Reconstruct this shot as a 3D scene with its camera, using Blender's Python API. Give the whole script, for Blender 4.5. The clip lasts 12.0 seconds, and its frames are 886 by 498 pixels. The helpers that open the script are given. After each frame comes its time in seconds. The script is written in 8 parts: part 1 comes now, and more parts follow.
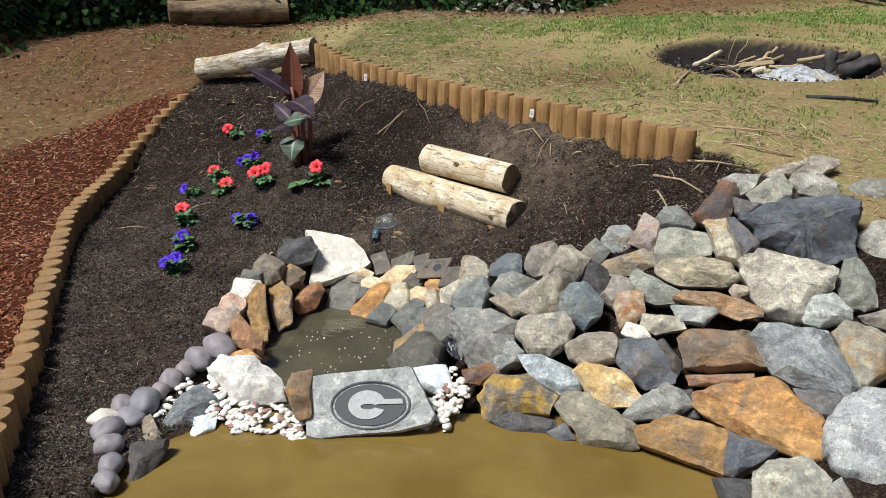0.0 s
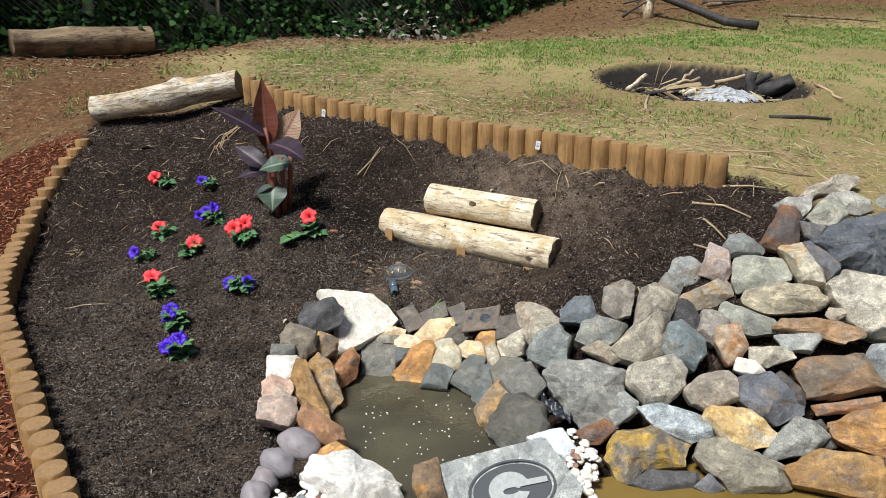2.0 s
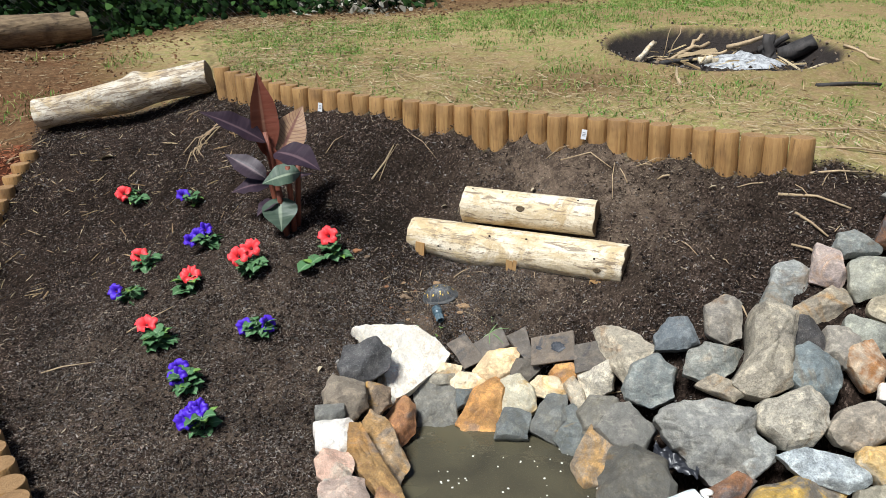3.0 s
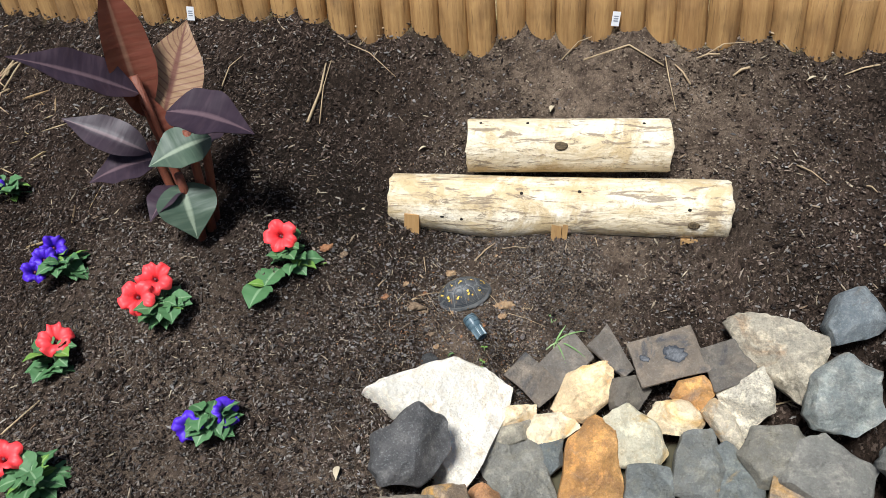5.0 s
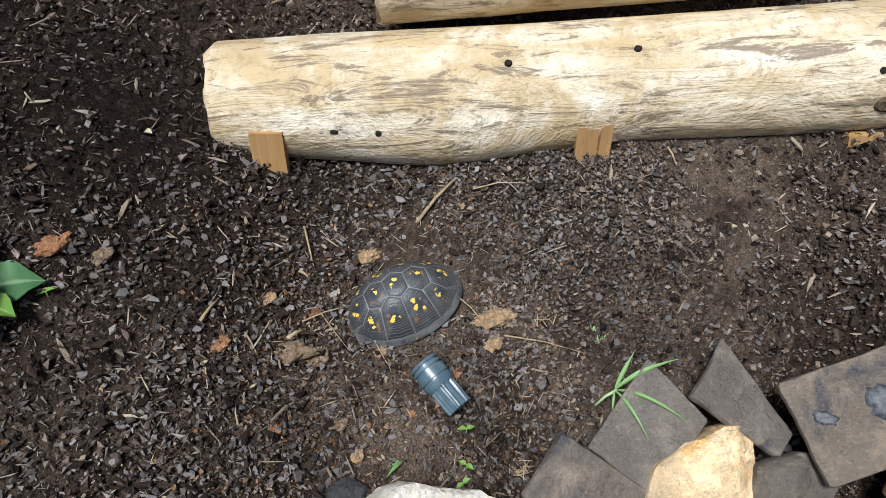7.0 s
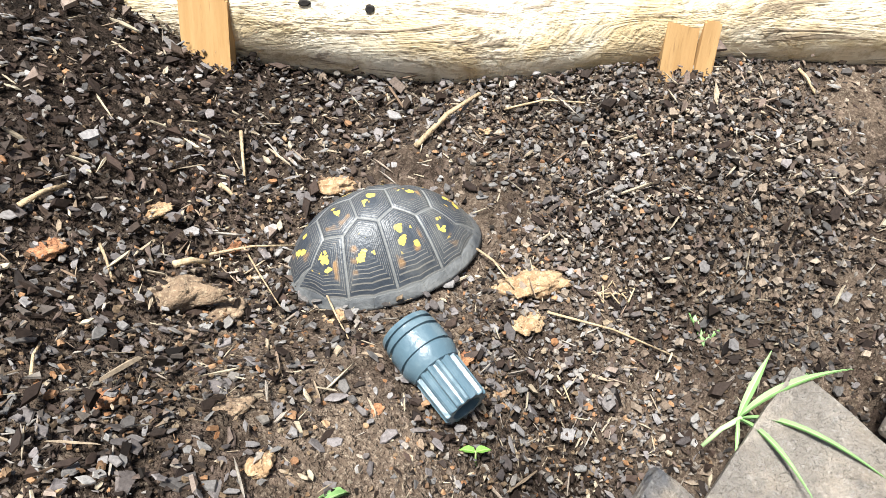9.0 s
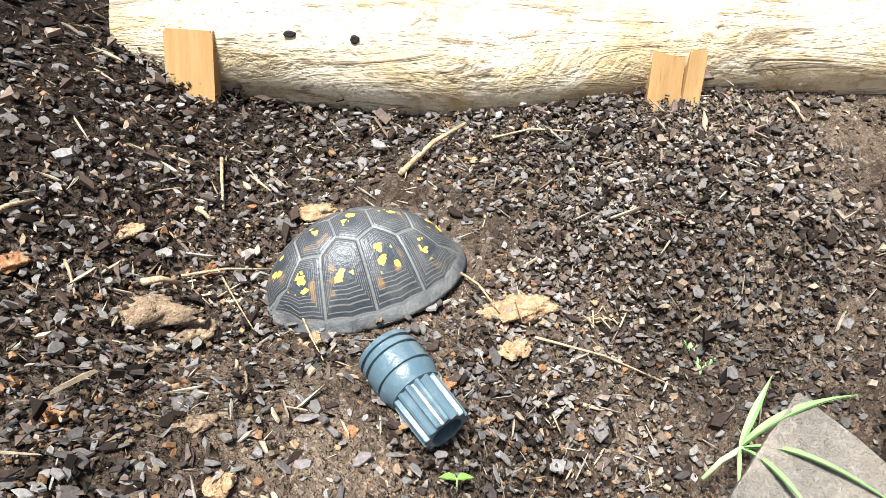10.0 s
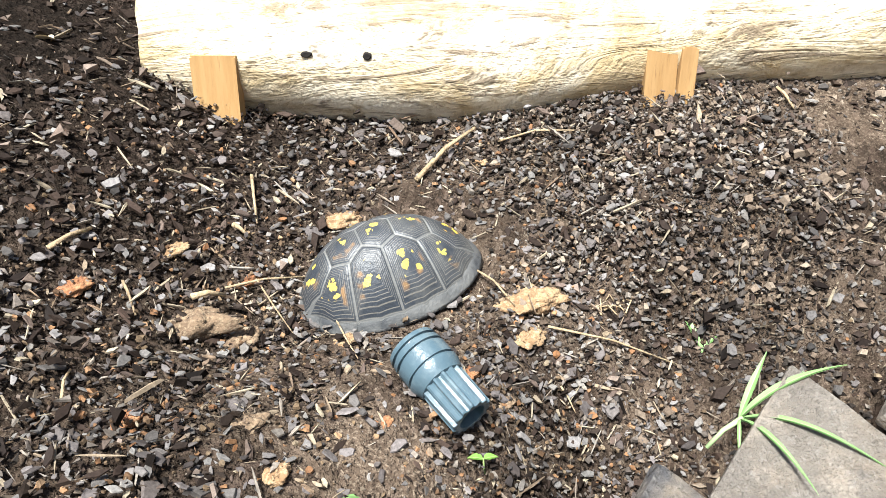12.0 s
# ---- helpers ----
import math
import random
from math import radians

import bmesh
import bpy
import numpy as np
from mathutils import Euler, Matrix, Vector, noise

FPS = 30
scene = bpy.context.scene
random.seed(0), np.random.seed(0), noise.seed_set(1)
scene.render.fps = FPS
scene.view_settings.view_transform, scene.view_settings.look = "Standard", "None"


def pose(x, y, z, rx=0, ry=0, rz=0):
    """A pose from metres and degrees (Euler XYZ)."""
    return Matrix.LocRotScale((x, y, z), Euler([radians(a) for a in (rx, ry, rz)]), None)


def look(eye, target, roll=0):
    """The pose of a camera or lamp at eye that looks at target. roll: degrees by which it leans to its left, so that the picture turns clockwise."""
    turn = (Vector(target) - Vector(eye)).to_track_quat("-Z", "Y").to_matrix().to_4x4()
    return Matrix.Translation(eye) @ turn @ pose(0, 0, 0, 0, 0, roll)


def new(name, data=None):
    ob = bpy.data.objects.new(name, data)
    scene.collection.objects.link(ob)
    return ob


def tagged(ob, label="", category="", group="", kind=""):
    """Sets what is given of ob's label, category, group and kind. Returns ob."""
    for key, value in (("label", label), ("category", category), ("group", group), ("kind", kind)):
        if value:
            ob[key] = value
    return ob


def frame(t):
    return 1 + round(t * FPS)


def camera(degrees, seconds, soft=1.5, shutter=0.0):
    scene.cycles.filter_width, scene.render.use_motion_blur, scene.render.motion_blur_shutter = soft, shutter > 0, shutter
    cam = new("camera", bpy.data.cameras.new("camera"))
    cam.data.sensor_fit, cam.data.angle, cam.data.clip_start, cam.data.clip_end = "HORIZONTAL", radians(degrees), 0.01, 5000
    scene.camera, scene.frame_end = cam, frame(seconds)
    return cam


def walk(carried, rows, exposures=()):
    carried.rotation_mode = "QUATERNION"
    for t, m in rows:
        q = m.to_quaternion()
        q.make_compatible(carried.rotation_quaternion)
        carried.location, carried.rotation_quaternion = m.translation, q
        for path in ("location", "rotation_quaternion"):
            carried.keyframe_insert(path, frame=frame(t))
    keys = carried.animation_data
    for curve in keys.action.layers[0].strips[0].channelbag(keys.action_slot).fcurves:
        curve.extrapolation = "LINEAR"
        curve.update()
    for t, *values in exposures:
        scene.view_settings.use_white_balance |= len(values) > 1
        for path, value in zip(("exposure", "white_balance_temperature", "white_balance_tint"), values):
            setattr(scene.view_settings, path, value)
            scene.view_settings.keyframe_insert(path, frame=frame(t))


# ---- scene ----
# ---- camera ----
cam = camera(62.0, 12.0, soft=0.65)
PATH = [
    (0, (0.067, -0.055, 1.266), (0.016, 1.83, 0.601), -0.1),
    (0.5, (-0.139, -0.049, 1.272), (-0.21, 1.849, 0.644), -1.2),
    (1, (-0.339, 0.086, 1.222), (-0.269, 1.983, 0.592), 0.5),
    (1.5, (-0.695, 0.24, 1.266), (-0.48, 2.119, 0.618), -1.4),
    (2, (-0.958, 0.377, 1.29), (-0.499, 2.226, 0.679), -0.2),
    (2.5, (-1.15, 0.675, 1.29), (-0.602, 2.498, 0.675), -0.6),
    (3, (-1.234, 1.055, 1.322), (-0.633, 2.832, 0.631), -2.5),
    (3.2, (-1.235, 1.178, 1.312), (-0.62, 2.933, 0.576), -1.4),
    (4.8, (-1.335, 2.287, 1.272), (-0.498, 3.778, 0.235), -7.6),
    (5, (-1.302, 2.35, 1.249), (-0.378, 3.79, 0.214), -5.4),
    (5.5, (-1.201, 2.545, 1.18), (-0.226, 3.869, 0.041), -3.8),
    (6, (-1.004, 2.848, 1.038), (-0.021, 4.094, -0.179), -6.0),
    (6.5, (-0.781, 2.993, 0.971), (0.013, 4.214, -0.399), -10.0),
    (7, (-0.728, 3.224, 0.735), (0.246, 4.352, -0.599), -6.6),
    (7.5, (-0.663, 3.345, 0.683), (0.161, 4.28, -0.881), -4.6),
    (7.7, (-0.666, 3.359, 0.645), (0.26, 4.33, -0.838), -3.1),
    (9.3, (-0.639, 3.35, 0.296), (0.54, 4.715, -0.567), -1.6),
    (9.5, (-0.638, 3.35, 0.289), (0.554, 4.73, -0.532), -1.5),
    (10, (-0.633, 3.344, 0.285), (0.602, 4.727, -0.462), -1.9),
    (10.5, (-0.63, 3.34, 0.278), (0.603, 4.707, -0.504), -3.1),
    (11, (-0.633, 3.339, 0.288), (0.606, 4.702, -0.49), -2.5),
    (11.5, (-0.637, 3.343, 0.296), (0.596, 4.727, -0.455), -4.1),
    (12, (-0.658, 3.314, 0.32), (0.526, 4.715, -0.477), -5.6),
]
EXPOSURES = [(0, 0.12, 5930, 8), (1.5, 0.15, 5930, 8), (2.5, 0.28, 5880, 8), (5, 0.37, 5820, 8), (6.5, 0.21, 5730, 8), (7.0, 0.14, 5680, 9), (7.5, 0.5, 5850, 9), (9.3, 1.5, 5980, 7), (12, 1.46, 5980, 7)]
walk(cam, [(t, look(eye, target, roll)) for t, eye, target, roll in PATH], EXPOSURES)

# ---- light: a bright, thinly clouded day, sun high ----
SUN_EL, SUN_AZ = 60.0, 238.0   # degrees; azimuth clockwise from +y
world = bpy.data.worlds.new("sky")
scene.world = world
world.use_nodes = True
wn = world.node_tree.nodes
sky = wn.new("ShaderNodeTexSky")
sky.sky_type = "NISHITA"
sky.sun_disc = False
sky.sun_elevation = radians(SUN_EL)
sky.sun_rotation = radians(SUN_AZ)
sky.air_density, sky.dust_density = 1.0, 3.0
wn["Background"].inputs[1].default_value = 0.047
world.node_tree.links.new(sky.outputs[0], wn["Background"].inputs[0])
sun = new("sun", bpy.data.lights.new("sun", "SUN"))
sun.data.energy, sun.data.angle, sun.data.color = 4.9, radians(14), (1.0, 0.95, 0.87)
_az, _el = radians(SUN_AZ), radians(SUN_EL)
sun.matrix_basis = look((math.sin(_az) * math.cos(_el) * 20, math.cos(_az) * math.cos(_el) * 20, math.sin(_el) * 20), (0, 0, 0))


# ---- material helpers ----
class Nodes:
    """A small wrapper that builds one Principled material."""

    def __init__(self, name, rough=0.8, metal=0.0):
        self.mat = bpy.data.materials.new(name)
        self.mat.use_nodes = True
        self.t = self.mat.node_tree
        self.p = self.t.nodes["Principled BSDF"]
        self.p.inputs["Roughness"].default_value = rough
        self.p.inputs["Metallic"].default_value = metal
        self.co = self.t.nodes.new("ShaderNodeTexCoord").outputs["Object"]

    def link(self, a, b):
        self.t.links.new(a, b)

    def mapped(self, scale=(1, 1, 1), rot=(0, 0, 0), co=None):
        m = self.t.nodes.new("ShaderNodeMapping")
        m.inputs["Scale"].default_value = scale
        m.inputs["Rotation"].default_value = [radians(a) for a in rot]
        self.link(co or self.co, m.inputs[0])
        return m.outputs[0]

    def noise(self, scale, detail=4, rough=0.6, co=None, dist=0.0):
        n = self.t.nodes.new("ShaderNodeTexNoise")
        n.inputs["Scale"].default_value = scale
        n.inputs["Detail"].default_value = detail
        n.inputs["Roughness"].default_value = rough
        n.inputs["Distortion"].default_value = dist
        self.link(co or self.co, n.inputs["Vector"])
        return n.outputs["Fac"]

    def voronoi(self, scale, co=None, out="Distance", feature="F1"):
        n = self.t.nodes.new("ShaderNodeTexVoronoi")
        n.feature = feature
        n.inputs["Scale"].default_value = scale
        self.link(co or self.co, n.inputs["Vector"])
        return n.outputs[out]

    def ramp(self, fac, *stops):
        r = self.t.nodes.new("ShaderNodeValToRGB")
        els = r.color_ramp.elements
        while len(els) < len(stops):
            els.new(0.5)
        for e, (at, col) in zip(els, stops):
            e.position = at
            e.color = (*col, 1) if isinstance(col, tuple) else (col, col, col, 1)
        self.link(fac, r.inputs[0])
        return r.outputs[0]

    def mix(self, fac, a, b, mode="MIX"):
        m = self.t.nodes.new("ShaderNodeMix")
        m.data_type, m.blend_type = "RGBA", mode
        for sock, v in ((m.inputs[0], fac), (m.inputs[6], a), (m.inputs[7], b)):
            if isinstance(v, (int, float)):
                sock.default_value = v
            elif isinstance(v, tuple):
                sock.default_value = (*v, 1)
            else:
                self.link(v, sock)
        return m.outputs[2]

    def attr(self, name, out="Fac"):
        a = self.t.nodes.new("ShaderNodeAttribute")
        a.attribute_name = name
        return a.outputs[out]

    def random(self):
        return self.t.nodes.new("ShaderNodeObjectInfo").outputs["Random"]

    def island(self):
        return self.t.nodes.new("ShaderNodeNewGeometry").outputs["Random Per Island"]

    def math(self, op, a, b=0.0):
        m = self.t.nodes.new("ShaderNodeMath")
        m.operation = op
        for sock, v in zip(m.inputs, (a, b)):
            if isinstance(v, (int, float)):
                sock.default_value = v
            else:
                self.link(v, sock)
        return m.outputs[0]

    def color(self, c):
        if isinstance(c, tuple):
            self.p.inputs["Base Color"].default_value = (*c, 1)
        else:
            self.link(c, self.p.inputs["Base Color"])
        return self

    def rough(self, r):
        self.link(r, self.p.inputs["Roughness"])
        return self

    def bump(self, *layers):
        last = None
        for height, dist in layers:
            b = self.t.nodes.new("ShaderNodeBump")
            b.inputs["Distance"].default_value = dist
            self.link(height, b.inputs["Height"])
            if last is not None:
                self.link(last, b.inputs["Normal"])
            last = b.outputs[0]
        self.link(last, self.p.inputs["Normal"])
        return self


def stone_material(name, a, b, c, stain=None, stain_at=0.55, speck=0.5, rough=0.8, cracks=0.6):
    n = Nodes(name, rough)
    shift = n.t.nodes.new("ShaderNodeVectorMath")
    shift.operation = "ADD"
    n.link(n.co, shift.inputs[0])
    n.link(n.math("MULTIPLY", n.random(), 37.0), shift.inputs[1])
    co = shift.outputs[0]
    big, mid, fine, blot = n.noise(5, 3, 0.6, co, 0.6), n.noise(34, 6, 0.7, co), n.noise(210, 3, 0.7, co), n.noise(13, 7, 0.75, co, 0.4)
    vein = n.noise(1.0, 6, 0.7, n.mapped((10, 34, 26), (0, 0, 14), co), 0.9)
    grain = n.noise(90, 5, 0.75, co)
    col = n.mix(n.ramp(big, (0.35, 0.0), (0.65, 1.0)), a, b)
    col = n.mix(n.ramp(mid, (0.45, 0.0), (0.68, 0.85)), col, c)
    if stain:
        col = n.mix(n.ramp(n.noise(7, 4, 0.7, co, 1.0), (stain_at - 0.1, 0.0), (stain_at + 0.02, 0.9)), col, stain)
    col = n.mix(n.ramp(blot, (0.49, 0.0), (0.58, min(0.75, 1.15 * speck) * (0.3 + cracks))), col, n.mix(0.6, col, (0.03, 0.028, 0.026)))
    col = n.mix(n.ramp(n.noise(21, 7, 0.75, co, 0.4), (0.5, 0.0), (0.62, 0.75)), col, n.mix(1.0, col, (1.75, 1.72, 1.64), "MULTIPLY"))
    col = n.mix(n.ramp(vein, (0.55, 0.0), (0.66, 0.3 * cracks)), col, n.mix(0.55, col, (0.04, 0.036, 0.032)))
    col = n.mix(n.math("MULTIPLY", n.ramp(grain, (0.36, 1.0), (0.47, 0.0)), (0.12 + 0.3 * speck) * (0.4 + cracks)), col, n.mix(0.55, col, (0.03, 0.028, 0.026)))
    col = n.mix(n.math("MULTIPLY", n.ramp(grain, (0.56, 0.0), (0.68, 1.0)), 0.25 + 0.5 * speck), col, n.mix(1.0, col, (1.55, 1.52, 1.45), "MULTIPLY"))
    col = n.mix(n.math("MULTIPLY", n.ramp(fine, (0.38, 1.0), (0.5, 0.0)), 0.4 * speck), col, (0.05, 0.048, 0.045))
    col = n.mix(n.math("MULTIPLY", n.ramp(fine, (0.56, 0.0), (0.66, 1.0)), 0.28 * speck), col, (0.78, 0.76, 0.71))
    tint = n.ramp(n.math("FRACT", n.math("MULTIPLY", n.random(), 7.0)), (0.0, (1.12, 1.0, 0.84)), (0.5, (1.0, 1.0, 0.98)), (1.0, (0.9, 1.0, 1.06)))
    col = n.mix(0.85, col, tint, "MULTIPLY")
    n.color(n.mix(0.6, col, n.ramp(n.random(), (0.0, 0.48), (1.0, 1.36)), "MULTIPLY"))
    n.rough(n.ramp(mid, (0.3, rough - 0.12), (0.7, min(1.0, rough + 0.1))))
    return n.bump((blot, 0.011), (vein, 0.008 * cracks), (mid, 0.009), (grain, 0.004), (fine, 0.0014)).mat


STONE = {
    "slate": stone_material("slate_stone", (0.10, 0.11, 0.13), (0.17, 0.17, 0.19), (0.24, 0.23, 0.23), (0.22, 0.17, 0.13), 0.66),
    "dark": stone_material("dark_stone", (0.05, 0.046, 0.046), (0.105, 0.092, 0.088), (0.15, 0.132, 0.122)),
    "blue": stone_material("blue_grey_stone", (0.18, 0.21, 0.215), (0.27, 0.29, 0.28), (0.36, 0.36, 0.33), (0.27, 0.22, 0.16), 0.66),
    "grey": stone_material("grey_stone", (0.28, 0.265, 0.24), (0.4, 0.375, 0.33), (0.5, 0.46, 0.4), (0.3, 0.22, 0.15), 0.66),
    "greystone": stone_material("speckled_grey_stone", (0.27, 0.3, 0.33), (0.36, 0.38, 0.4), (0.55, 0.56, 0.56), None, 0.6, 0.9),
    "olive": stone_material("olive_grey_stone", (0.33, 0.315, 0.26), (0.45, 0.42, 0.33), (0.53, 0.5, 0.4), (0.26, 0.2, 0.13), 0.68),
    "pale": stone_material("pale_stone", (0.45, 0.44, 0.39), (0.57, 0.55, 0.48), (0.36, 0.35, 0.32), (0.36, 0.28, 0.19), 0.7, 0.9),
    "white": stone_material("white_grey_stone", (0.45, 0.46, 0.46), (0.56, 0.56, 0.54), (0.36, 0.37, 0.38), None, 0.6, 1.0),
    "tan": stone_material("tan_stone", (0.42, 0.35, 0.26), (0.53, 0.46, 0.34), (0.35, 0.29, 0.23), (0.5, 0.3, 0.12), 0.6),
    "cream": stone_material("cream_stone", (0.68, 0.56, 0.38), (0.78, 0.68, 0.5), (0.58, 0.44, 0.27), (0.6, 0.38, 0.15), 0.64, 0.3),
    "brown": stone_material("brown_stone", (0.28, 0.2, 0.13), (0.4, 0.3, 0.2), (0.22, 0.17, 0.13), (0.45, 0.26, 0.09), 0.56),
    "greybrown": stone_material("grey_brown_stone", (0.18, 0.165, 0.14), (0.26, 0.23, 0.19), (0.15, 0.13, 0.115), None, 0.6, 0.3),
    "slab": stone_material("grey_block_stone", (0.12, 0.125, 0.12), (0.19, 0.185, 0.165), (0.15, 0.14, 0.11), (0.3, 0.2, 0.09), 0.7, 0.3, 0.6),
    "orange": stone_material("orange_stone", (0.5, 0.25, 0.07), (0.58, 0.34, 0.13), (0.36, 0.19, 0.08), (0.28, 0.2, 0.15), 0.64, 0.35),
    "orangegrey": stone_material("orange_grey_stone", (0.36, 0.22, 0.11), (0.42, 0.3, 0.19), (0.3, 0.25, 0.2), (0.25, 0.22, 0.19), 0.54, 0.4),
    "ochre": stone_material("ochre_stone", (0.62, 0.43, 0.17), (0.72, 0.58, 0.32), (0.52, 0.32, 0.1), (0.66, 0.62, 0.54), 0.62, 0.4),
    "ochredark": stone_material("dark_ochre_stone", (0.2, 0.16, 0.12), (0.3, 0.23, 0.16), (0.15, 0.12, 0.1), (0.55, 0.32, 0.05), 0.56, 0.5),
    "rust": stone_material("rust_stone", (0.34, 0.16, 0.07), (0.45, 0.25, 0.12), (0.25, 0.13, 0.08), (0.2, 0.16, 0.14), 0.62, 0.4),
    "rustdark": stone_material("dark_rust_stone", (0.12, 0.1, 0.1), (0.21, 0.15, 0.12), (0.16, 0.13, 0.13), (0.3, 0.13, 0.05), 0.58),
    "mauve": stone_material("mauve_stone", (0.3, 0.24, 0.23), (0.4, 0.33, 0.29), (0.26, 0.22, 0.23), (0.42, 0.25, 0.13), 0.62),
    "pink": stone_material("pink_stone", (0.56, 0.37, 0.29), (0.62, 0.46, 0.37), (0.46, 0.33, 0.26), (0.6, 0.54, 0.45), 0.62, 0.4),
    "quartz": stone_material("rusty_quartz", (0.62, 0.45, 0.29), (0.68, 0.58, 0.46), (0.48, 0.24, 0.09), (0.42, 0.18, 0.05), 0.56, 0.3),
    "quartzwhite": stone_material("white_quartz", (0.78, 0.77, 0.75), (0.84, 0.83, 0.8), (0.66, 0.65, 0.64), (0.7, 0.62, 0.5), 0.74, 0.25, 0.55),
    "boulder": stone_material("cream_white_stone", (0.88, 0.85, 0.78), (0.9, 0.89, 0.85), (0.83, 0.76, 0.63), (0.66, 0.5, 0.31), 0.68, 0.18, 0.8, 0.0),
    "greytan": stone_material("grey_tan_stone", (0.34, 0.335, 0.3), (0.44, 0.425, 0.37), (0.52, 0.49, 0.42), (0.36, 0.28, 0.2), 0.66, 0.6),
    "bluedark": stone_material("dark_blue_grey_stone", (0.13, 0.15, 0.165), (0.2, 0.22, 0.235), (0.27, 0.28, 0.28), (0.2, 0.17, 0.14), 0.7),
    "tile": stone_material("broken_tile", (0.125, 0.108, 0.092), (0.175, 0.152, 0.128), (0.13, 0.105, 0.082), (0.04, 0.046, 0.06), 0.66, 0.25, 0.6, 0.0),
    "granite": stone_material("pale_granite", (0.5, 0.52, 0.51), (0.62, 0.63, 0.6), (0.42, 0.44, 0.44), None, 0.6, 0.6),
}


def round_material(name, cols, rough=0.6):
    """For smooth stones whose meshes are of unit size and scaled down."""
    n = Nodes(name, rough)
    col = n.ramp(n.random(), *[(i / (len(cols) - 1), c) for i, c in enumerate(cols)])
    col = n.mix(n.ramp(n.noise(1.6, 4, 0.6, None, 0.5), (0.45, 0.0), (0.7, 0.5)), col, tuple(0.6 * v for v in cols[0]))
    return n.color(n.mix(n.math("MULTIPLY", n.noise(7, 4, 0.7), 0.35), col, (0.12, 0.1, 0.09))).mat


STONE["black"] = stone_material("black_stone", (0.02, 0.02, 0.022), (0.04, 0.04, 0.042), (0.06, 0.06, 0.06), None, 0.6, 0.3)
STONE["cobble"] = round_material("smooth_cobble", [(0.19, 0.185, 0.215), (0.27, 0.255, 0.28), (0.32, 0.275, 0.265), (0.22, 0.215, 0.245)])
STONE["pebble"] = round_material("white_pebble", [(0.78, 0.73, 0.63), (0.88, 0.86, 0.8), (0.82, 0.8, 0.75), (0.85, 0.78, 0.64), (0.9, 0.89, 0.86)], 0.5)
STONE["redpebble"] = round_material("red_pebble", [(0.25, 0.12, 0.08), (0.35, 0.2, 0.14)], 0.5)


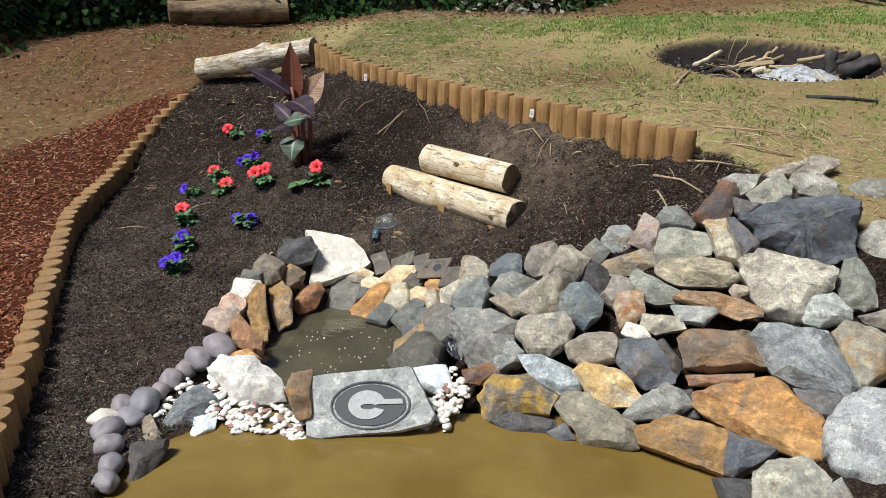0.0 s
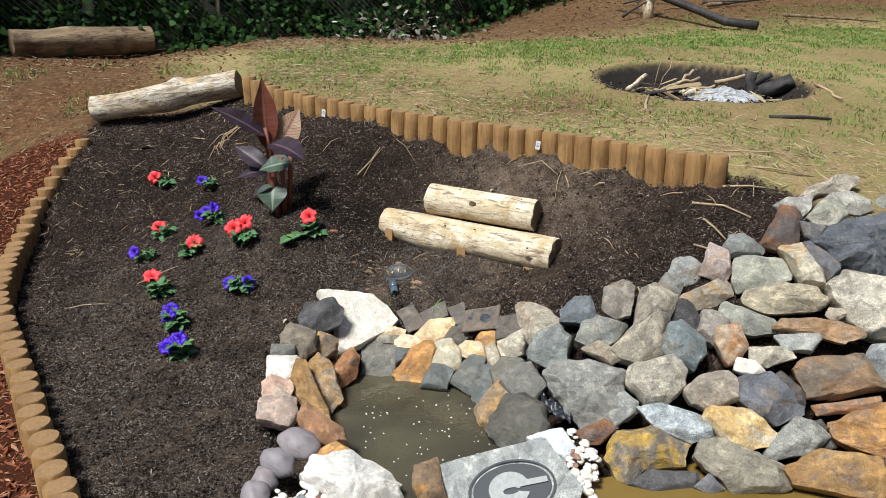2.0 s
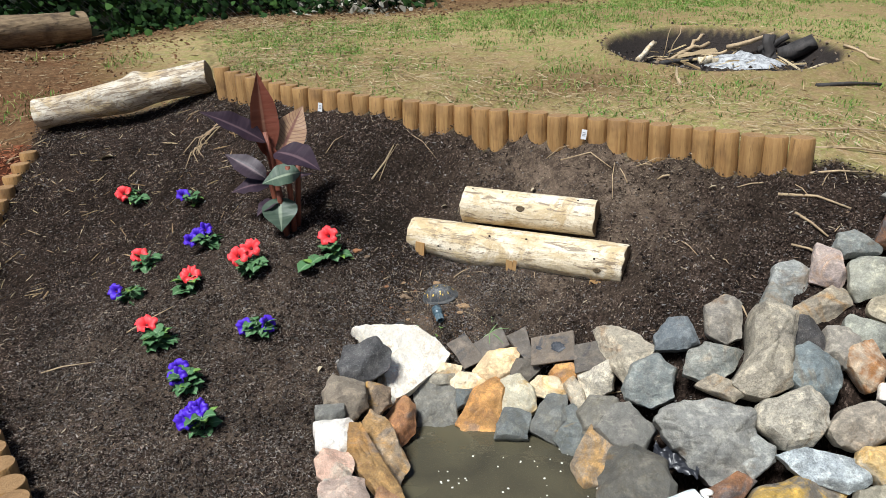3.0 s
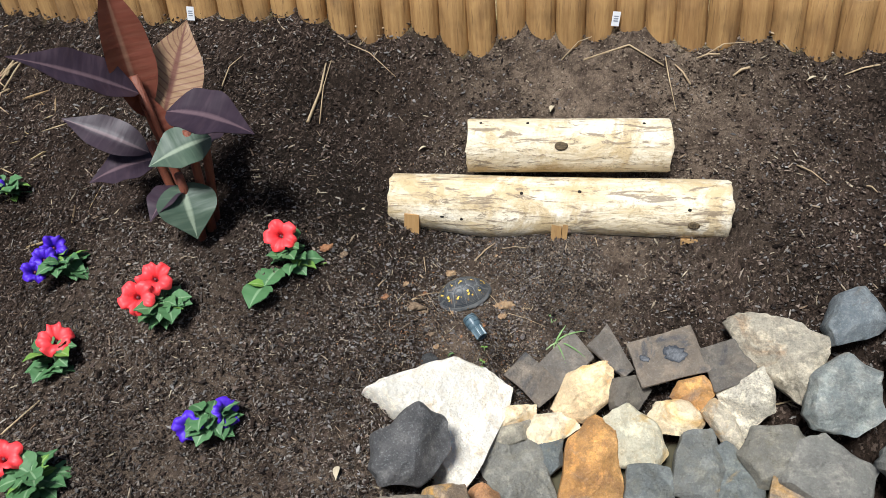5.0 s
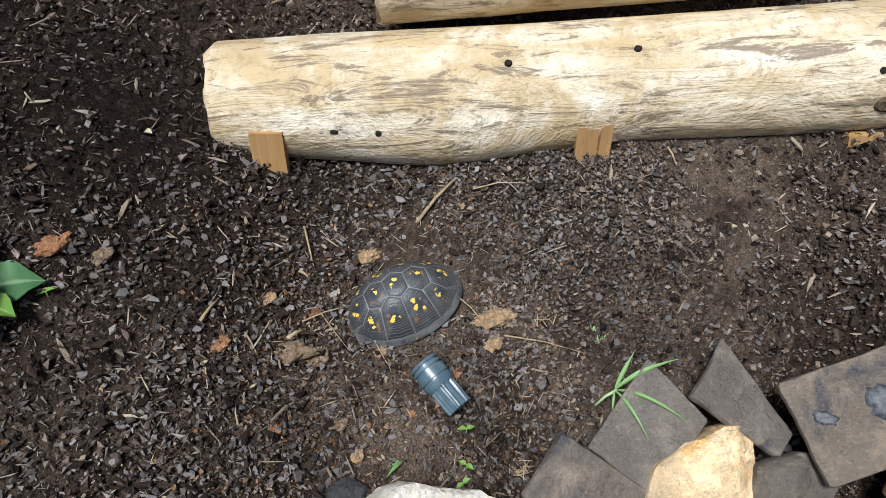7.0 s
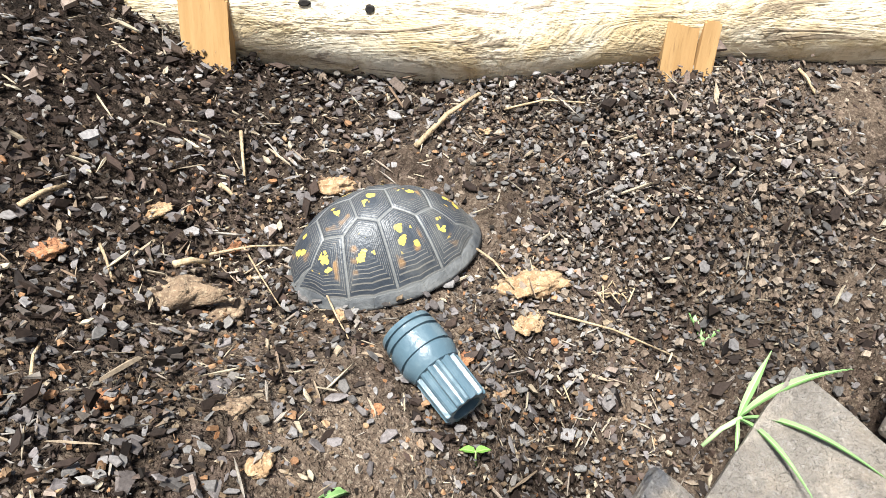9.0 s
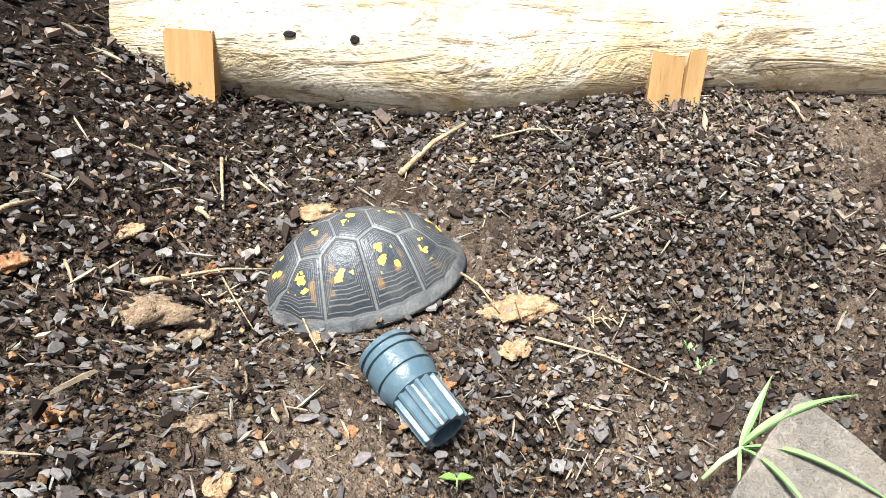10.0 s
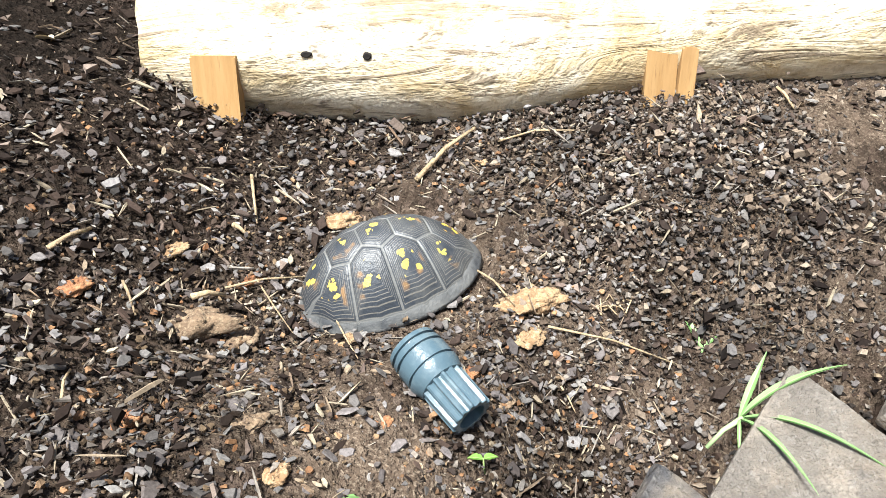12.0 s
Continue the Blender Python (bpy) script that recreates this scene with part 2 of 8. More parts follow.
def ground_material():
    n = Nodes("garden_soil", 0.95)
    n.p.inputs["Specular IOR Level"].default_value = 0.05
    big, mid, fine, vfine = n.noise(1.3, 4), n.noise(9, 6, 0.65), n.noise(60, 4, 0.7), n.noise(260, 3, 0.7)
    bark = n.mix(n.ramp(fine, (0.35, 0.0), (0.7, 1.0)), (0.008, 0.006, 0.005), (0.034, 0.024, 0.019))
    soot = n.noise(420, 3, 0.7)
    bark = n.mix(n.ramp(soot, (0.52, 0.0), (0.74, 1.0)), bark, (0.13, 0.095, 0.07))
    warp = n.t.nodes.new("ShaderNodeVectorMath")
    warp.operation = "ADD"
    n.link(n.co, warp.inputs[0])
    n.link(n.math("MULTIPLY", fine, 0.03), warp.inputs[1])
    chip = n.voronoi(125, n.mapped((1, 1.7, 1), (0, 0, 35), warp.outputs[0]), "Color")
    bark = n.mix(0.75, bark, n.ramp(chip, (0.25, (0.007, 0.005, 0.004)), (0.55, (0.022, 0.015, 0.011)), (0.78, (0.06, 0.041, 0.032)), (0.95, (0.17, 0.128, 0.102))))
    bark = n.mix(n.ramp(big, (0.45, 0.0), (0.75, 0.35)), bark, (0.045, 0.03, 0.022))
    loam = n.mix(n.ramp(fine, (0.35, 0.0), (0.65, 1.0)), (0.07, 0.05, 0.036), (0.17, 0.125, 0.09))
    loam = n.mix(n.ramp(soot, (0.5, 0.0), (0.72, 1.0)), loam, (0.34, 0.27, 0.2))
    bark = n.mix(0.8, bark, n.ramp(n.noise(5.0, 5, 0.65), (0.34, 0.5), (0.62, 1.25)), "MULTIPLY")
    bark = n.mix(n.math("MULTIPLY", n.attr("loam"), n.ramp(n.noise(14, 4), (0.36, 0.2), (0.6, 1.0))), bark, loam)
    bark = n.mix(n.math("MULTIPLY", n.attr("darksoil"), 0.6), bark, (0.006, 0.005, 0.004))
    clay = n.mix(n.ramp(mid, (0.3, 0.0), (0.7, 1.0)), (0.075, 0.036, 0.017), (0.165, 0.083, 0.04))
    clay = n.mix(n.ramp(big, (0.4, 0.0), (0.7, 0.7)), clay, (0.12, 0.078, 0.042))
    clay = n.mix(n.ramp(n.noise(22, 6, 0.75), (0.48, 0.0), (0.62, 0.75)), clay, (0.24, 0.15, 0.08))
    clay = n.mix(n.ramp(n.noise(40, 5, 0.75), (0.52, 0.0), (0.64, 0.7)), clay, (0.05, 0.03, 0.017))
    lawn = n.mix(n.ramp(mid, (0.38, 0.0), (0.62, 1.0)), (0.37, 0.265, 0.135), (0.26, 0.265, 0.085))
    lawn = n.mix(n.ramp(n.noise(26, 5, 0.7), (0.48, 0.0), (0.62, 0.6)), lawn, (0.24, 0.165, 0.09))
    lawn = n.mix(n.ramp(fine, (0.5, 0.0), (0.75, 0.8)), lawn, (0.58, 0.47, 0.29))
    redm = n.mix(fine, (0.022, 0.008, 0.005), (0.1, 0.034, 0.017))
    char = n.mix(fine, (0.015, 0.013, 0.012), (0.06, 0.05, 0.045))
    mud = n.mix(mid, (0.14, 0.1, 0.05), (0.2, 0.15, 0.08))
    col = n.mix(n.attr("lawn"), clay, lawn)
    for layer, name in ((redm, "redm"), (bark, "bed"), (char, "char"), (mud, "mud")):
        col = n.mix(n.attr(name), col, layer)
    return n.color(col).bump((mid, 0.02), (fine, 0.01), (vfine, 0.003)).mat


def wood_material(name, a, b, streak, grain=(30, 30, 2.0), rough=0.75, dirt=0.0, relief=1.0):
    """Grain runs along the object's z."""
    n = Nodes(name, rough)
    shift = n.t.nodes.new("ShaderNodeVectorMath")
    shift.operation = "ADD"
    n.link(n.co, shift.inputs[0])
    n.link(n.math("MULTIPLY", n.random(), 11.0), shift.inputs[1])
    g = n.mapped(grain, co=shift.outputs[0])
    s1, s2, blot = n.noise(1.0, 6, 0.7, g), n.noise(3.2, 4, 0.7, g), n.noise(6, 3, 0.6, shift.outputs[0])
    col = n.mix(n.ramp(s1, (0.35, 0.0), (0.65, 1.0)), a, b)
    col = n.mix(n.ramp(s2, (0.56, 0.0), (0.7, 0.75)), col, streak)
    col = n.mix(n.ramp(blot, (0.52, 0.0), (0.72, 0.55 + dirt)), col, streak)
    n.color(n.mix(0.3, col, n.ramp(n.random(), (0.0, 0.7), (1.0, 1.2)), "MULTIPLY"))
    return n.bump((s1, 0.004 * relief), (s2, 0.003 * relief)).mat


def island_material(name, cols, rough=0.9, patchy=True):
    n = Nodes(name, rough)
    n.p.inputs["Specular IOR Level"].default_value = 0.1
    k = n.island()
    patch = n.ramp(n.noise(5.0, 5, 0.65), (0.34, 0.5), (0.62, 1.3))
    stops = [(i / max(1, len(cols) - 1), c) for i, c in enumerate(cols)]
    col = n.ramp(k, *stops)
    grain = n.math("MULTIPLY", n.ramp(n.noise(420, 4, 0.75), (0.35, 0.0), (0.65, 1.0)), 0.75)
    col = n.mix(grain, col, n.mix(0.6, col, (0.0, 0.0, 0.0)))
    return n.color(n.mix(0.8, col, patch, "MULTIPLY") if patchy else col).mat


def peeled_material(name="peeled_log", tone=((0.54, 0.42, 0.235), (0.82, 0.75, 0.61)), wear=1.2):
    """Debarked wood: pale, with ochre patches, grey streaks and thin bark remnants along the grain."""
    n = Nodes(name, 0.75)
    shift = n.t.nodes.new("ShaderNodeVectorMath")
    shift.operation = "ADD"
    n.link(n.co, shift.inputs[0])
    n.link(n.math("MULTIPLY", n.random(), 11.0), shift.inputs[1])
    co = shift.outputs[0]
    long1, long2, long3 = n.noise(1.0, 5, 0.65, n.mapped((20, 20, 4.0), co=co), 0.5), n.noise(1.0, 6, 0.75, n.mapped((75, 75, 16), co=co), 0.6), n.noise(1.0, 5, 0.75, n.mapped((34, 34, 7), co=co), 1.2)
    patch, mott = n.noise(6, 5, 0.7, co, 0.8), n.noise(45, 5, 0.75, co)
    col = n.mix(n.ramp(long1, (0.35, 0.0), (0.65, 1.0)), tone[0], tone[1])
    col = n.mix(n.ramp(patch, (0.49, 0.0), (0.6, 0.8)), col, (0.5, 0.37, 0.19))
    col = n.mix(n.ramp(mott, (0.52, 0.0), (0.64, 0.6)), col, (0.36, 0.26, 0.13))
    col = n.mix(n.ramp(long3, (0.63 - 0.07 * wear, 0.0), (0.69 - 0.07 * wear, 0.85)), col, (0.2, 0.15, 0.1))
    col = n.mix(n.ramp(long2, (0.6, 0.0), (0.67, 0.7)), col, (0.13, 0.095, 0.06))
    return n.color(col).bump((patch, 0.012), (long3, 0.005), (mott, 0.003)).mat


SOIL = ground_material()
POST_WOOD = wood_material("treated_pine", (0.255, 0.135, 0.044), (0.41, 0.245, 0.09), (0.11, 0.056, 0.022), (38, 38, 3), 0.75, 0.15)
POST_END = wood_material("post_end_grain", (0.25, 0.145, 0.06), (0.34, 0.205, 0.09), (0.17, 0.09, 0.038), (60, 60, 60))
PEELED = peeled_material()
WEATHERED = peeled_material("weathered_peeled_log", ((0.4, 0.32, 0.22), (0.72, 0.68, 0.58)), 1.9)
PEELED_END = wood_material("log_end", (0.17, 0.11, 0.06), (0.26, 0.18, 0.1), (0.09, 0.06, 0.04), (50, 50, 50))
BARKED = wood_material("weathered_log", (0.09, 0.055, 0.03), (0.33, 0.24, 0.14), (0.045, 0.03, 0.022), (14, 14, 3.5), 0.9, 0.35, 3.0)
STAKE = wood_material("sawn_stake", (0.34, 0.195, 0.07), (0.43, 0.265, 0.11), (0.2, 0.11, 0.04), (60, 60, 6), 0.75, 0.0, 0.2)
# near-black for bore holes: the shade inside them is put into the colour
HOLE_SHADE = Nodes("bore_hole", 0.95).color((0.012, 0.009, 0.007)).mat
CHARRED = wood_material("charred_wood", (0.02, 0.018, 0.017), (0.06, 0.052, 0.048), (0.012, 0.011, 0.01), (20, 20, 4))
STRAWWOOD = wood_material("dry_stick", (0.36, 0.26, 0.15), (0.5, 0.38, 0.23), (0.24, 0.16, 0.09), (60, 60, 6))


def water_material(name, a, b, rough=0.04, alpha=1.0):
    n = Nodes(name, rough)
    n.color(n.mix(n.ramp(n.noise(3.0, 3, 0.5, None, 0.5), (0.35, 0.0), (0.65, 1.0)), a, b))
    n.p.inputs["IOR"].default_value = 1.33
    n.p.inputs["Alpha"].default_value = alpha
    return n.bump((n.noise(14, 2), 0.0022)).mat


# ---- mesh helpers ----
def mesh_of(name, verts, faces, mats, smooth=True, sharp=None):
    me = bpy.data.meshes.new(name)
    me.from_pydata([tuple(v) for v in verts], [], faces)
    for m in mats if isinstance(mats, (list, tuple)) else [mats]:
        me.materials.append(m)
    if smooth:
        me.polygons.foreach_set("use_smooth", [True] * len(me.polygons))
    if sharp:
        me.set_sharp_from_angle(angle=radians(sharp))
    me.update()
    return me


def part(name, me, parent=None, m=None, label=""):
    ob = new(name, me)
    ob.parent = parent
    if m is not None:
        ob.matrix_basis = m
    return tagged(ob, label)


def thing(name, label, category, m=None, group="", kind=""):
    ob = new(name)
    ob.empty_display_size = 0.05
    if m is not None:
        ob.matrix_basis = m
    return tagged(ob, label, category, group, kind)


def frame_of(a, b):
    """Pose at a whose z axis points to b, and the distance."""
    a, b = Vector(a), Vector(b)
    d = b - a
    return Matrix.Translation(a) @ d.to_track_quat("Z", "Y").to_matrix().to_4x4(), d.length


# ---- ground ----
LX = (-4.5, -3.0, -2.2, -1.5, -0.8, -0.2, 0.5, 1.2, 2.2, 4.5)
LY = (-2, 1.0, 2.2, 2.9, 3.5, 4.1, 4.8, 5.6, 7.2, 10)
LATTICE = np.array((
    (-0.10, -0.09, -0.04, 0.00, 0.05, 0.11, 0.23, 0.33, 0.84, 1.17),
    (-0.16, -0.11, -0.09, -0.09, -0.09, -0.06, 0.05, 0.26, 0.83, 1.01),
    (-0.18, -0.15, -0.11, -0.13, -0.07, -0.07, -0.01, 0.44, 0.79, 0.90),
    (-0.18, -0.19, -0.17, -0.09, -0.02, 0.06, 0.12, 0.51, 0.83, 0.96),
    (-0.17, -0.25, -0.26, -0.17, -0.04, 0.35, 0.50, 0.83, 0.85, 1.06),
    (-0.17, -0.27, -0.36, -0.27, -0.04, 0.21, 0.81, 0.81, 0.89, 1.06),
    (-0.15, -0.28, -0.39, 0.12, 0.31, 0.64, 0.73, 0.82, 0.92, 1.03),
    (-0.15, -0.19, -0.12, 0.36, 0.62, 0.68, 0.73, 0.82, 0.95, 0.98),
    (-0.20, -0.00, 0.22, 0.47, 0.55, 0.67, 0.77, 0.86, 0.96, 0.97),
    (-0.03, 0.20, 0.44, 0.51, 0.63, 0.71, 0.77, 0.82, 0.97, 1.13),
))
KNOLLS = ((0.22, 4.1, 0.02), (-0.3, 4.6, 0.03), (-0.14, 4.42, 0.01), (0.62, 3.72, 0.02), (-0.62, 4.95, 0.02), (-0.39, 3.80, -0.041), (-0.40, 3.74, 0.012), (-0.34, 3.75, 0.008), (-0.28, 3.71, 0.008), (-0.29, 3.66, -0.006), (-0.39, 3.62, 0.069),
          (-0.36, 3.68, -0.051), (-0.09, 3.65, 0.008), (-0.05, 3.71, 0.009), (-0.32, 4.00, -0.027), (-0.18, 3.54, 0.018), (-0.17, 4.19, -0.041),
          (0.20, 4.03, -0.066), (0.48, 3.94, 0.063), (0.00, 4.40, 0.103), (-0.54, 4.89, 0.025), (-0.75, 5.15, 0.066), (1.05, 3.33, 0.031),
          (-0.50, 3.75, -0.039), (-0.20, 3.80, 0.013), (-0.55, 3.60, 0.029), (0.76, 3.65, 0.067), (0.25, 4.17, 0.108), (-0.27, 4.65, 0.010), (-0.36, 3.985, 0.01), (-0.05, 3.69, 0.014), (-0.87, 4.21, -0.045))
WATER_LOW, WATER_UP = -0.255, -0.222
PIT = (2.16, 5.2)
PIT_FLOOR = 0.675


def raw_height(x, y):
    x, y = np.asarray(x, float), np.asarray(y, float)
    xc, yc = np.clip(x, LX[0], LX[-1]), np.clip(y, LY[0], LY[-1])
    i = np.clip(np.searchsorted(LX, xc) - 1, 0, 8)
    j = np.clip(np.searchsorted(LY, yc) - 1, 0, 8)
    ax, ay = np.array(LX), np.array(LY)
    u, v = (xc - ax[i]) / (ax[i + 1] - ax[i]), (yc - ay[j]) / (ay[j + 1] - ay[j])
    z = LATTICE
    return z[i, j] * (1 - u) * (1 - v) + z[i + 1, j] * u * (1 - v) + z[i, j + 1] * (1 - u) * v + z[i + 1, j + 1] * u * v


def smooth_height(x, y):
    r, s, n = 0.13, 0.0, 0
    for a in range(8):
        s = s + raw_height(x + r * math.cos(a * math.pi / 4), y + r * math.sin(a * math.pi / 4))
    return (s + 2 * raw_height(x, y)) / 10


def low_pond(x, y):
    return ((np.asarray(x) + 0.0) / 1.06) ** 6 + ((np.asarray(y) - 1.5) / 0.78) ** 6


def up_pond(x, y):
    return ((np.asarray(x) + 0.42) / 0.36) ** 2 + ((np.asarray(y) - 2.84) / 0.5) ** 2


def pit_r(x, y):
    return np.hypot(np.asarray(x) - PIT[0], np.asarray(y) - PIT[1])


def step(a, b, x):
    t = np.clip((x - a) / (b - a), 0, 1)
    return t * t * (3 - 2 * t)


def height(x, y):
    z = smooth_height(x, y)
    for bx, by, dz in KNOLLS:
        z = z + dz * np.exp(-((x - bx) ** 2 + (y - by) ** 2) / 0.13 ** 2)
    z = z + (-0.62 - z) * (1 - step(0.7, 1.1, low_pond(x, y)))
    z = z + (-0.50 - z) * (1 - step(0.5, 1.3, up_pond(x, y)))
    z = z - 0.09 * (1 - step(1.9, 3.1, up_pond(x, y)))
    z = z + (PIT_FLOOR + 0.05 * (y - PIT[1]) - z) * (1 - step(0.58, 0.76, pit_r(x, y))) + 0.03 * np.exp(-((pit_r(x, y) - 0.8) / 0.1) ** 2)
    z = z + 0.16 * np.clip(y - 9.0, 0, 7) * step(0.8, 2.5, x)
    return z


def gz(x, y):
    return float(height(x, y))


def up_at(x, y, e=0.04):
    return Vector((gz(x - e, y) - gz(x + e, y), gz(x, y - e) - gz(x, y + e), 2 * e)).normalized()


LEFT_EDGE = ((-1.36, 1.75), (-1.52, 2.16), (-1.62, 2.48), (-1.79, 2.9), (-1.98, 3.41), (-2.2, 3.98), (-2.3, 4.65), (-2.28, 5.12), (-2.19, 5.45), (-2.09, 5.68))
RIGHT_EDGE = ((1.09, 3.35), (0.49, 3.985), (-0.08, 4.5), (-0.53, 4.945), (-0.74, 5.2), (-1.0, 5.62))


def along(path, pitch):
    """Points on a polyline at equal steps."""
    pts = [Vector(p) for p in path]
    out, left = [pts[0]], pitch
    for a, b in zip(pts, pts[1:]):
        d, at = (b - a).length, 0.0
        while d - at >= left:
            at += left
            out.append(a + (b - a) * (at / d))
            left = pitch
        left -= d - at
    return out


def left_x(y):
    return np.interp(y, [p[1] for p in LEFT_EDGE], [p[0] for p in LEFT_EDGE])


def right_x(y):
    return np.interp(y, [p[1] for p in RIGHT_EDGE], [p[0] for p in RIGHT_EDGE])


def zone_bed(x, y):
    right = np.where(y < 3.35, 1.25 + (3.35 - y) * 0.8, right_x(y))
    a = np.where(y < 1.75, -1.36, left_x(y))
    inside = np.minimum(x - a, right - x)
    back = np.where(x < -1.0, 5.9 - (x + 1.0) * 0.25 - y, 9.0)
    return step(-0.05, 0.03, np.minimum(inside, back)) * step(0.2, 0.8, y)


def zone_redm(x, y):
    edge = left_x(np.clip(y, 1.75, 5.68))
    far = 1.95 - np.clip(y - 3.4, 0, 3) * 0.6
    return (1 - step(-0.04, 0.02, x - edge)) * step(-0.06, 0.1, x - edge + far + 0.12 * np.sin(y * 5)) * (1 - step(5.75, 6.0, y))


def zone_loam(x, y):
    """Browner, crumbly soil: between the logs and the right edging, and in front of the shell."""
    behind = np.exp(-((x - 0.38) / 0.5) ** 2 - ((y - 3.9) / 0.45) ** 2)
    front = np.exp(-((x + 0.47) / 0.17) ** 2 - ((y - 3.66) / 0.16) ** 2)
    beside = np.exp(-((x + 0.1) / 0.2) ** 2 - ((y - 3.62) / 0.17) ** 2)
    return np.clip(1.3 * behind + 0.8 * front + 0.55 * beside, 0, 1)


def zone_dry(x, y):
    """Sun-dried, paler mulch on the lower part of the bed."""
    ragged = 0.12 * np.sin(x * 7.3 + y * 3.1) * np.sin(y * 5.7 - x * 2.3)
    return step(-2.1, -1.7, x) * (1 - step(-0.85, -0.55, x + ragged)) * step(1.6, 2.0, y) * (1 - step(3.8, 4.6, y + ragged)) * (1 - 0.8 * np.exp(-((x + 0.6) / 0.3) ** 2 - ((y - 4.15) / 0.35) ** 2))


def zone_darksoil(x, y):
    """Darker soil with fewer chips beside the large plant and the logs."""
    return np.exp(-((x + 0.55) / 0.33) ** 2 - ((y - 4.15) / 0.3) ** 2)


def zone_lawn(x, y):
    n = 0.5 + 0.5 * np.sin(x * 1.7 + y * 0.9) * np.sin(y * 1.3 - x * 0.6)
    bare = 0.75 * np.exp(-((x - 0.85) / 0.55) ** 2 - ((y - 4.75) / 0.4) ** 2) + 0.9 * step(8.2, 9.2, y - 0.12 * x)
    return np.clip(1 - bare, 0, 1) * step(-1.9, -0.9, x + 0.15 * (y - 6)) * (0.55 + 0.45 * n) + 0.45 * (1 - step(-1.9, -0.9, x)) * n * step(6.3, 5.2, y)


def build_ground():
    core_x = np.arange(-2.6, 3.13, 0.04)
    core_y = np.arange(1.2, 6.01, 0.04)
    xs = np.concatenate([(-70, -40, -22, -14, -10, -8, -7), np.arange(-6, -2.6, 0.16), core_x, np.arange(3.26, 6.1, 0.16), (7, 8, 10, 14, 22, 40, 70)])
    ys = np.concatenate([(-60, -30, -15, -8, -5, -3.5), np.arange(-2.5, 1.2, 0.15), core_y, np.arange(6.15, 10.5, 0.15), (11, 12, 14, 18, 25, 40, 70)])
    X, Y = np.meshgrid(xs, ys, indexing="ij")
    Z = height(X, Y)
    lump = np.array([[noise.noise((x * 5, y * 5, 0)) * 0.012 + noise.noise((x * 17, y * 17, 3)) * 0.007 for y in ys] for x in xs])
    Z = Z + lump
    nx, ny = X.shape
    verts = np.stack([X, Y, Z], -1).reshape(-1, 3)
    ids = np.arange(nx * ny).reshape(nx, ny)
    faces = np.stack([ids[:-1, :-1], ids[1:, :-1], ids[1:, 1:], ids[:-1, 1:]], -1).reshape(-1, 4)
    me = mesh_of("ground", verts, faces.tolist(), SOIL)
    x, y = verts[:, 0], verts[:, 1]
    wob = 0.03 * np.sin(x * 31 + y * 17) * np.sin(y * 27 - x * 13)
    for name, w in (("bed", zone_bed(x + wob, y)), ("redm", zone_redm(x + wob, y)), ("lawn", zone_lawn(x, y)),
                    ("loam", np.clip(zone_loam(x, y) + 0.5 * zone_dry(x, y), 0, 1)), ("darksoil", zone_darksoil(x, y)), ("char", 1 - step(0.71, 0.76, pit_r(x, y))),
                    ("mud", np.clip(2 - step(0.9, 1.1, low_pond(x, y)) - step(0.9, 1.2, up_pond(x, y)), 0, 1))):
        at = me.attributes.new(name, "FLOAT", "POINT")
        at.data.foreach_set("value", np.asarray(w, dtype=np.float32))
    return tagged(new("ground", me), "yard soil with dark bark bed, clay and thin lawn", "ground", kind="structure")


GROUND = build_ground()


def water(name, inside, box, z, mat, label):
    n = 72
    cx, cy, rx, ry, p = box
    verts = [(cx, cy, 0)]
    for k in range(n):
        a = 2 * math.pi * k / n
        c, s = math.cos(a), math.sin(a)
        r = (abs(c) ** p + abs(s) ** p) ** (-1 / p)
        verts.append((cx + rx * r * c, cy + ry * r * s, 0))
    faces = [(0, 1 + k, 1 + (k + 1) % n) for k in range(n)]
    ob = new(name, mesh_of(name, verts, faces, mat))
    ob.location.z = z
    return tagged(ob, label, "water", kind="structure")


MURKY = water_material("muddy_water", (0.15, 0.096, 0.022), (0.205, 0.138, 0.038), 0.025, 0.97)
POOL = water_material("pool_water", (0.062, 0.056, 0.038), (0.105, 0.094, 0.058), 0.02, 0.84)
water("water_lower_pond", low_pond, (0.0, 1.5, 1.15, 0.88, 6), WATER_LOW, MURKY, "muddy ochre pond water")
water("water_upper_pool", up_pond, (-0.42, 2.84, 0.42, 0.55, 2), WATER_UP, POOL, "clear grey-green pool water")


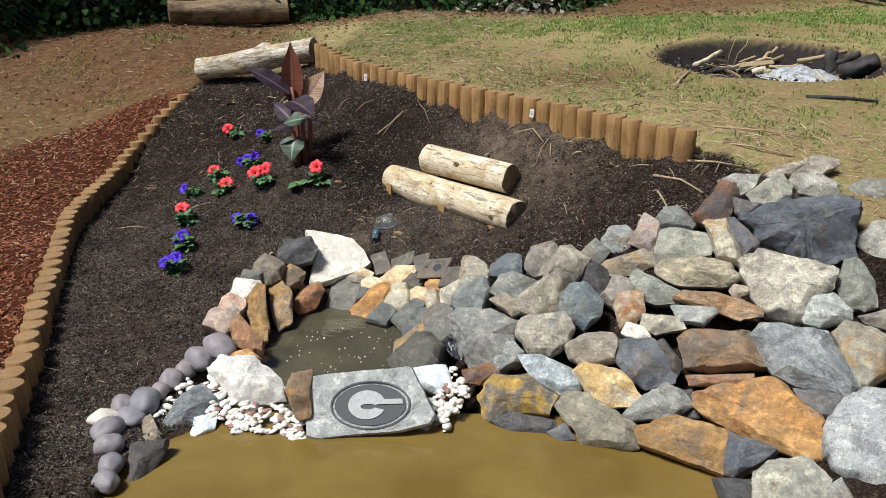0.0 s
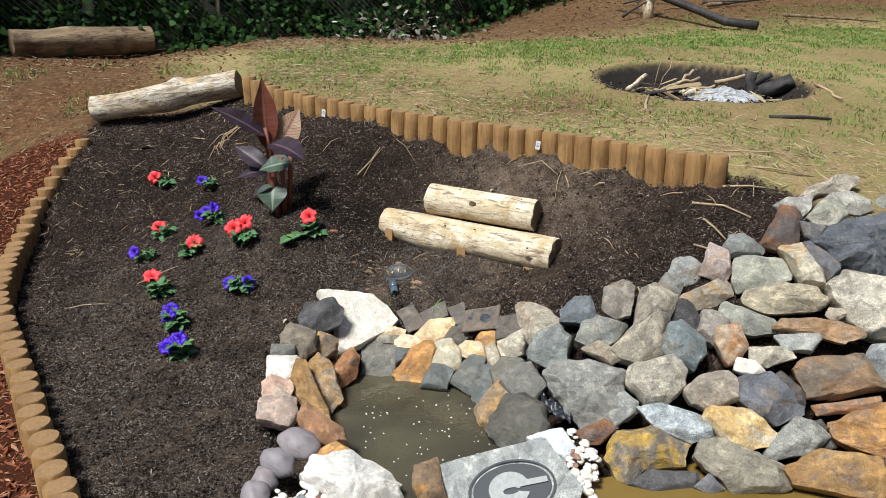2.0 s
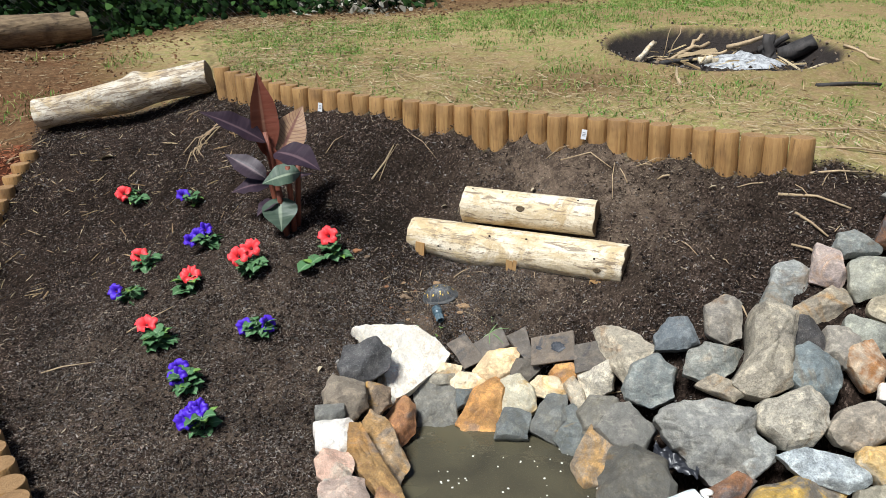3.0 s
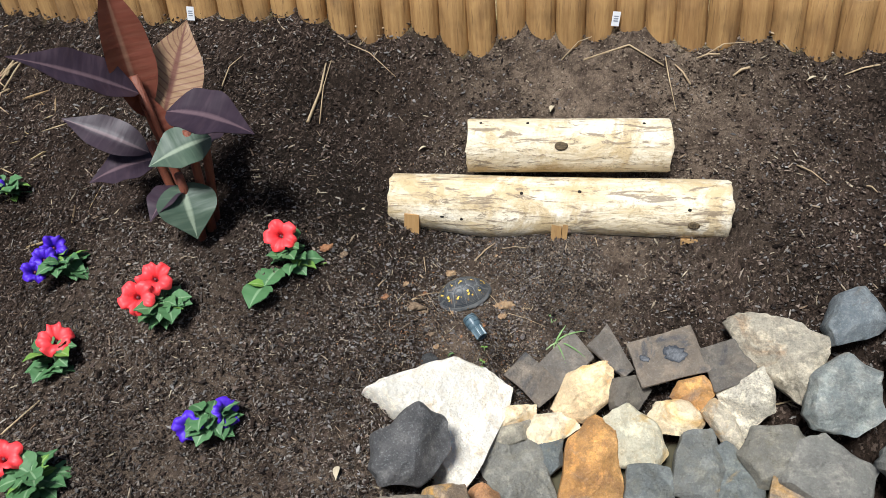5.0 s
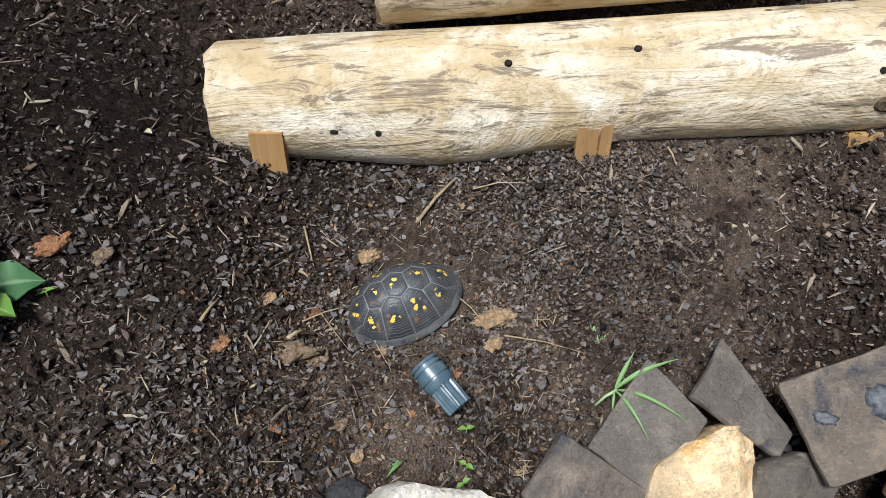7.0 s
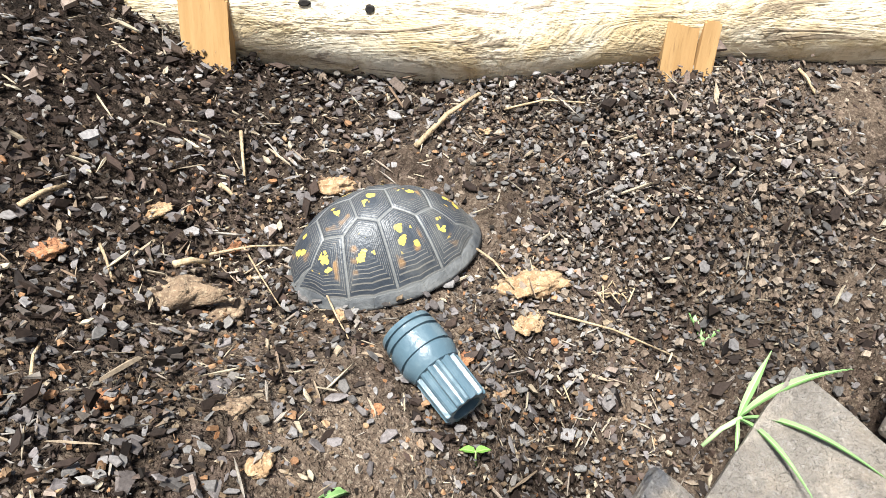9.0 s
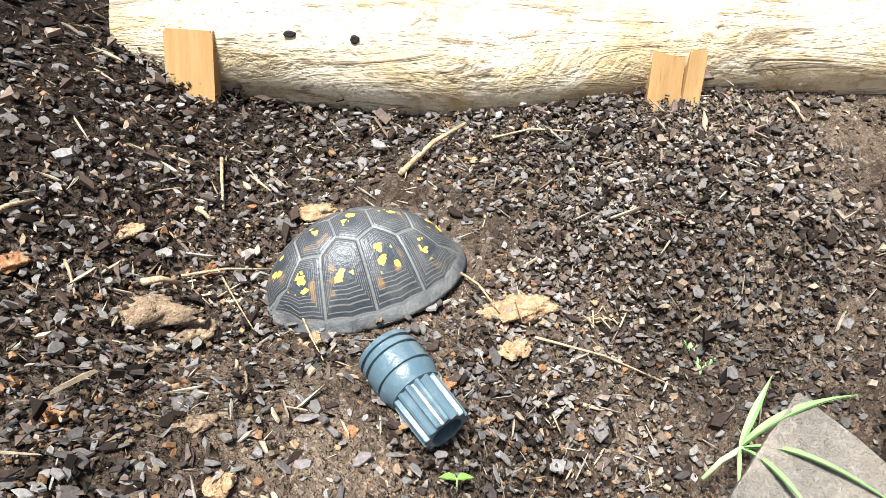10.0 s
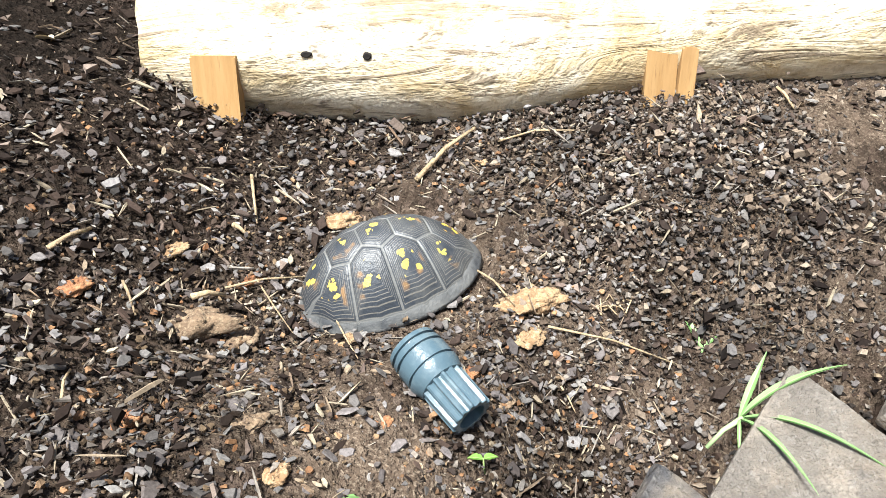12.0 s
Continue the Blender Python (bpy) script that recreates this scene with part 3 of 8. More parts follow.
# ---- stones ----
def stone_mesh(outline, thick, seed, rough=1.0):
    """A broken stone: the outline (cm, in the plane of its face) gives the widest ring; every edge gets its own chamfer, the back tapers."""
    rng = random.Random(seed)
    pts = [Vector((u / 100, v / 100)) for u, v in outline]
    area = sum(a.x * b.y - a.y * b.x for a, b in zip(pts, pts[1:] + pts[:1]))
    if area < 0:
        pts.reverse()
    ring, edges = [], []
    for i, p in enumerate(pts):
        q = pts[(i + 1) % len(pts)]
        edges.append((p, q, rng.choice((0.8, 1.2, 2.0, 3.2)) if rough > 0.5 else 5.0))
        for k in (0.04, 0.18, 0.34, 0.5, 0.66, 0.82, 0.96):
            ring.append(p + (q - p) * k)
    m = len(ring)
    c = sum(ring, Vector((0, 0))) / m
    far = max((p - c).length for p in ring)
    size = min(far, 0.25)
    jag = [noise.noise((p.x * 16, p.y * 16, seed * 1.7)) * 0.11 + noise.noise((p.x * 48, p.y * 48, seed * 2.3)) * 0.075 + noise.noise((p.x * 140, p.y * 140, seed)) * 0.025 for p in ring]
    grow = [1.045 + w * rough for w in jag]
    # the face: one main plane, and now and then one or two broken-off sides
    rise = thick * (rng.uniform(0.3, 0.5) if rough > 0.5 else 0.3)
    a, t = rng.uniform(0, 2 * math.pi), rng.uniform(0.02, 0.2) * min(1.0, rough)
    tops = [(math.cos(a) * t, math.sin(a) * t, rise)]
    for _ in range(rng.choice((2, 3, 4)) if rough > 0.8 else 0):
        a, t = rng.uniform(0, 2 * math.pi), rng.uniform(0.15, 0.75)
        tops.append((math.cos(a) * t, math.sin(a) * t, rise + t * far * rng.uniform(-0.05, 0.45)))
    soft = 0.007 * min(1.0, size / 0.12) * (1.0 if rough > 0.5 else 0.15)

    def face_height(q):
        z = 9.0
        for p0, p1, steep in edges:
            d = p1 - p0
            f = min(1.0, max(0.0, (q - p0).dot(d) / d.length_squared))
            h = (q - p0 - d * f).length * steep
            k = max(0.0, 1 - abs(z - h) / soft)
            z = min(z, h) - 0.25 * soft * k * k
        for ta, tb, td in tops:
            h = td - ta * (q.x - c.x) - tb * (q.y - c.y)
            k = max(0.0, 1 - abs(z - h) / soft)
            z = min(z, h) - 0.25 * soft * k * k
        return max(z, 0.0)

    levels = ((0.5, -0.95), (0.82, -0.8), (0.97, -0.45), (1.0, -0.15), (1.0, 0.0), (0.98, 1), (0.95, 1), (0.91, 1), (0.86, 1), (0.79, 1), (0.7, 1), (0.59, 1), (0.46, 1), (0.31, 1), (0.16, 1))
    verts = []
    for s, h in levels:
        for p, g in zip(ring, grow):
            q = c + (p - c) * s
            z = face_height(q) if h == 1 else h * thick
            w = noise.noise((q.x * 12, q.y * 12, seed * 3.1)) * 0.04 + noise.noise((q.x * 30, q.y * 30, seed)) * 0.032 + noise.noise((q.x * 75, q.y * 75, seed)) * 0.02 + noise.noise((q.x * 170, q.y * 170, seed)) * 0.008
            q = c + (p - c) * (s * g)
            verts.append((q.x, q.y, z + w * size * rough * 1.3))
    faces = []
    for k in range(len(levels) - 1):
        for i in range(m):
            j = (i + 1) % m
            faces.append((k * m + i, k * m + j, (k + 1) * m + j, (k + 1) * m + i))
    verts.append((c.x, c.y, -thick))
    verts.append((c.x, c.y, face_height(c)))
    n = len(levels) - 1
    for i in range(m):
        j = (i + 1) % m
        faces.append((len(verts) - 2, j, i))
        faces.append((len(verts) - 1, n * m + i, n * m + j))
    return verts, faces


def face_pose(at, azimuth, tilt):
    """Pose whose z is the direction (azimuth, elevation) and whose x is level."""
    a, e = radians(azimuth), radians(tilt)
    n = Vector((math.cos(e) * math.cos(a), math.cos(e) * math.sin(a), math.sin(e)))
    u = Vector((-math.sin(a), math.cos(a), 0))
    v = n.cross(u)
    return Matrix(((u.x, v.x, n.x, at[0]), (u.y, v.y, n.y, at[1]), (u.z, v.z, n.z, at[2]), (0, 0, 0, 1)))


class Pile:
    """A group of loose stones: each one is a part of the pile."""

    def __init__(self, parent, name="stone", rough=1.0, sharp=28, size=1.0):
        self.parent, self.name, self.n, self.rough, self.sharp, self.size = parent, name, 0, rough, sharp, size

    def __call__(self, tone, at, azimuth, tilt, thick, outline):
        self.n += 1
        verts, faces = stone_mesh([(u * self.size, v * self.size) for u, v in outline], thick, self.n + len(self.name) * 13, self.rough)
        me = mesh_of(self.name, verts, faces, STONE[tone], True, self.sharp)
        return part(self.name, me, self.parent, face_pose(at, azimuth, tilt))


def lone_stone(name, label, tone, at, azimuth, tilt, thick, outline, seed, rough=1.0):
    verts, faces = stone_mesh(outline, thick, seed, rough)
    ob = new(name, mesh_of(name, verts, faces, STONE[tone], True, 28))
    ob.matrix_basis = face_pose(at, azimuth, tilt)
    return tagged(ob, label, "stone")


heap = Pile(thing("rock_bank", "dry-stacked bank of mixed grey and rust fieldstones beside a pond", "rock bank"))
heap('slate', (1.377, 2.706, 0.378), -98, 40, 0.174, [(-21.3, 3.8), (-14.1, 9.8), (-0.1, 14.1), (22.8, 14.7), (23.0, 9.9), (17.8, -9.8), (7.4, -14.3), (1.4, -13.1), (-5.5, -8.9), (-16.1, -4.8), (-16.6, -0.0)])
heap('blue', (1.800, 3.005, 0.421), -104, 45, 0.120, [(-11.4, 3.0), (-4.6, 8.6), (7.4, 10.6), (10.0, -0.8), (5.4, -8.0), (-2.1, -9.5), (-5.1, -3.4)])
heap('grey', (1.553, 3.149, 0.527), -99, 46, 0.081, [(-15.3, -4.7), (-10.3, -0.1), (0.4, 3.4), (5.3, 6.6), (14.9, 5.5), (15.4, 2.6), (6.8, -2.8), (-5.9, -3.7), (-11.5, -6.9)])
heap('pale', (1.561, 3.020, 0.481), -98, 44, 0.070, [(-10.0, 1.7), (-7.0, 5.7), (2.1, 5.5), (9.5, 1.2), (9.5, -3.7), (2.2, -6.0), (-6.6, -4.2)])
heap('olive', (1.325, 2.876, 0.492), -101, 44, 0.086, [(-10.3, -2.4), (-1.5, 6.1), (4.0, 8.3), (7.7, 2.6), (6.8, -2.6), (0.3, -6.2), (-7.1, -5.6)])
heap('grey', (1.213, 2.950, 0.504), -116, 45, 0.063, [(-8.4, 0.2), (-2.4, 4.3), (7.4, 5.0), (6.1, -0.6), (1.5, -5.4), (-4.4, -3.5)])
heap('rustdark', (1.113, 2.882, 0.444), -123, 40, 0.094, [(-8.8, -8.9), (-3.1, 4.0), (-1.6, 9.5), (4.2, 9.1), (6.9, 4.3), (6.1, -6.9), (-4.0, -11.1)])
heap('blue', (0.953, 2.914, 0.362), -121, 36, 0.065, [(-7.1, -0.8), (-5.5, 4.1), (0.1, 5.5), (9.0, -0.6), (7.9, -2.8), (-4.8, -5.3)])
heap('olive', (0.965, 2.797, 0.296), -120, 33, 0.092, [(-9.9, -4.4), (-10.5, 3.9), (-6.9, 5.5), (10.5, 5.2), (12.0, 3.1), (11.5, -3.4), (-7.9, -9.9)])
heap('tan', (1.100, 2.704, 0.328), -122, 33, 0.104, [(-10.1, 6.4), (-2.3, 10.2), (6.1, -1.3), (7.3, -8.0), (-1.5, -6.9)])
heap('slate', (1.151, 2.680, 0.358), -119, 35, 0.085, [(-7.4, 7.1), (-4.3, 7.6), (6.7, -1.1), (6.4, -4.6), (2.0, -8.2), (-3.7, -0.6)])
heap('slate', (1.186, 2.796, 0.440), -117, 39, 0.054, [(-4.6, 4.2), (5.6, 3.2), (1.8, -4.8), (-2.9, -2.5)])
heap('olive', (0.982, 2.664, 0.218), -118, 37, 0.079, [(-15.0, -2.4), (-13.5, 2.8), (-0.5, 7.0), (11.3, 6.1), (16.8, 1.3), (13.2, -3.3), (-3.1, -6.1), (-10.9, -5.5)])
heap('pale', (1.270, 2.493, 0.236), -107, 38, 0.160, [(-17.6, 7.8), (-10.6, 13.2), (6.1, 10.1), (17.8, 8.6), (14.9, 0.7), (9.5, -2.1), (5.3, -13.3), (-3.1, -13.4), (-9.1, -9.9), (-14.6, -0.8)])
heap('orangegrey', (1.037, 2.500, 0.151), -118, 39, 0.054, [(-16.6, -1.3), (-14.5, 3.4), (-2.2, 4.5), (13.2, 2.1), (13.8, -1.5), (7.6, -4.5), (-2.8, -2.5)])
heap('grey', (0.949, 2.494, 0.113), -115, 41, 0.048, [(-9.9, 2.1), (5.8, 3.9), (6.7, 1.9), (3.1, -3.8), (-6.0, -4.1)])
heap('grey', (1.106, 2.523, 0.199), -120, 36, 0.035, [(-3.6, -0.7), (-2.2, 2.3), (2.8, 2.2), (3.9, -0.2), (-1.0, -3.5)])
heap('orangegrey', (1.001, 2.342, 0.034), -117, 37, 0.111, [(-15.6, 1.6), (-11.5, 6.2), (8.3, 10.1), (14.2, -0.0), (17.1, -1.4), (-3.6, -8.4), (-10.6, -8.0)])
heap('rust', (0.989, 2.267, -0.039), -122, 37, 0.056, [(-11.7, -1.3), (8.6, 5.1), (11.1, 2.1), (0.7, -1.9), (-9.5, -4.3)])
heap('white', (1.253, 2.226, 0.068), -117, 43, 0.135, [(-20.5, 4.2), (-17.1, 10.0), (3.4, 11.8), (6.9, 9.4), (15.0, -4.8), (14.0, -10.1), (4.9, -10.7), (-9.4, -8.3)])
heap('pale', (1.365, 2.388, 0.176), -110, 42, 0.081, [(-7.7, -1.8), (-4.1, 5.3), (2.2, 7.4), (8.8, 1.9), (8.1, -1.4), (-1.5, -6.1), (-6.1, -5.2)])
heap('olive', (1.518, 2.487, 0.231), -107, 44, 0.081, [(-7.0, -1.0), (-4.3, 10.8), (1.4, 12.0), (5.7, 2.9), (6.5, -7.0), (2.4, -9.4), (-5.0, -7.5)])
heap('tan', (1.430, 2.224, 0.097), -115, 46, 0.112, [(-9.5, 5.5), (-5.7, 10.6), (1.2, 11.0), (7.5, 7.0), (9.2, -4.9), (2.5, -12.5), (0.1, -13.4), (-6.1, -2.2)])
heap('grey', (1.534, 2.351, 0.163), -111, 45, 0.055, [(-6.0, 0.4), (3.5, 5.3), (6.4, -3.8), (-4.1, -1.9)])
heap('pale', (1.686, 2.722, 0.325), -105, 44, 0.095, [(-7.3, 1.7), (-0.5, 8.7), (8.5, 10.3), (7.8, -8.9), (-1.9, -8.1), (-6.8, -3.2)])
heap('orange', (1.051, 2.100, -0.076), -127, 45, 0.140, [(-22.3, -0.3), (-19.7, 2.7), (0.4, 14.5), (7.3, 12.6), (18.7, 5.3), (21.2, -6.7), (16.8, -8.9), (1.1, -8.8), (-10.8, -6.2), (-18.6, -3.3)])
heap('slate', (1.238, 2.079, -0.006), -121, 46, 0.054, [(-9.2, 2.6), (-5.8, 2.6), (8.2, 3.8), (7.0, -3.4), (-0.8, -5.3)])
heap('white', (1.299, 1.930, -0.046), -123, 50, 0.149, [(-9.7, -0.1), (-7.1, 10.7), (-1.8, 16.5), (8.5, 19.8), (15.2, -11.4), (5.5, -14.2), (-4.1, -11.5), (-8.1, -7.3)])
heap('orange', (0.841, 2.089, -0.174), -120, 53, 0.091, [(-19.7, -0.4), (-6.4, 8.3), (10.5, 7.7), (13.4, 3.1), (13.0, -6.5), (3.2, -6.8), (-16.3, -5.1)])
heap('slate', (0.970, 1.964, -0.151), -128, 51, 0.086, [(-7.2, 7.4), (8.5, 7.3), (2.9, -1.1), (-0.6, -6.4), (-3.9, -7.0)])
heap('olive', (1.057, 1.823, -0.149), -127, 53, 0.128, [(-11.0, -0.4), (-7.9, 5.8), (2.1, 11.0), (9.6, 6.6), (10.4, -2.2), (3.6, -10.7), (-8.0, -9.6)])
heap('grey', (1.166, 1.750, -0.132), -127, 53, 0.046, [(-3.5, 1.9), (-1.0, 6.7), (4.2, 0.8), (2.2, -5.4), (-2.0, -3.8)])
heap('grey', (0.168, 2.618, -0.059), -113, 41, 0.152, [(-17.5, 6.5), (-8.6, 12.4), (5.2, 11.4), (13.1, 8.6), (11.4, 1.1), (15.6, -6.2), (8.0, -12.8), (-4.0, -13.0), (-10.2, -6.7), (-15.0, -0.4)])
heap('grey', (0.249, 2.541, -0.082), -108, 38, 0.071, [(-3.9, 4.8), (0.5, 5.9), (6.2, 1.8), (5.5, -2.8), (-2.7, -7.5), (-5.6, -1.9)])
heap('pale', (0.397, 2.541, 0.002), -107, 37, 0.114, [(-12.5, -1.3), (-10.2, 5.4), (5.8, 10.3), (9.5, 4.0), (9.7, -1.5), (3.0, -8.0), (-5.7, -8.7)])
heap('blue', (0.532, 2.628, 0.094), -97, 43, 0.108, [(-6.3, 8.8), (1.9, 9.7), (8.6, 1.7), (8.1, -4.6), (2.4, -10.5), (-5.4, -5.9), (-9.4, 1.4)])
heap('pale', (0.445, 2.733, 0.156), -107, 47, 0.161, [(-14.8, -11.0), (-5.0, -0.8), (-1.7, 14.1), (3.9, 15.8), (12.0, 11.0), (8.3, 2.2), (4.0, -13.4), (-6.8, -16.7)])
heap('dark', (0.602, 2.749, 0.147), -95, 47, 0.084, [(-7.2, 3.9), (0.2, 7.8), (5.8, 4.9), (6.8, -3.2), (3.3, -8.8), (-2.2, -3.1), (-6.7, -1.2)])
heap('tan', (0.764, 2.846, 0.181), -112, 43, 0.091, [(-12.0, -2.3), (-9.1, 0.8), (4.9, 7.8), (10.5, 5.0), (10.3, 0.6), (2.5, -4.5), (-7.5, -7.4)])
heap('blue', (0.627, 2.906, 0.204), -98, 45, 0.079, [(-6.6, -0.5), (0.7, 8.0), (7.2, 2.2), (2.2, -4.5), (-3.6, -5.1)])
heap('grey', (0.746, 2.974, 0.247), -111, 38, 0.088, [(-8.0, -1.3), (-4.9, 5.0), (2.0, 7.1), (8.1, 2.1), (4.1, -5.4), (-1.6, -7.5)])
heap('mauve', (0.852, 2.912, 0.290), -120, 33, 0.075, [(-7.3, -4.9), (-4.2, 9.4), (3.7, 6.3), (5.2, -2.7), (2.4, -7.9)])
heap('grey', (0.406, 2.910, 0.176), -117, 47, 0.074, [(-6.0, -5.4), (-6.3, 5.0), (1.3, 9.8), (6.1, 6.7), (5.1, -6.6), (-0.4, -9.0)])
heap('bluedark', (0.266, 2.985, 0.112), -117, 47, 0.077, [(-7.4, -5.7), (-6.9, -0.2), (-2.4, 6.4), (4.6, 7.2), (7.8, -2.7), (4.1, -4.8)])
heap('blue', (0.280, 2.811, 0.091), -117, 45, 0.089, [(-8.8, -3.9), (-7.0, 3.7), (-1.5, 6.9), (10.2, 3.9), (7.2, -2.5), (-0.4, -8.0)])
heap('tan', (0.264, 2.717, 0.050), -116, 43, 0.057, [(-9.2, 0.4), (-3.2, 4.7), (3.2, 1.7), (6.7, -1.9), (2.2, -4.8)])
heap('grey', (0.564, 2.459, -0.013), -103, 41, 0.086, [(-10.9, 0.1), (-2.5, 6.0), (6.9, 7.0), (9.6, 4.7), (9.3, -4.5), (-3.4, -7.4), (-9.2, -5.7)])
heap('grey', (0.694, 2.672, 0.117), -105, 46, 0.087, [(-7.0, -1.7), (-3.1, 8.0), (7.4, 6.2), (4.2, -5.7), (-1.6, -6.5)])
heap('olive', (0.819, 2.654, 0.140), -116, 43, 0.082, [(-10.8, 1.8), (-7.3, 8.5), (10.0, 2.1), (10.6, -3.1), (2.4, -5.2), (-5.6, -3.9)])
heap('quartz', (0.719, 2.593, 0.089), -107, 45, 0.074, [(-6.0, 1.0), (-4.7, 6.5), (4.1, 8.9), (6.3, -0.9), (2.3, -6.6), (-2.2, -8.5)])
heap('tan', (0.821, 2.498, 0.070), -113, 43, 0.053, [(-7.3, 3.1), (6.9, 4.5), (8.7, -0.1), (-1.3, -4.3), (-7.2, -3.2)])
heap('quartzwhite', (0.730, 2.489, 0.039), -108, 43, 0.048, [(-5.8, -1.2), (-4.0, 4.1), (2.5, 2.8), (5.9, -1.6), (1.3, -3.9)])
heap('slate', (0.739, 2.370, -0.037), -107, 40, 0.112, [(-11.2, 7.4), (1.8, 10.4), (12.1, 1.3), (10.7, -4.5), (0.9, -8.2), (-5.4, -6.1), (-9.6, 0.1)])
heap('dark', (0.825, 2.372, -0.001), -109, 38, 0.067, [(-6.4, 5.0), (-2.5, 6.3), (4.7, -1.0), (4.3, -6.2), (-0.3, -3.9)])
heap('white', (0.412, 2.414, -0.103), -109, 39, 0.081, [(-14.2, 4.9), (-5.2, 6.8), (10.0, 2.4), (11.7, -4.1), (3.7, -6.6), (-6.7, -3.1)])
heap('ochre', (0.594, 2.325, -0.102), -105, 41, 0.094, [(-11.8, 3.6), (-8.4, 7.8), (4.4, 7.0), (12.2, -1.3), (10.5, -5.0), (-1.5, -7.8), (-6.0, -3.9)])
heap('olive', (0.544, 2.244, -0.187), -109, 42, 0.114, [(-14.3, 1.8), (-11.6, 7.0), (-6.3, 9.4), (7.1, 4.2), (16.0, -0.1), (17.0, -7.0), (-2.6, -9.6), (-6.9, -5.0)])
heap('pale', (0.769, 2.250, -0.128), -106, 44, 0.091, [(-11.6, -5.6), (-6.1, 1.8), (1.1, 8.2), (8.5, 5.8), (11.7, 1.2), (4.2, -4.4), (-8.1, -6.9)])
heap('ochredark', (0.256, 2.383, -0.201), -105, 44, 0.132, [(-12.8, 0.3), (-7.9, 8.7), (4.9, 11.2), (17.0, 4.8), (13.8, -2.5), (-0.2, -4.3), (-5.5, -10.9), (-10.0, -6.9)])
heap('dark', (0.297, 2.289, -0.238), -105, 49, 0.050, [(-12.6, -1.0), (-5.1, 3.9), (11.2, 2.9), (10.8, -1.4), (-4.7, -4.4)])
heap('rustdark', (0.137, 2.505, -0.158), -106, 43, 0.055, [(-7.0, 0.9), (3.0, 5.1), (7.5, 1.9), (1.3, -4.0), (-4.9, -3.8)])
heap('slate', (0.430, 2.229, -0.240), -106, 48, 0.043, [(-5.3, -0.2), (0.6, 4.3), (5.0, -1.1), (-0.4, -2.9)])
heap('dark', (0.874, 2.256, -0.123), -112, 45, 0.048, [(-3.1, 4.3), (0.7, 5.1), (4.9, -4.3), (-2.6, -5.0)])
heap('dark', (0.910, 1.861, -0.192), -126, 54, 0.060, [(-8.0, 1.2), (3.6, 5.2), (5.7, -1.5), (-1.6, -4.8)])

rim = Pile(thing("pool_rim", "ring of broken fieldstones round the small upper pool", "stone edging"), "rim_stone", size=1.09)
rim('dark', (-0.762, 3.402, 0.030), -90, 44, 0.090, [(-7.9, 1.2), (-4.8, 5.8), (5.6, 7.2), (10.0, 1.8), (7.7, -4.3), (-1.7, -7.7), (-8.3, -3.6)])
rim('greybrown', (-0.872, 3.247, -0.006), -84, 51, 0.085, [(-6.1, 3.9), (-1.3, 8.2), (7.6, 2.6), (6.1, -4.9), (0.5, -8.4), (-6.6, -1.2)])
rim('greybrown', (-0.933, 3.185, -0.021), -88, 53, 0.045, [(-3.9, 3.9), (4.7, 2.1), (4.3, -1.7), (-0.0, -3.6), (-5.0, -0.7)])
rim('quartzwhite', (-0.926, 3.092, -0.056), -83, 54, 0.070, [(-5.6, 6.6), (4.4, 4.9), (6.4, -0.2), (4.6, -4.1), (-1.8, -5.0), (-7.8, -2.0)])
rim('pink', (-0.971, 2.973, -0.074), -86, 60, 0.065, [(-4.4, 3.4), (-1.2, 5.8), (5.2, 2.8), (6.0, -0.7), (3.2, -5.1), (-3.3, -4.9), (-5.3, -1.1)])
rim('pink', (-0.973, 2.832, -0.080), -94, 66, 0.079, [(-6.2, 3.6), (-4.3, 6.3), (6.5, 3.8), (6.6, -2.7), (4.1, -7.4), (-6.6, -3.2)])
rim('orange', (-0.844, 2.953, -0.112), -74, 62, 0.054, [(0.5, 16.0), (3.6, 16.2), (3.4, 5.6), (4.0, -7.6), (2.6, -13.1), (-1.3, -14.2), (-3.1, -10.4), (-4.4, 2.3), (-5.0, 8.0)])
rim('brown', (-0.776, 3.089, -0.131), -69, 56, 0.059, [(-3.7, 9.5), (2.4, 12.2), (5.6, 5.4), (4.2, -2.0), (3.2, -9.3), (-2.8, -11.7), (-4.1, -5.0), (-4.3, 1.8)])
rim('ochredark', (-0.766, 3.265, -0.051), -74, 45, 0.072, [(-4.0, 2.9), (0.2, 6.1), (6.4, 1.2), (5.1, -3.9), (-2.0, -5.9), (-5.5, -0.3)])
rim('rust', (-0.681, 3.239, -0.155), -71, 47, 0.089, [(-3.5, 4.1), (5.8, 8.0), (7.9, 3.2), (2.9, -5.3), (-5.2, -6.9), (-7.3, -2.7)])
rim('slab', (-0.522, 3.335, -0.183), -98, 49, 0.095, [(-6.3, 7.4), (-0.6, 9.3), (8.2, 6.8), (6.4, -11.9), (-7.6, -10.8)])
rim('orange', (-0.363, 3.229, -0.167), -120, 54, 0.098, [(-9.8, -6.8), (-4.5, 6.8), (2.5, 11.1), (6.4, 7.5), (6.0, -0.3), (4.5, -7.9), (-5.0, -9.5)])
rim('cream', (-0.237, 3.206, -0.138), -123, 52, 0.082, [(-7.4, 4.9), (-0.5, 8.2), (5.0, 3.1), (6.3, -3.7), (2.1, -7.3), (-5.8, -4.9)])
rim('tan', (-0.473, 3.402, -0.118), -100, 43, 0.030, [(-7.1, -1.2), (-2.3, 2.4), (5.0, 1.5), (4.4, -2.6)])
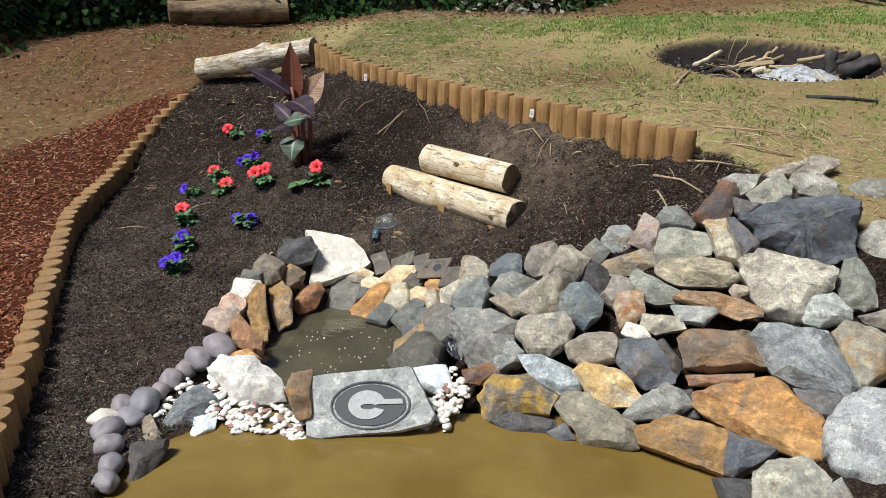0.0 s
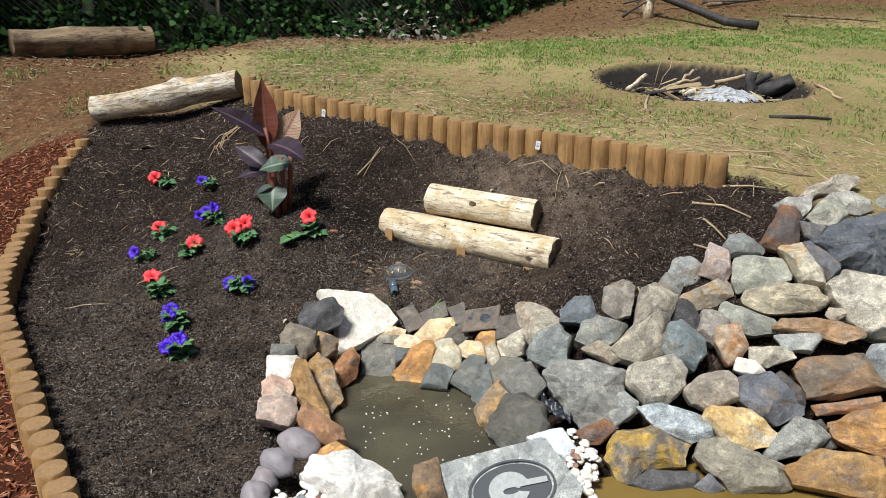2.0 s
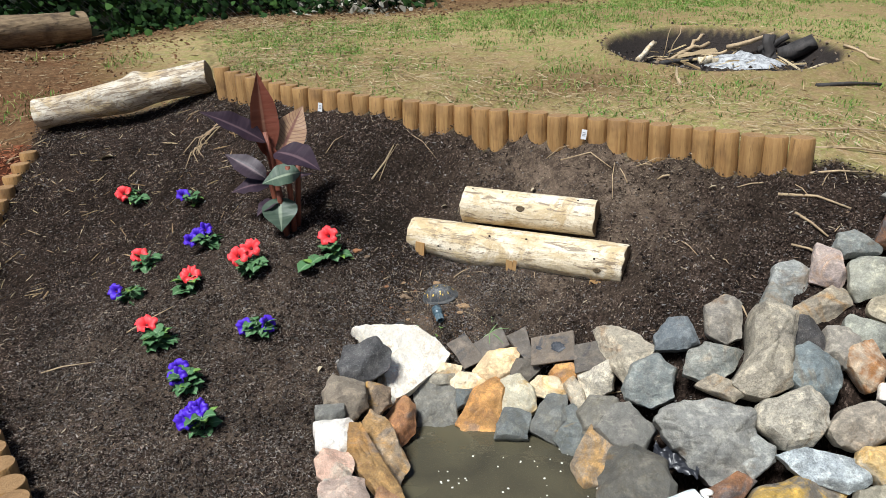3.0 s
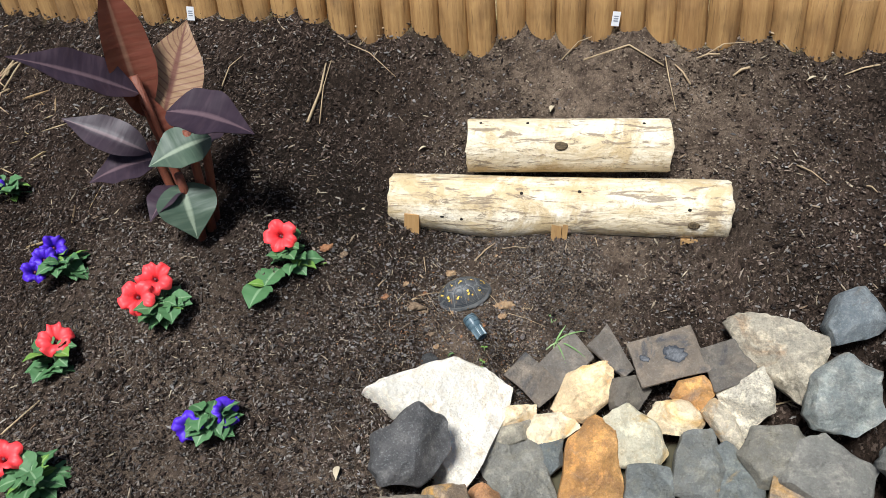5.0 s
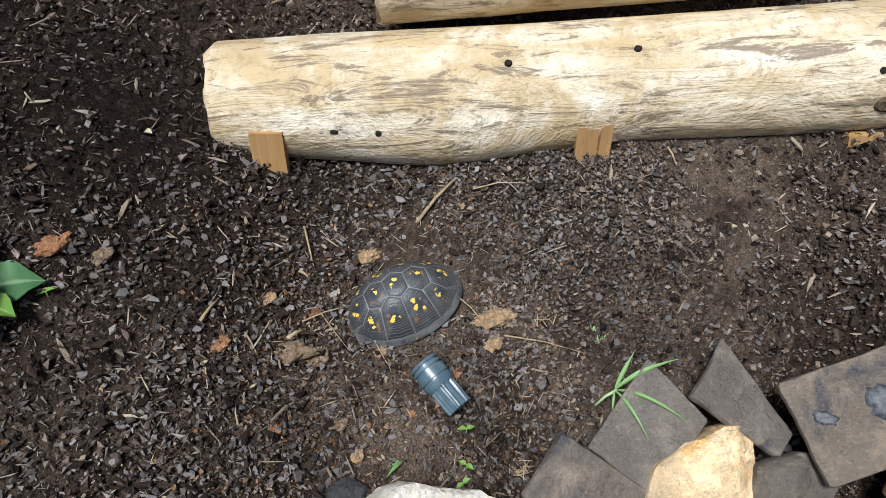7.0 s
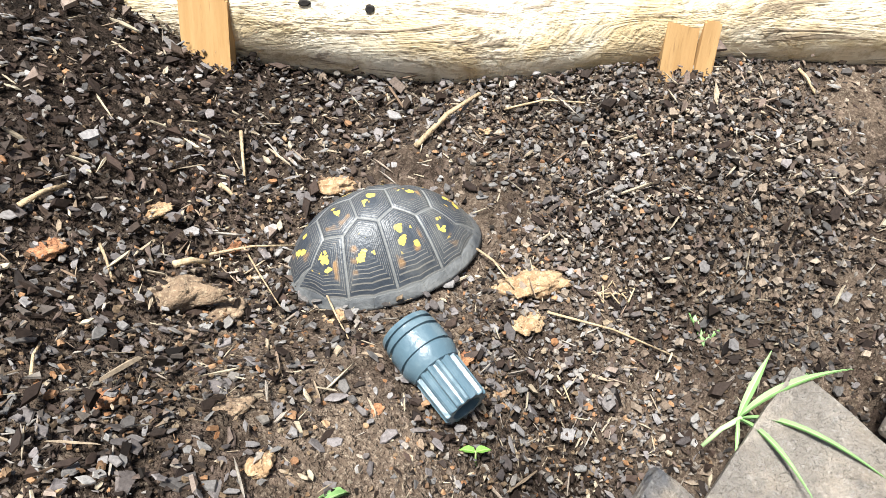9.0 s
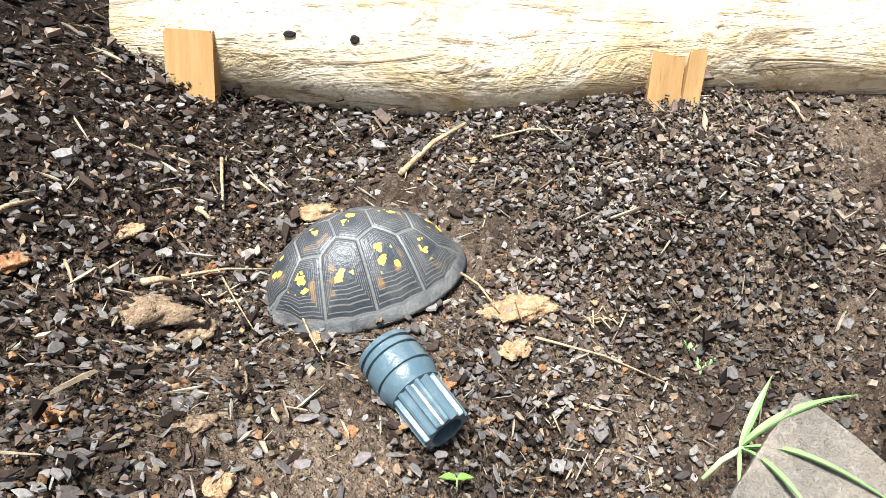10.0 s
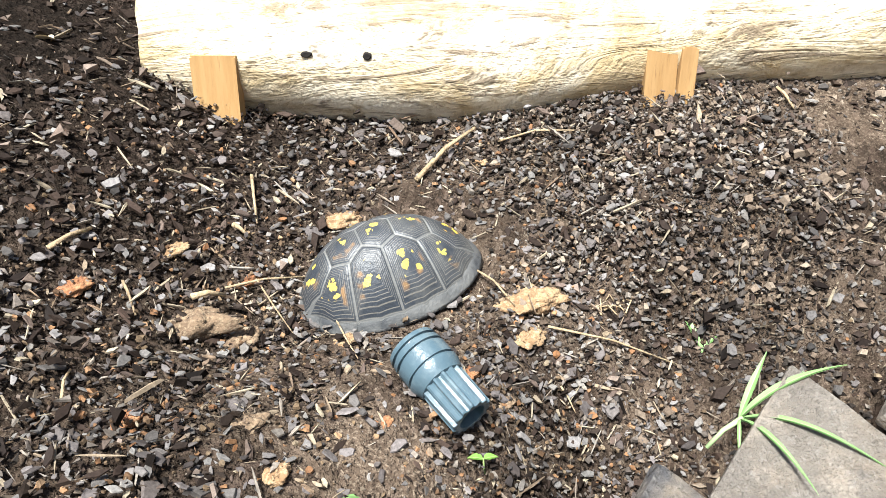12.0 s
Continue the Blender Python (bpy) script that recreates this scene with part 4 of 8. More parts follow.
rim('cream', (-0.428, 3.425, -0.097), -103, 44, 0.035, [(-6.1, -1.0), (-2.0, 2.9), (4.9, 1.1), (3.3, -3.0)])
rim('cream', (-0.381, 3.362, -0.129), -113, 47, 0.043, [(-6.2, 0.7), (-2.5, 3.8), (5.5, 3.1), (6.5, -1.1), (1.8, -3.3), (-5.1, -3.2)])
rim('slab', (-0.424, 3.320, -0.161), -115, 49, 0.044, [(-3.7, 0.3), (-1.7, 3.4), (3.9, 3.1), (2.5, -2.8), (-1.0, -4.0)])
rim('cream', (-0.267, 3.372, -0.094), -119, 47, 0.080, [(-7.6, -1.9), (-2.2, 6.1), (9.1, 7.3), (7.4, -1.2), (-0.3, -6.0), (-6.4, -4.1)])
rim('greybrown', (-0.177, 3.301, -0.087), -125, 47, 0.049, [(-4.3, -0.1), (-2.6, 3.7), (3.2, 3.8), (5.8, 0.3), (1.6, -4.4), (-3.7, -3.4)])
rim('cream', (-0.134, 3.176, -0.107), -131, 46, 0.049, [(-6.7, -0.3), (-3.8, 3.6), (2.9, 4.3), (6.8, 0.1), (4.0, -3.9), (-3.5, -3.7)])
rim('orange', (-0.066, 3.179, -0.059), -141, 40, 0.048, [(-5.2, -2.1), (-3.6, 1.8), (1.9, 3.7), (5.3, 0.9), (1.5, -4.3)])
rim('tan', (-0.072, 3.081, -0.097), -139, 41, 0.060, [(-4.9, 2.1), (-2.2, 5.7), (1.9, 2.0), (5.1, -4.9), (0.0, -4.7)])
rim('pale', (0.001, 3.073, -0.068), -146, 30, 0.075, [(-6.6, 1.2), (2.0, 8.2), (4.4, 6.0), (5.8, -0.6), (-0.8, -9.0), (-4.5, -4.7)])
rim('greytan', (0.118, 3.074, 0.040), -150, 46, 0.110, [(-13.4, 3.4), (-9.6, 5.8), (-4.7, 7.2), (2.4, 6.4), (8.3, 4.4), (9.2, 0.8), (5.4, -10.8), (2.6, -9.6), (-4.6, -5.2), (-10.0, -0.6)])
rim('blue', (0.102, 2.905, 0.001), -139, 42, 0.094, [(-7.4, -3.5), (-5.8, 4.3), (0.8, 9.4), (7.0, 5.8), (8.3, -2.2), (2.4, -7.1), (-5.7, -6.5)])
rim('slab', (-0.170, 3.059, -0.155), -124, 52, 0.080, [(-8.0, -4.7), (-2.9, 7.8), (3.6, 7.8), (5.4, -1.2), (1.8, -9.3)])
rim('slab', (-0.145, 2.982, -0.174), -127, 55, 0.067, [(-4.8, -3.4), (-3.0, 8.2), (-0.3, 9.7), (6.4, 1.8), (3.0, -8.1), (-1.3, -7.5)])
rim('slab', (-0.314, 3.104, -0.173), -121, 58, 0.064, [(-4.6, -0.3), (-2.6, 5.8), (6.0, 4.3), (5.7, -4.7), (-4.6, -4.9)])
rim('slab', (-0.047, 2.952, -0.118), -142, 43, 0.066, [(-7.5, -0.7), (-5.0, 5.4), (3.3, 6.6), (7.0, 2.2), (3.1, -6.0), (-3.4, -7.0)])
rim('greybrown', (-0.022, 2.840, -0.111), -146, 47, 0.083, [(-9.4, -2.6), (-6.0, 6.1), (-1.7, 8.2), (8.6, 3.5), (6.9, -6.2), (1.2, -7.7)])
rim('brown', (-0.160, 2.815, -0.183), -138, 64, 0.070, [(-6.0, -2.6), (-4.0, 12.1), (5.7, 6.7), (3.9, -6.4), (0.2, -9.0)])
rim('slab', (-0.118, 2.635, -0.138), -137, 64, 0.125, [(-9.8, -2.3), (-7.8, 8.2), (-3.0, 10.6), (6.6, 7.9), (11.0, 1.4), (10.9, -6.0), (-1.0, -11.5), (-8.0, -7.1)])

shore = Pile(thing("shore_stones", "loose stones along the edge of the muddy pond", "stone edging"), "shore_stone")
shore('greystone', (-0.944, 2.300, -0.223), -73, 51, 0.107, [(-10.8, -4.6), (-2.6, 8.2), (4.7, 11.1), (11.9, 3.4), (7.4, -4.2), (-0.1, -6.7), (-9.9, -6.4)])
shore('quartzwhite', (-0.877, 2.244, -0.242), -77, 53, 0.052, [(-4.2, -2.9), (-2.6, 4.2), (4.8, 4.5), (4.5, -1.4), (-2.4, -4.2)])
shore('orange', (-0.804, 2.551, -0.120), -71, 55, 0.041, [(-6.0, 2.6), (2.6, 3.5), (7.4, -1.6), (2.0, -3.3), (-5.9, -1.2)])
shore('rust', (-0.824, 2.686, -0.102), -65, 56, 0.072, [(-5.0, 8.8), (-0.5, 11.9), (6.5, -2.9), (5.2, -9.5), (-0.5, -6.9), (-5.6, -0.9)])
shore('tan', (-1.03, 2.17, -0.225), -59, 53, 0.042, [(-2.0, 5.8), (1.1, 8.0), (3.2, -1.0), (1.5, -7.1), (-3.8, -5.4)])
shore('dark', (-0.99, 2.02, -0.235), -59, 58, 0.094, [(-3.6, 7.9), (8.8, 5.8), (5.8, 0.8), (-3.2, -7.7), (-7.2, -6.3)])
shore('brown', (-0.526, 2.300, -0.131), -90, 47, 0.063, [(-5.2, 1.5), (-3.9, 8.4), (3.9, 8.5), (5.3, -8.9), (-0.3, -8.9)])
shore('quartzwhite', (-0.03, 2.46, -0.165), -100, 55, 0.085, [(-10.2, 4.7), (2.6, 7.4), (8.8, -2.4), (2.7, -6.7), (-4.2, -2.6)])

broken = Pile(thing("tile_edging", "row of broken grey-brown paving tiles above the pool", "paving tiles"), "tile", 0.3, 20)
broken('tile', (-0.345, 3.467, -0.056), -108, 47, 0.014, [(0.2, 7.4), (2.6, 3.6), (7.2, -3.4), (3.0, -5.4), (-0.8, -6.9), (-3.4, -1.8), (-6.9, 3.2)])
broken('tile', (-0.236, 3.457, -0.042), -140, 62, 0.014, [(0.4, 8.4), (3.6, 5.2), (7.0, 1.4), (3.4, -3.2), (0.2, -7.4), (-3.4, -4.6), (-7.0, -2.0), (-3.0, 3.8)])
broken('tile', (-0.137, 3.388, -0.034), -105, 57, 0.014, [(2.4, 8.0), (3.0, 2.0), (3.6, -5.2), (0.2, -6.4), (-3.0, -1.0), (-5.6, 4.2), (-1.4, 6.0)])
stained_tile = broken('tile', (-0.064, 3.271, -0.008), -155, 56, 0.014, [(-10.4, 0.5), (-3.4, 5.0), (3.2, 9.4), (6.8, 4.6), (10.7, -0.5), (3.6, -4.8), (-3.5, -9.5), (-7.0, -4.6)])
broken('tile', (0.024, 3.145, 0.002), -149, 50, 0.014, [(-7.8, 2.0), (-0.5, 6.2), (5.6, 2.1), (5.4, -2.8), (-2.6, -7.8)])


def tar_stain(tile, at, size, seed):
    """A thin ragged smear lying on the tile's face."""
    tar = Nodes("tar_smear", 0.55)
    tar.color(tar.mix(tar.ramp(tar.noise(140, 4, 0.7), (0.4, 0.0), (0.65, 1.0)), (0.014, 0.017, 0.024), (0.07, 0.075, 0.085)))
    verts, faces, m = [], [], 40
    for r, z in ((0.02, 0.0012), (0.55, 0.0012), (0.85, 0.0009), (1.0, -0.0016)):
        for i in range(m):
            a = 2 * math.pi * i / m
            w = r * (1 + 0.35 * noise.noise((math.cos(a) * 2, math.sin(a) * 2, seed)) + 0.22 * noise.noise((math.cos(a) * 6, math.sin(a) * 6, seed + 3)))
            verts.append((w * size[0] * math.cos(a), w * size[1] * math.sin(a), z))
    faces.append(tuple(range(m)))
    for k in range(3):
        faces += [(k * m + i, (k + 1) * m + i, (k + 1) * m + (i + 1) % m, k * m + (i + 1) % m) for i in range(m)]
    part("tar_stain", mesh_of("tar_stain", verts, faces, tar.mat), tile, pose(*at), "ragged black tar smear")


tar_stain(stained_tile, (0.016, 0.012, 0.0062), (0.03, 0.022), 4)
tar_stain(stained_tile, (-0.052, -0.022, 0.0062), (0.015, 0.009), 9)


lone_stone('white_quartz_rock', 'large white quartz rock between cobbles and pool', 'quartzwhite', (-0.751, 2.425, -0.152), -81, 52, 0.130, [(-15.3, 6.8), (-9.8, 11.2), (2.1, 9.7), (8.1, 4.0), (14.6, -4.6), (13.6, -8.4), (1.7, -10.4), (-3.6, -8.3), (-11.8, 0.8)], 5)
lone_stone('white_boulder', 'cream-white wedge-shaped boulder leaning over the pool', 'boulder', (-0.596, 3.501, -0.049), -73, 50, 0.110, [(-12.4, 18.4), (-3.0, 15.6), (10.4, 10.2), (15.9, 2.5), (18.2, -6.2), (12.6, -10.4), (-11.5, -15.0), (-13.2, -11.0), (-9.0, 2.2), (-10.8, 10.5)], 9, 0.5)
emblem_stone = lone_stone('emblem_stone', 'pale granite slab with a carved dark oval emblem', 'granite', (-0.274, 2.296, -0.161), -92, 41, 0.060, [(-20.5, -13.1), (-23.0, 3.9), (-20.3, 8.7), (14.7, 13.1), (24.3, -3.8), (22.4, -7.3), (10.9, -10.3), (-7.4, -12.3), (-15.5, -13.8)], 3, 0.15)


# ---- emblem carved in the granite slab: an oval ring, a dark oval and a paler hooked shape ----
def flat_shape(outer, inner, depth, z):
    """A flat band between two closed loops of equal length, with a little depth."""
    m = len(outer)
    verts = [(x, y, z) for x, y in outer] + [(x, y, z) for x, y in inner] + [(x, y, z - depth) for x, y in outer] + [(x, y, z - depth) for x, y in inner]
    faces = []
    for i in range(m):
        j = (i + 1) % m
        faces += [(i, j, m + j, m + i), (2 * m + j, 2 * m + i, i, j), (m + i, m + j, 3 * m + j, 3 * m + i)]
    return verts, faces


def oval(rx, ry, n=56, a0=0.0, a1=360.0):
    return [(rx * math.cos(radians(a0 + (a1 - a0) * k / n)), ry * math.sin(radians(a0 + (a1 - a0) * k / n))) for k in range(n)]


def emblem(parent):
    dark = Nodes("carved_dark", 0.85)
    dark.color(dark.mix(dark.noise(220, 3), (0.05, 0.055, 0.06), (0.12, 0.125, 0.13)))
    light = Nodes("carved_pale", 0.85)
    light.color(light.mix(light.ramp(light.noise(60, 5, 0.7), (0.35, 0.0), (0.65, 1.0)), (0.36, 0.375, 0.37), (0.5, 0.51, 0.49)))
    pale = light.mat
    m = pose(0.014, -0.012, 0.0225, 0, 0, 3)
    part("ring", mesh_of("ring", *flat_shape(oval(0.146, 0.088), oval(0.139, 0.082), 0.012, 0.0), dark.mat, False), parent, m, "thin dark carved ring")
    part("disc", mesh_of("disc", *flat_shape(oval(0.13, 0.074), oval(0.001, 0.001), 0.012, 0.0), dark.mat, False), parent, m, "dark carved oval")
    outer = [(0.068 * math.cos(radians(a)), 0.052 * math.sin(radians(a))) for a in range(16, 339, 7)]
    inner = [(0.027 * math.cos(radians(a)) + 0.004, 0.010 * math.sin(radians(a)) - 0.007) for a in range(16, 339, 7)]
    n = len(outer)
    verts = [(x - 0.012, y, 0.0035) for x, y in outer + inner] + [(x - 0.012, y, -0.006) for x, y in outer + inner]
    faces = [(i, i + 1, n + i + 1, n + i) for i in range(n - 1)]
    faces += [(2 * n + i + 1, 2 * n + i, i, i + 1) for i in range(n - 1)] + [(n + i, n + i + 1, 3 * n + i + 1, 3 * n + i) for i in range(n - 1)]
    part("hook", mesh_of("hook", verts, faces, pale, False), parent, m, "pale raised hook shape")
    bar = [(0.01, 0.001), (0.119, 0.001), (0.117, 0.019), (0.01, 0.019)]
    verts = [(x, y, 0.0045) for x, y in bar] + [(x, y, -0.006) for x, y in bar]
    part("bar", mesh_of("bar", verts, [(0, 1, 2, 3), (0, 4, 5, 1), (1, 5, 6, 2), (2, 6, 7, 3), (3, 7, 4, 0)], pale, False), parent, m, "pale raised bar")


emblem(emblem_stone)


# ---- cobbles and pebbles ----
def round_stone(seed, k=12, flat=1.0):
    verts, faces = [(0, 0, -flat)], []
    for i in range(1, k):
        a = math.pi * i / k
        for j in range(2 * k):
            b = math.pi * j / k
            v = Vector((math.sin(a) * math.cos(b), math.sin(a) * math.sin(b), -math.cos(a)))
            v *= 1 + 0.2 * noise.noise(v * 1.3 + Vector((seed * 3.7, 0, 0))) + 0.04 * noise.noise(v * 3 + Vector((0, seed, 0)))
            verts.append((v.x, v.y, v.z * flat))
    verts.append((0, 0, flat))
    m = 2 * k
    for j in range(m):
        faces.append((0, 1 + (j + 1) % m, 1 + j))
        faces.append((len(verts) - 1, len(verts) - 1 - m + j, len(verts) - 1 - m + (j + 1) % m))
    for i in range(k - 2):
        for j in range(m):
            a, b = 1 + i * m, 1 + i * m + m
            faces.append((a + j, a + (j + 1) % m, b + (j + 1) % m, b + j))
    return verts, faces


def cobbles():
    row = thing("cobble_border", "row of smooth purple-grey river cobbles along the pond", "stone edging")
    rng = random.Random(4)
    for i, (x, y, z, w, h) in enumerate((
            (-0.910, 2.599, -0.092, 0.069, 0.046), (-0.983, 2.558, -0.127, 0.059, 0.048), (-1.028, 2.518, -0.159, 0.049, 0.043),
            (-1.060, 2.453, -0.166, 0.055, 0.046), (-1.076, 2.378, -0.172, 0.039, 0.032), (-1.111, 2.313, -0.182, 0.072, 0.050),
            (-1.181, 2.288, -0.178, 0.046, 0.033), (-1.132, 2.245, -0.203, 0.060, 0.035), (-1.212, 2.210, -0.192, 0.053, 0.037),
            (-1.174, 2.151, -0.215, 0.058, 0.044), (-1.135, 2.069, -0.242, 0.054, 0.043), (-1.086, 1.974, -0.268, 0.047, 0.036),
            (-1.069, 1.898, -0.283, 0.046, 0.035))):
        me = mesh_of("cobble", *round_stone(i + 1), STONE["pebble"] if i in (8,) else STONE["cobble"])
        ob = part("cobble", me, row, pose(x, y, max(z, gz(x, y) + h * 0.35), rng.uniform(-15, 15), rng.uniform(-15, 15), rng.uniform(0, 360)))
        ob.scale = (w * 1.08, w * 0.85, h * 0.88)
    bed = thing("pebble_bed", "drift of small white and cream pebbles at the pond edge", "pebbles")
    shapes = [mesh_of("pebble", *round_stone(40 + i, 6, 0.7), STONE["pebble"]) for i in range(6)]
    rust = [mesh_of("pebble", *round_stone(50 + i, 6, 0.7), STONE["redpebble"]) for i in range(2)]
    spots = []
    for (x0, y0), (x1, y1), wide, count in (((-0.93, 2.42), (-0.72, 2.27), 0.05, 120), ((-0.75, 2.3), (-0.5, 2.25), 0.05, 120), ((-1.06, 2.28), (-0.97, 2.42), 0.03, 26),
                                            ((-0.02, 2.3), (0.07, 2.46), 0.05, 90), ((-0.56, 2.3), (-0.5, 2.2), 0.03, 12)):
        for _ in range(count):
            t, s = rng.random(), rng.uniform(-1, 1)
            x, y = x0 + (x1 - x0) * t - s * wide * (y1 - y0) * 4, y0 + (y1 - y0) * t + s * wide
            spots.append((x, y))
    for x, y in spots:
        r = rng.uniform(0.008, 0.017)
        z = max(gz(x, y), -0.275 + 0.42 * max(0, y - 2.19)) + r * 0.35 + rng.uniform(0, 0.012)
        ob = part("pebble", rng.choice(rust if rng.random() < 0.14 else shapes), bed, pose(x, y, z, rng.uniform(-18, 18), rng.uniform(-18, 18), rng.uniform(0, 360)))
        ob.scale = (r * rng.uniform(1.1, 1.7), r * rng.uniform(0.8, 1.05), r * rng.uniform(0.6, 0.95))


cobbles()


# ---- log-roll edging ----
def post_mesh(seed):
    rng = random.Random(seed)
    m, verts, faces = 18, [], []
    levels = ((0.0, 0.95), (0.05, 1.0), (0.12, 1.0), (0.2, 1.0), (0.244, 0.985), (0.25, 0.93))
    for z, s in levels:
        for i in range(m):
            a = 2 * math.pi * i / m
            r = 0.0485 * s * (1 + 0.05 * noise.noise((math.cos(a) * 1.2, math.sin(a) * 1.2, seed * 5 + z * 4)))
            verts.append((r * math.cos(a), r * math.sin(a), z))
    verts += [(0, 0, 0), (0, 0, 0.252)]
    for k in range(len(levels) - 1):
        for i in range(m):
            j = (i + 1) % m
            faces.append((k * m + i, k * m + j, (k + 1) * m + j, (k + 1) * m + i))
    top = (len(levels) - 1) * m
    for i in range(m):
        faces.append((len(verts) - 2, (i + 1) % m, i))
    for i in range(m):
        faces.append((len(verts) - 1, top + i, top + (i + 1) % m))
    me = mesh_of("post", verts, faces, [POST_WOOD, POST_END], True, 40)
    ids = [0] * len(me.polygons)
    for k in range(len(me.polygons) - m, len(me.polygons)):
        ids[k] = 1
    me.polygons.foreach_set("material_index", ids)
    return me


POSTS = [post_mesh(i) for i in range(5)]


def edging(name, label, path, tops, pitch=0.0935):
    rng = random.Random(len(path))
    row = thing(name, label, "log edging", group="log edging of the bed")
    for p in along(path, pitch):
        top = np.interp(p.y, [t[0] for t in tops], [t[1] for t in tops]) + rng.uniform(-0.005, 0.005)
        up = Vector((rng.uniform(-0.03, 0.03), rng.uniform(-0.03, 0.03), 1)).to_track_quat("Z", "Y").to_matrix().to_4x4()
        part("post", rng.choice(POSTS), row, Matrix.Translation((p.x, p.y, top - 0.25)) @ up @ pose(0, 0, 0, 0, 0, rng.uniform(0, 360)))
    return row


left_edging = edging("log_edging", "low edging of short orange-brown pine posts beside red mulch", LEFT_EDGE,
                     ((1.75, -0.06), (2.16, -0.045), (2.48, -0.03), (3.41, 0.03), (4.0, 0.07), (4.7, 0.10), (5.12, 0.22), (5.45, 0.39), (5.68, 0.5)))
right_edging = edging("log_edging", "low edging of short orange-brown pine posts beside thin lawn", RIGHT_EDGE,
                      ((3.35, 0.655), (3.985, 0.70), (4.5, 0.74), (4.95, 0.795), (5.2, 0.815), (5.62, 0.885)))


def price_tag(at, facing):
    white = Nodes("tag_plastic", 0.4).color((0.75, 0.76, 0.78)).mat
    grey = Nodes("tag_print", 0.5).color((0.25, 0.27, 0.32)).mat
    tag = thing("price_tag", "small white plastic price tag stapled to a post", "tag", face_pose(at, facing, 0) @ pose(0, 0, 0, 0, 0, -8))
    bm = bmesh.new()
    bmesh.ops.create_cube(bm, size=1, matrix=Matrix.Diagonal((0.024, 0.044, 0.002, 1)))
    bmesh.ops.bevel(bm, geom=bm.edges[:], offset=0.0006, segments=1)
    me = bpy.data.meshes.new("card")
    bm.to_mesh(me)
    me.materials.append(white)
    part("card", me, tag)
    for k in range(3):
        bm = bmesh.new()
        bmesh.ops.create_cube(bm, size=1, matrix=pose(0, 0.008 - 0.007 * k, 0.0012) @ Matrix.Diagonal((0.014, 0.0035, 0.0008, 1)))
        me = bpy.data.meshes.new("print_bar")
        bm.to_mesh(me)
        me.materials.append(grey)
        part("print_bar", me, tag)


price_tag((-0.575, 4.885, 0.718), -125)
price_tag((0.44, 3.955, 0.632), -125)


# ---- logs ----
def log_mesh(length, r, seed, mats, lump=0.05, k=40, taper=0.0, bulge=()):
    m, verts, faces = 36, [], []
    levels = [0.0, 0.004] + [length * (i + 0.5) / k for i in range(k)] + [length - 0.004, length]
    for z in levels:
        edge = 0.965 if z in (0.0, length) else 1.0
        for i in range(m):
            a = 2 * math.pi * i / m
            c, s = math.cos(a), math.sin(a)
            w = 1 + lump * noise.noise((c * 0.9, s * 0.9, z * 2.2 + seed * 7)) + 0.018 * noise.noise((c * 3.5, s * 3.5, z * 7 + seed)) + 0.008 * noise.noise((c * 12, s * 12, z * 16 + seed))
            for bz, ba, amount, wide in bulge:
                w += amount * math.exp(-((z - bz) / wide) ** 2) * max(0.0, math.cos(a - radians(ba))) ** 2
            rr = r * w * edge * (1 - taper * z / length)
            verts.append((rr * c, rr * s, z + (0.012 * noise.noise((c * 2, s * 2, seed + z)) if z in (0.0, length) else 0)))
    verts += [(0, 0, 0.0), (0, 0, length)]
    n = len(levels)
    for q in range(n - 1):
        for i in range(m):
            j = (i + 1) % m
            faces.append((q * m + i, q * m + j, (q + 1) * m + j, (q + 1) * m + i))
    for i in range(m):
        j = (i + 1) % m
        faces.append((len(verts) - 2, j, i))
        faces.append((len(verts) - 1, (n - 1) * m + i, (n - 1) * m + j))
    me = mesh_of("log", verts, faces, mats, True, 50)
    ids = [0] * ((n - 1) * m) + [1] * (2 * m)
    me.polygons.foreach_set("material_index", ids)
    return me


def log(name, label, a, b, r, seed, mats=(PEELED, PEELED_END), **kw):
    m, length = frame_of(a, b)
    root = thing(name, label, "log", m)
    part("trunk", log_mesh(length, r, seed, mats, **kw), root)
    return root, m


def on_log(root, m, r, at, name, me, size, label=""):
    """A small piece set on the log's skin at the world point at."""
    p = m.inverted() @ Vector(at)
    d = Vector((p.x, p.y, 0)).normalized()
    q = Matrix.Translation((d.x * (r + 0.0015), d.y * (r + 0.0015), p.z)) @ d.to_track_quat("Z", "Y").to_matrix().to_4x4()
    ob = part(name, me, root, q, label)
    ob.scale = size


def disc_mesh(name, mat, depth=0.004, rim=0.0, m=14, seed=1):
    verts, faces = [], []
    for z, s in ((-depth, 1.1), (rim * 0.5, 1.0), (rim, 0.75), (rim * 0.8, 0.5)):
        for i in range(m):
            a = 2 * math.pi * i / m
            w = s * (1 + 0.15 * noise.noise((math.cos(a), math.sin(a), seed)))
            verts.append((w * math.cos(a), w * math.sin(a), z))
    verts.append((0, 0, rim * 0.7))
    for q in range(3):
        for i in range(m):
            j = (i + 1) % m
            faces.append((q * m + i, q * m + j, (q + 1) * m + j, (q + 1) * m + i))
    for i in range(m):
        faces.append((len(verts) - 1, 3 * m + i, 3 * m + (i + 1) % m))
    return mesh_of(name, verts, faces, mat)


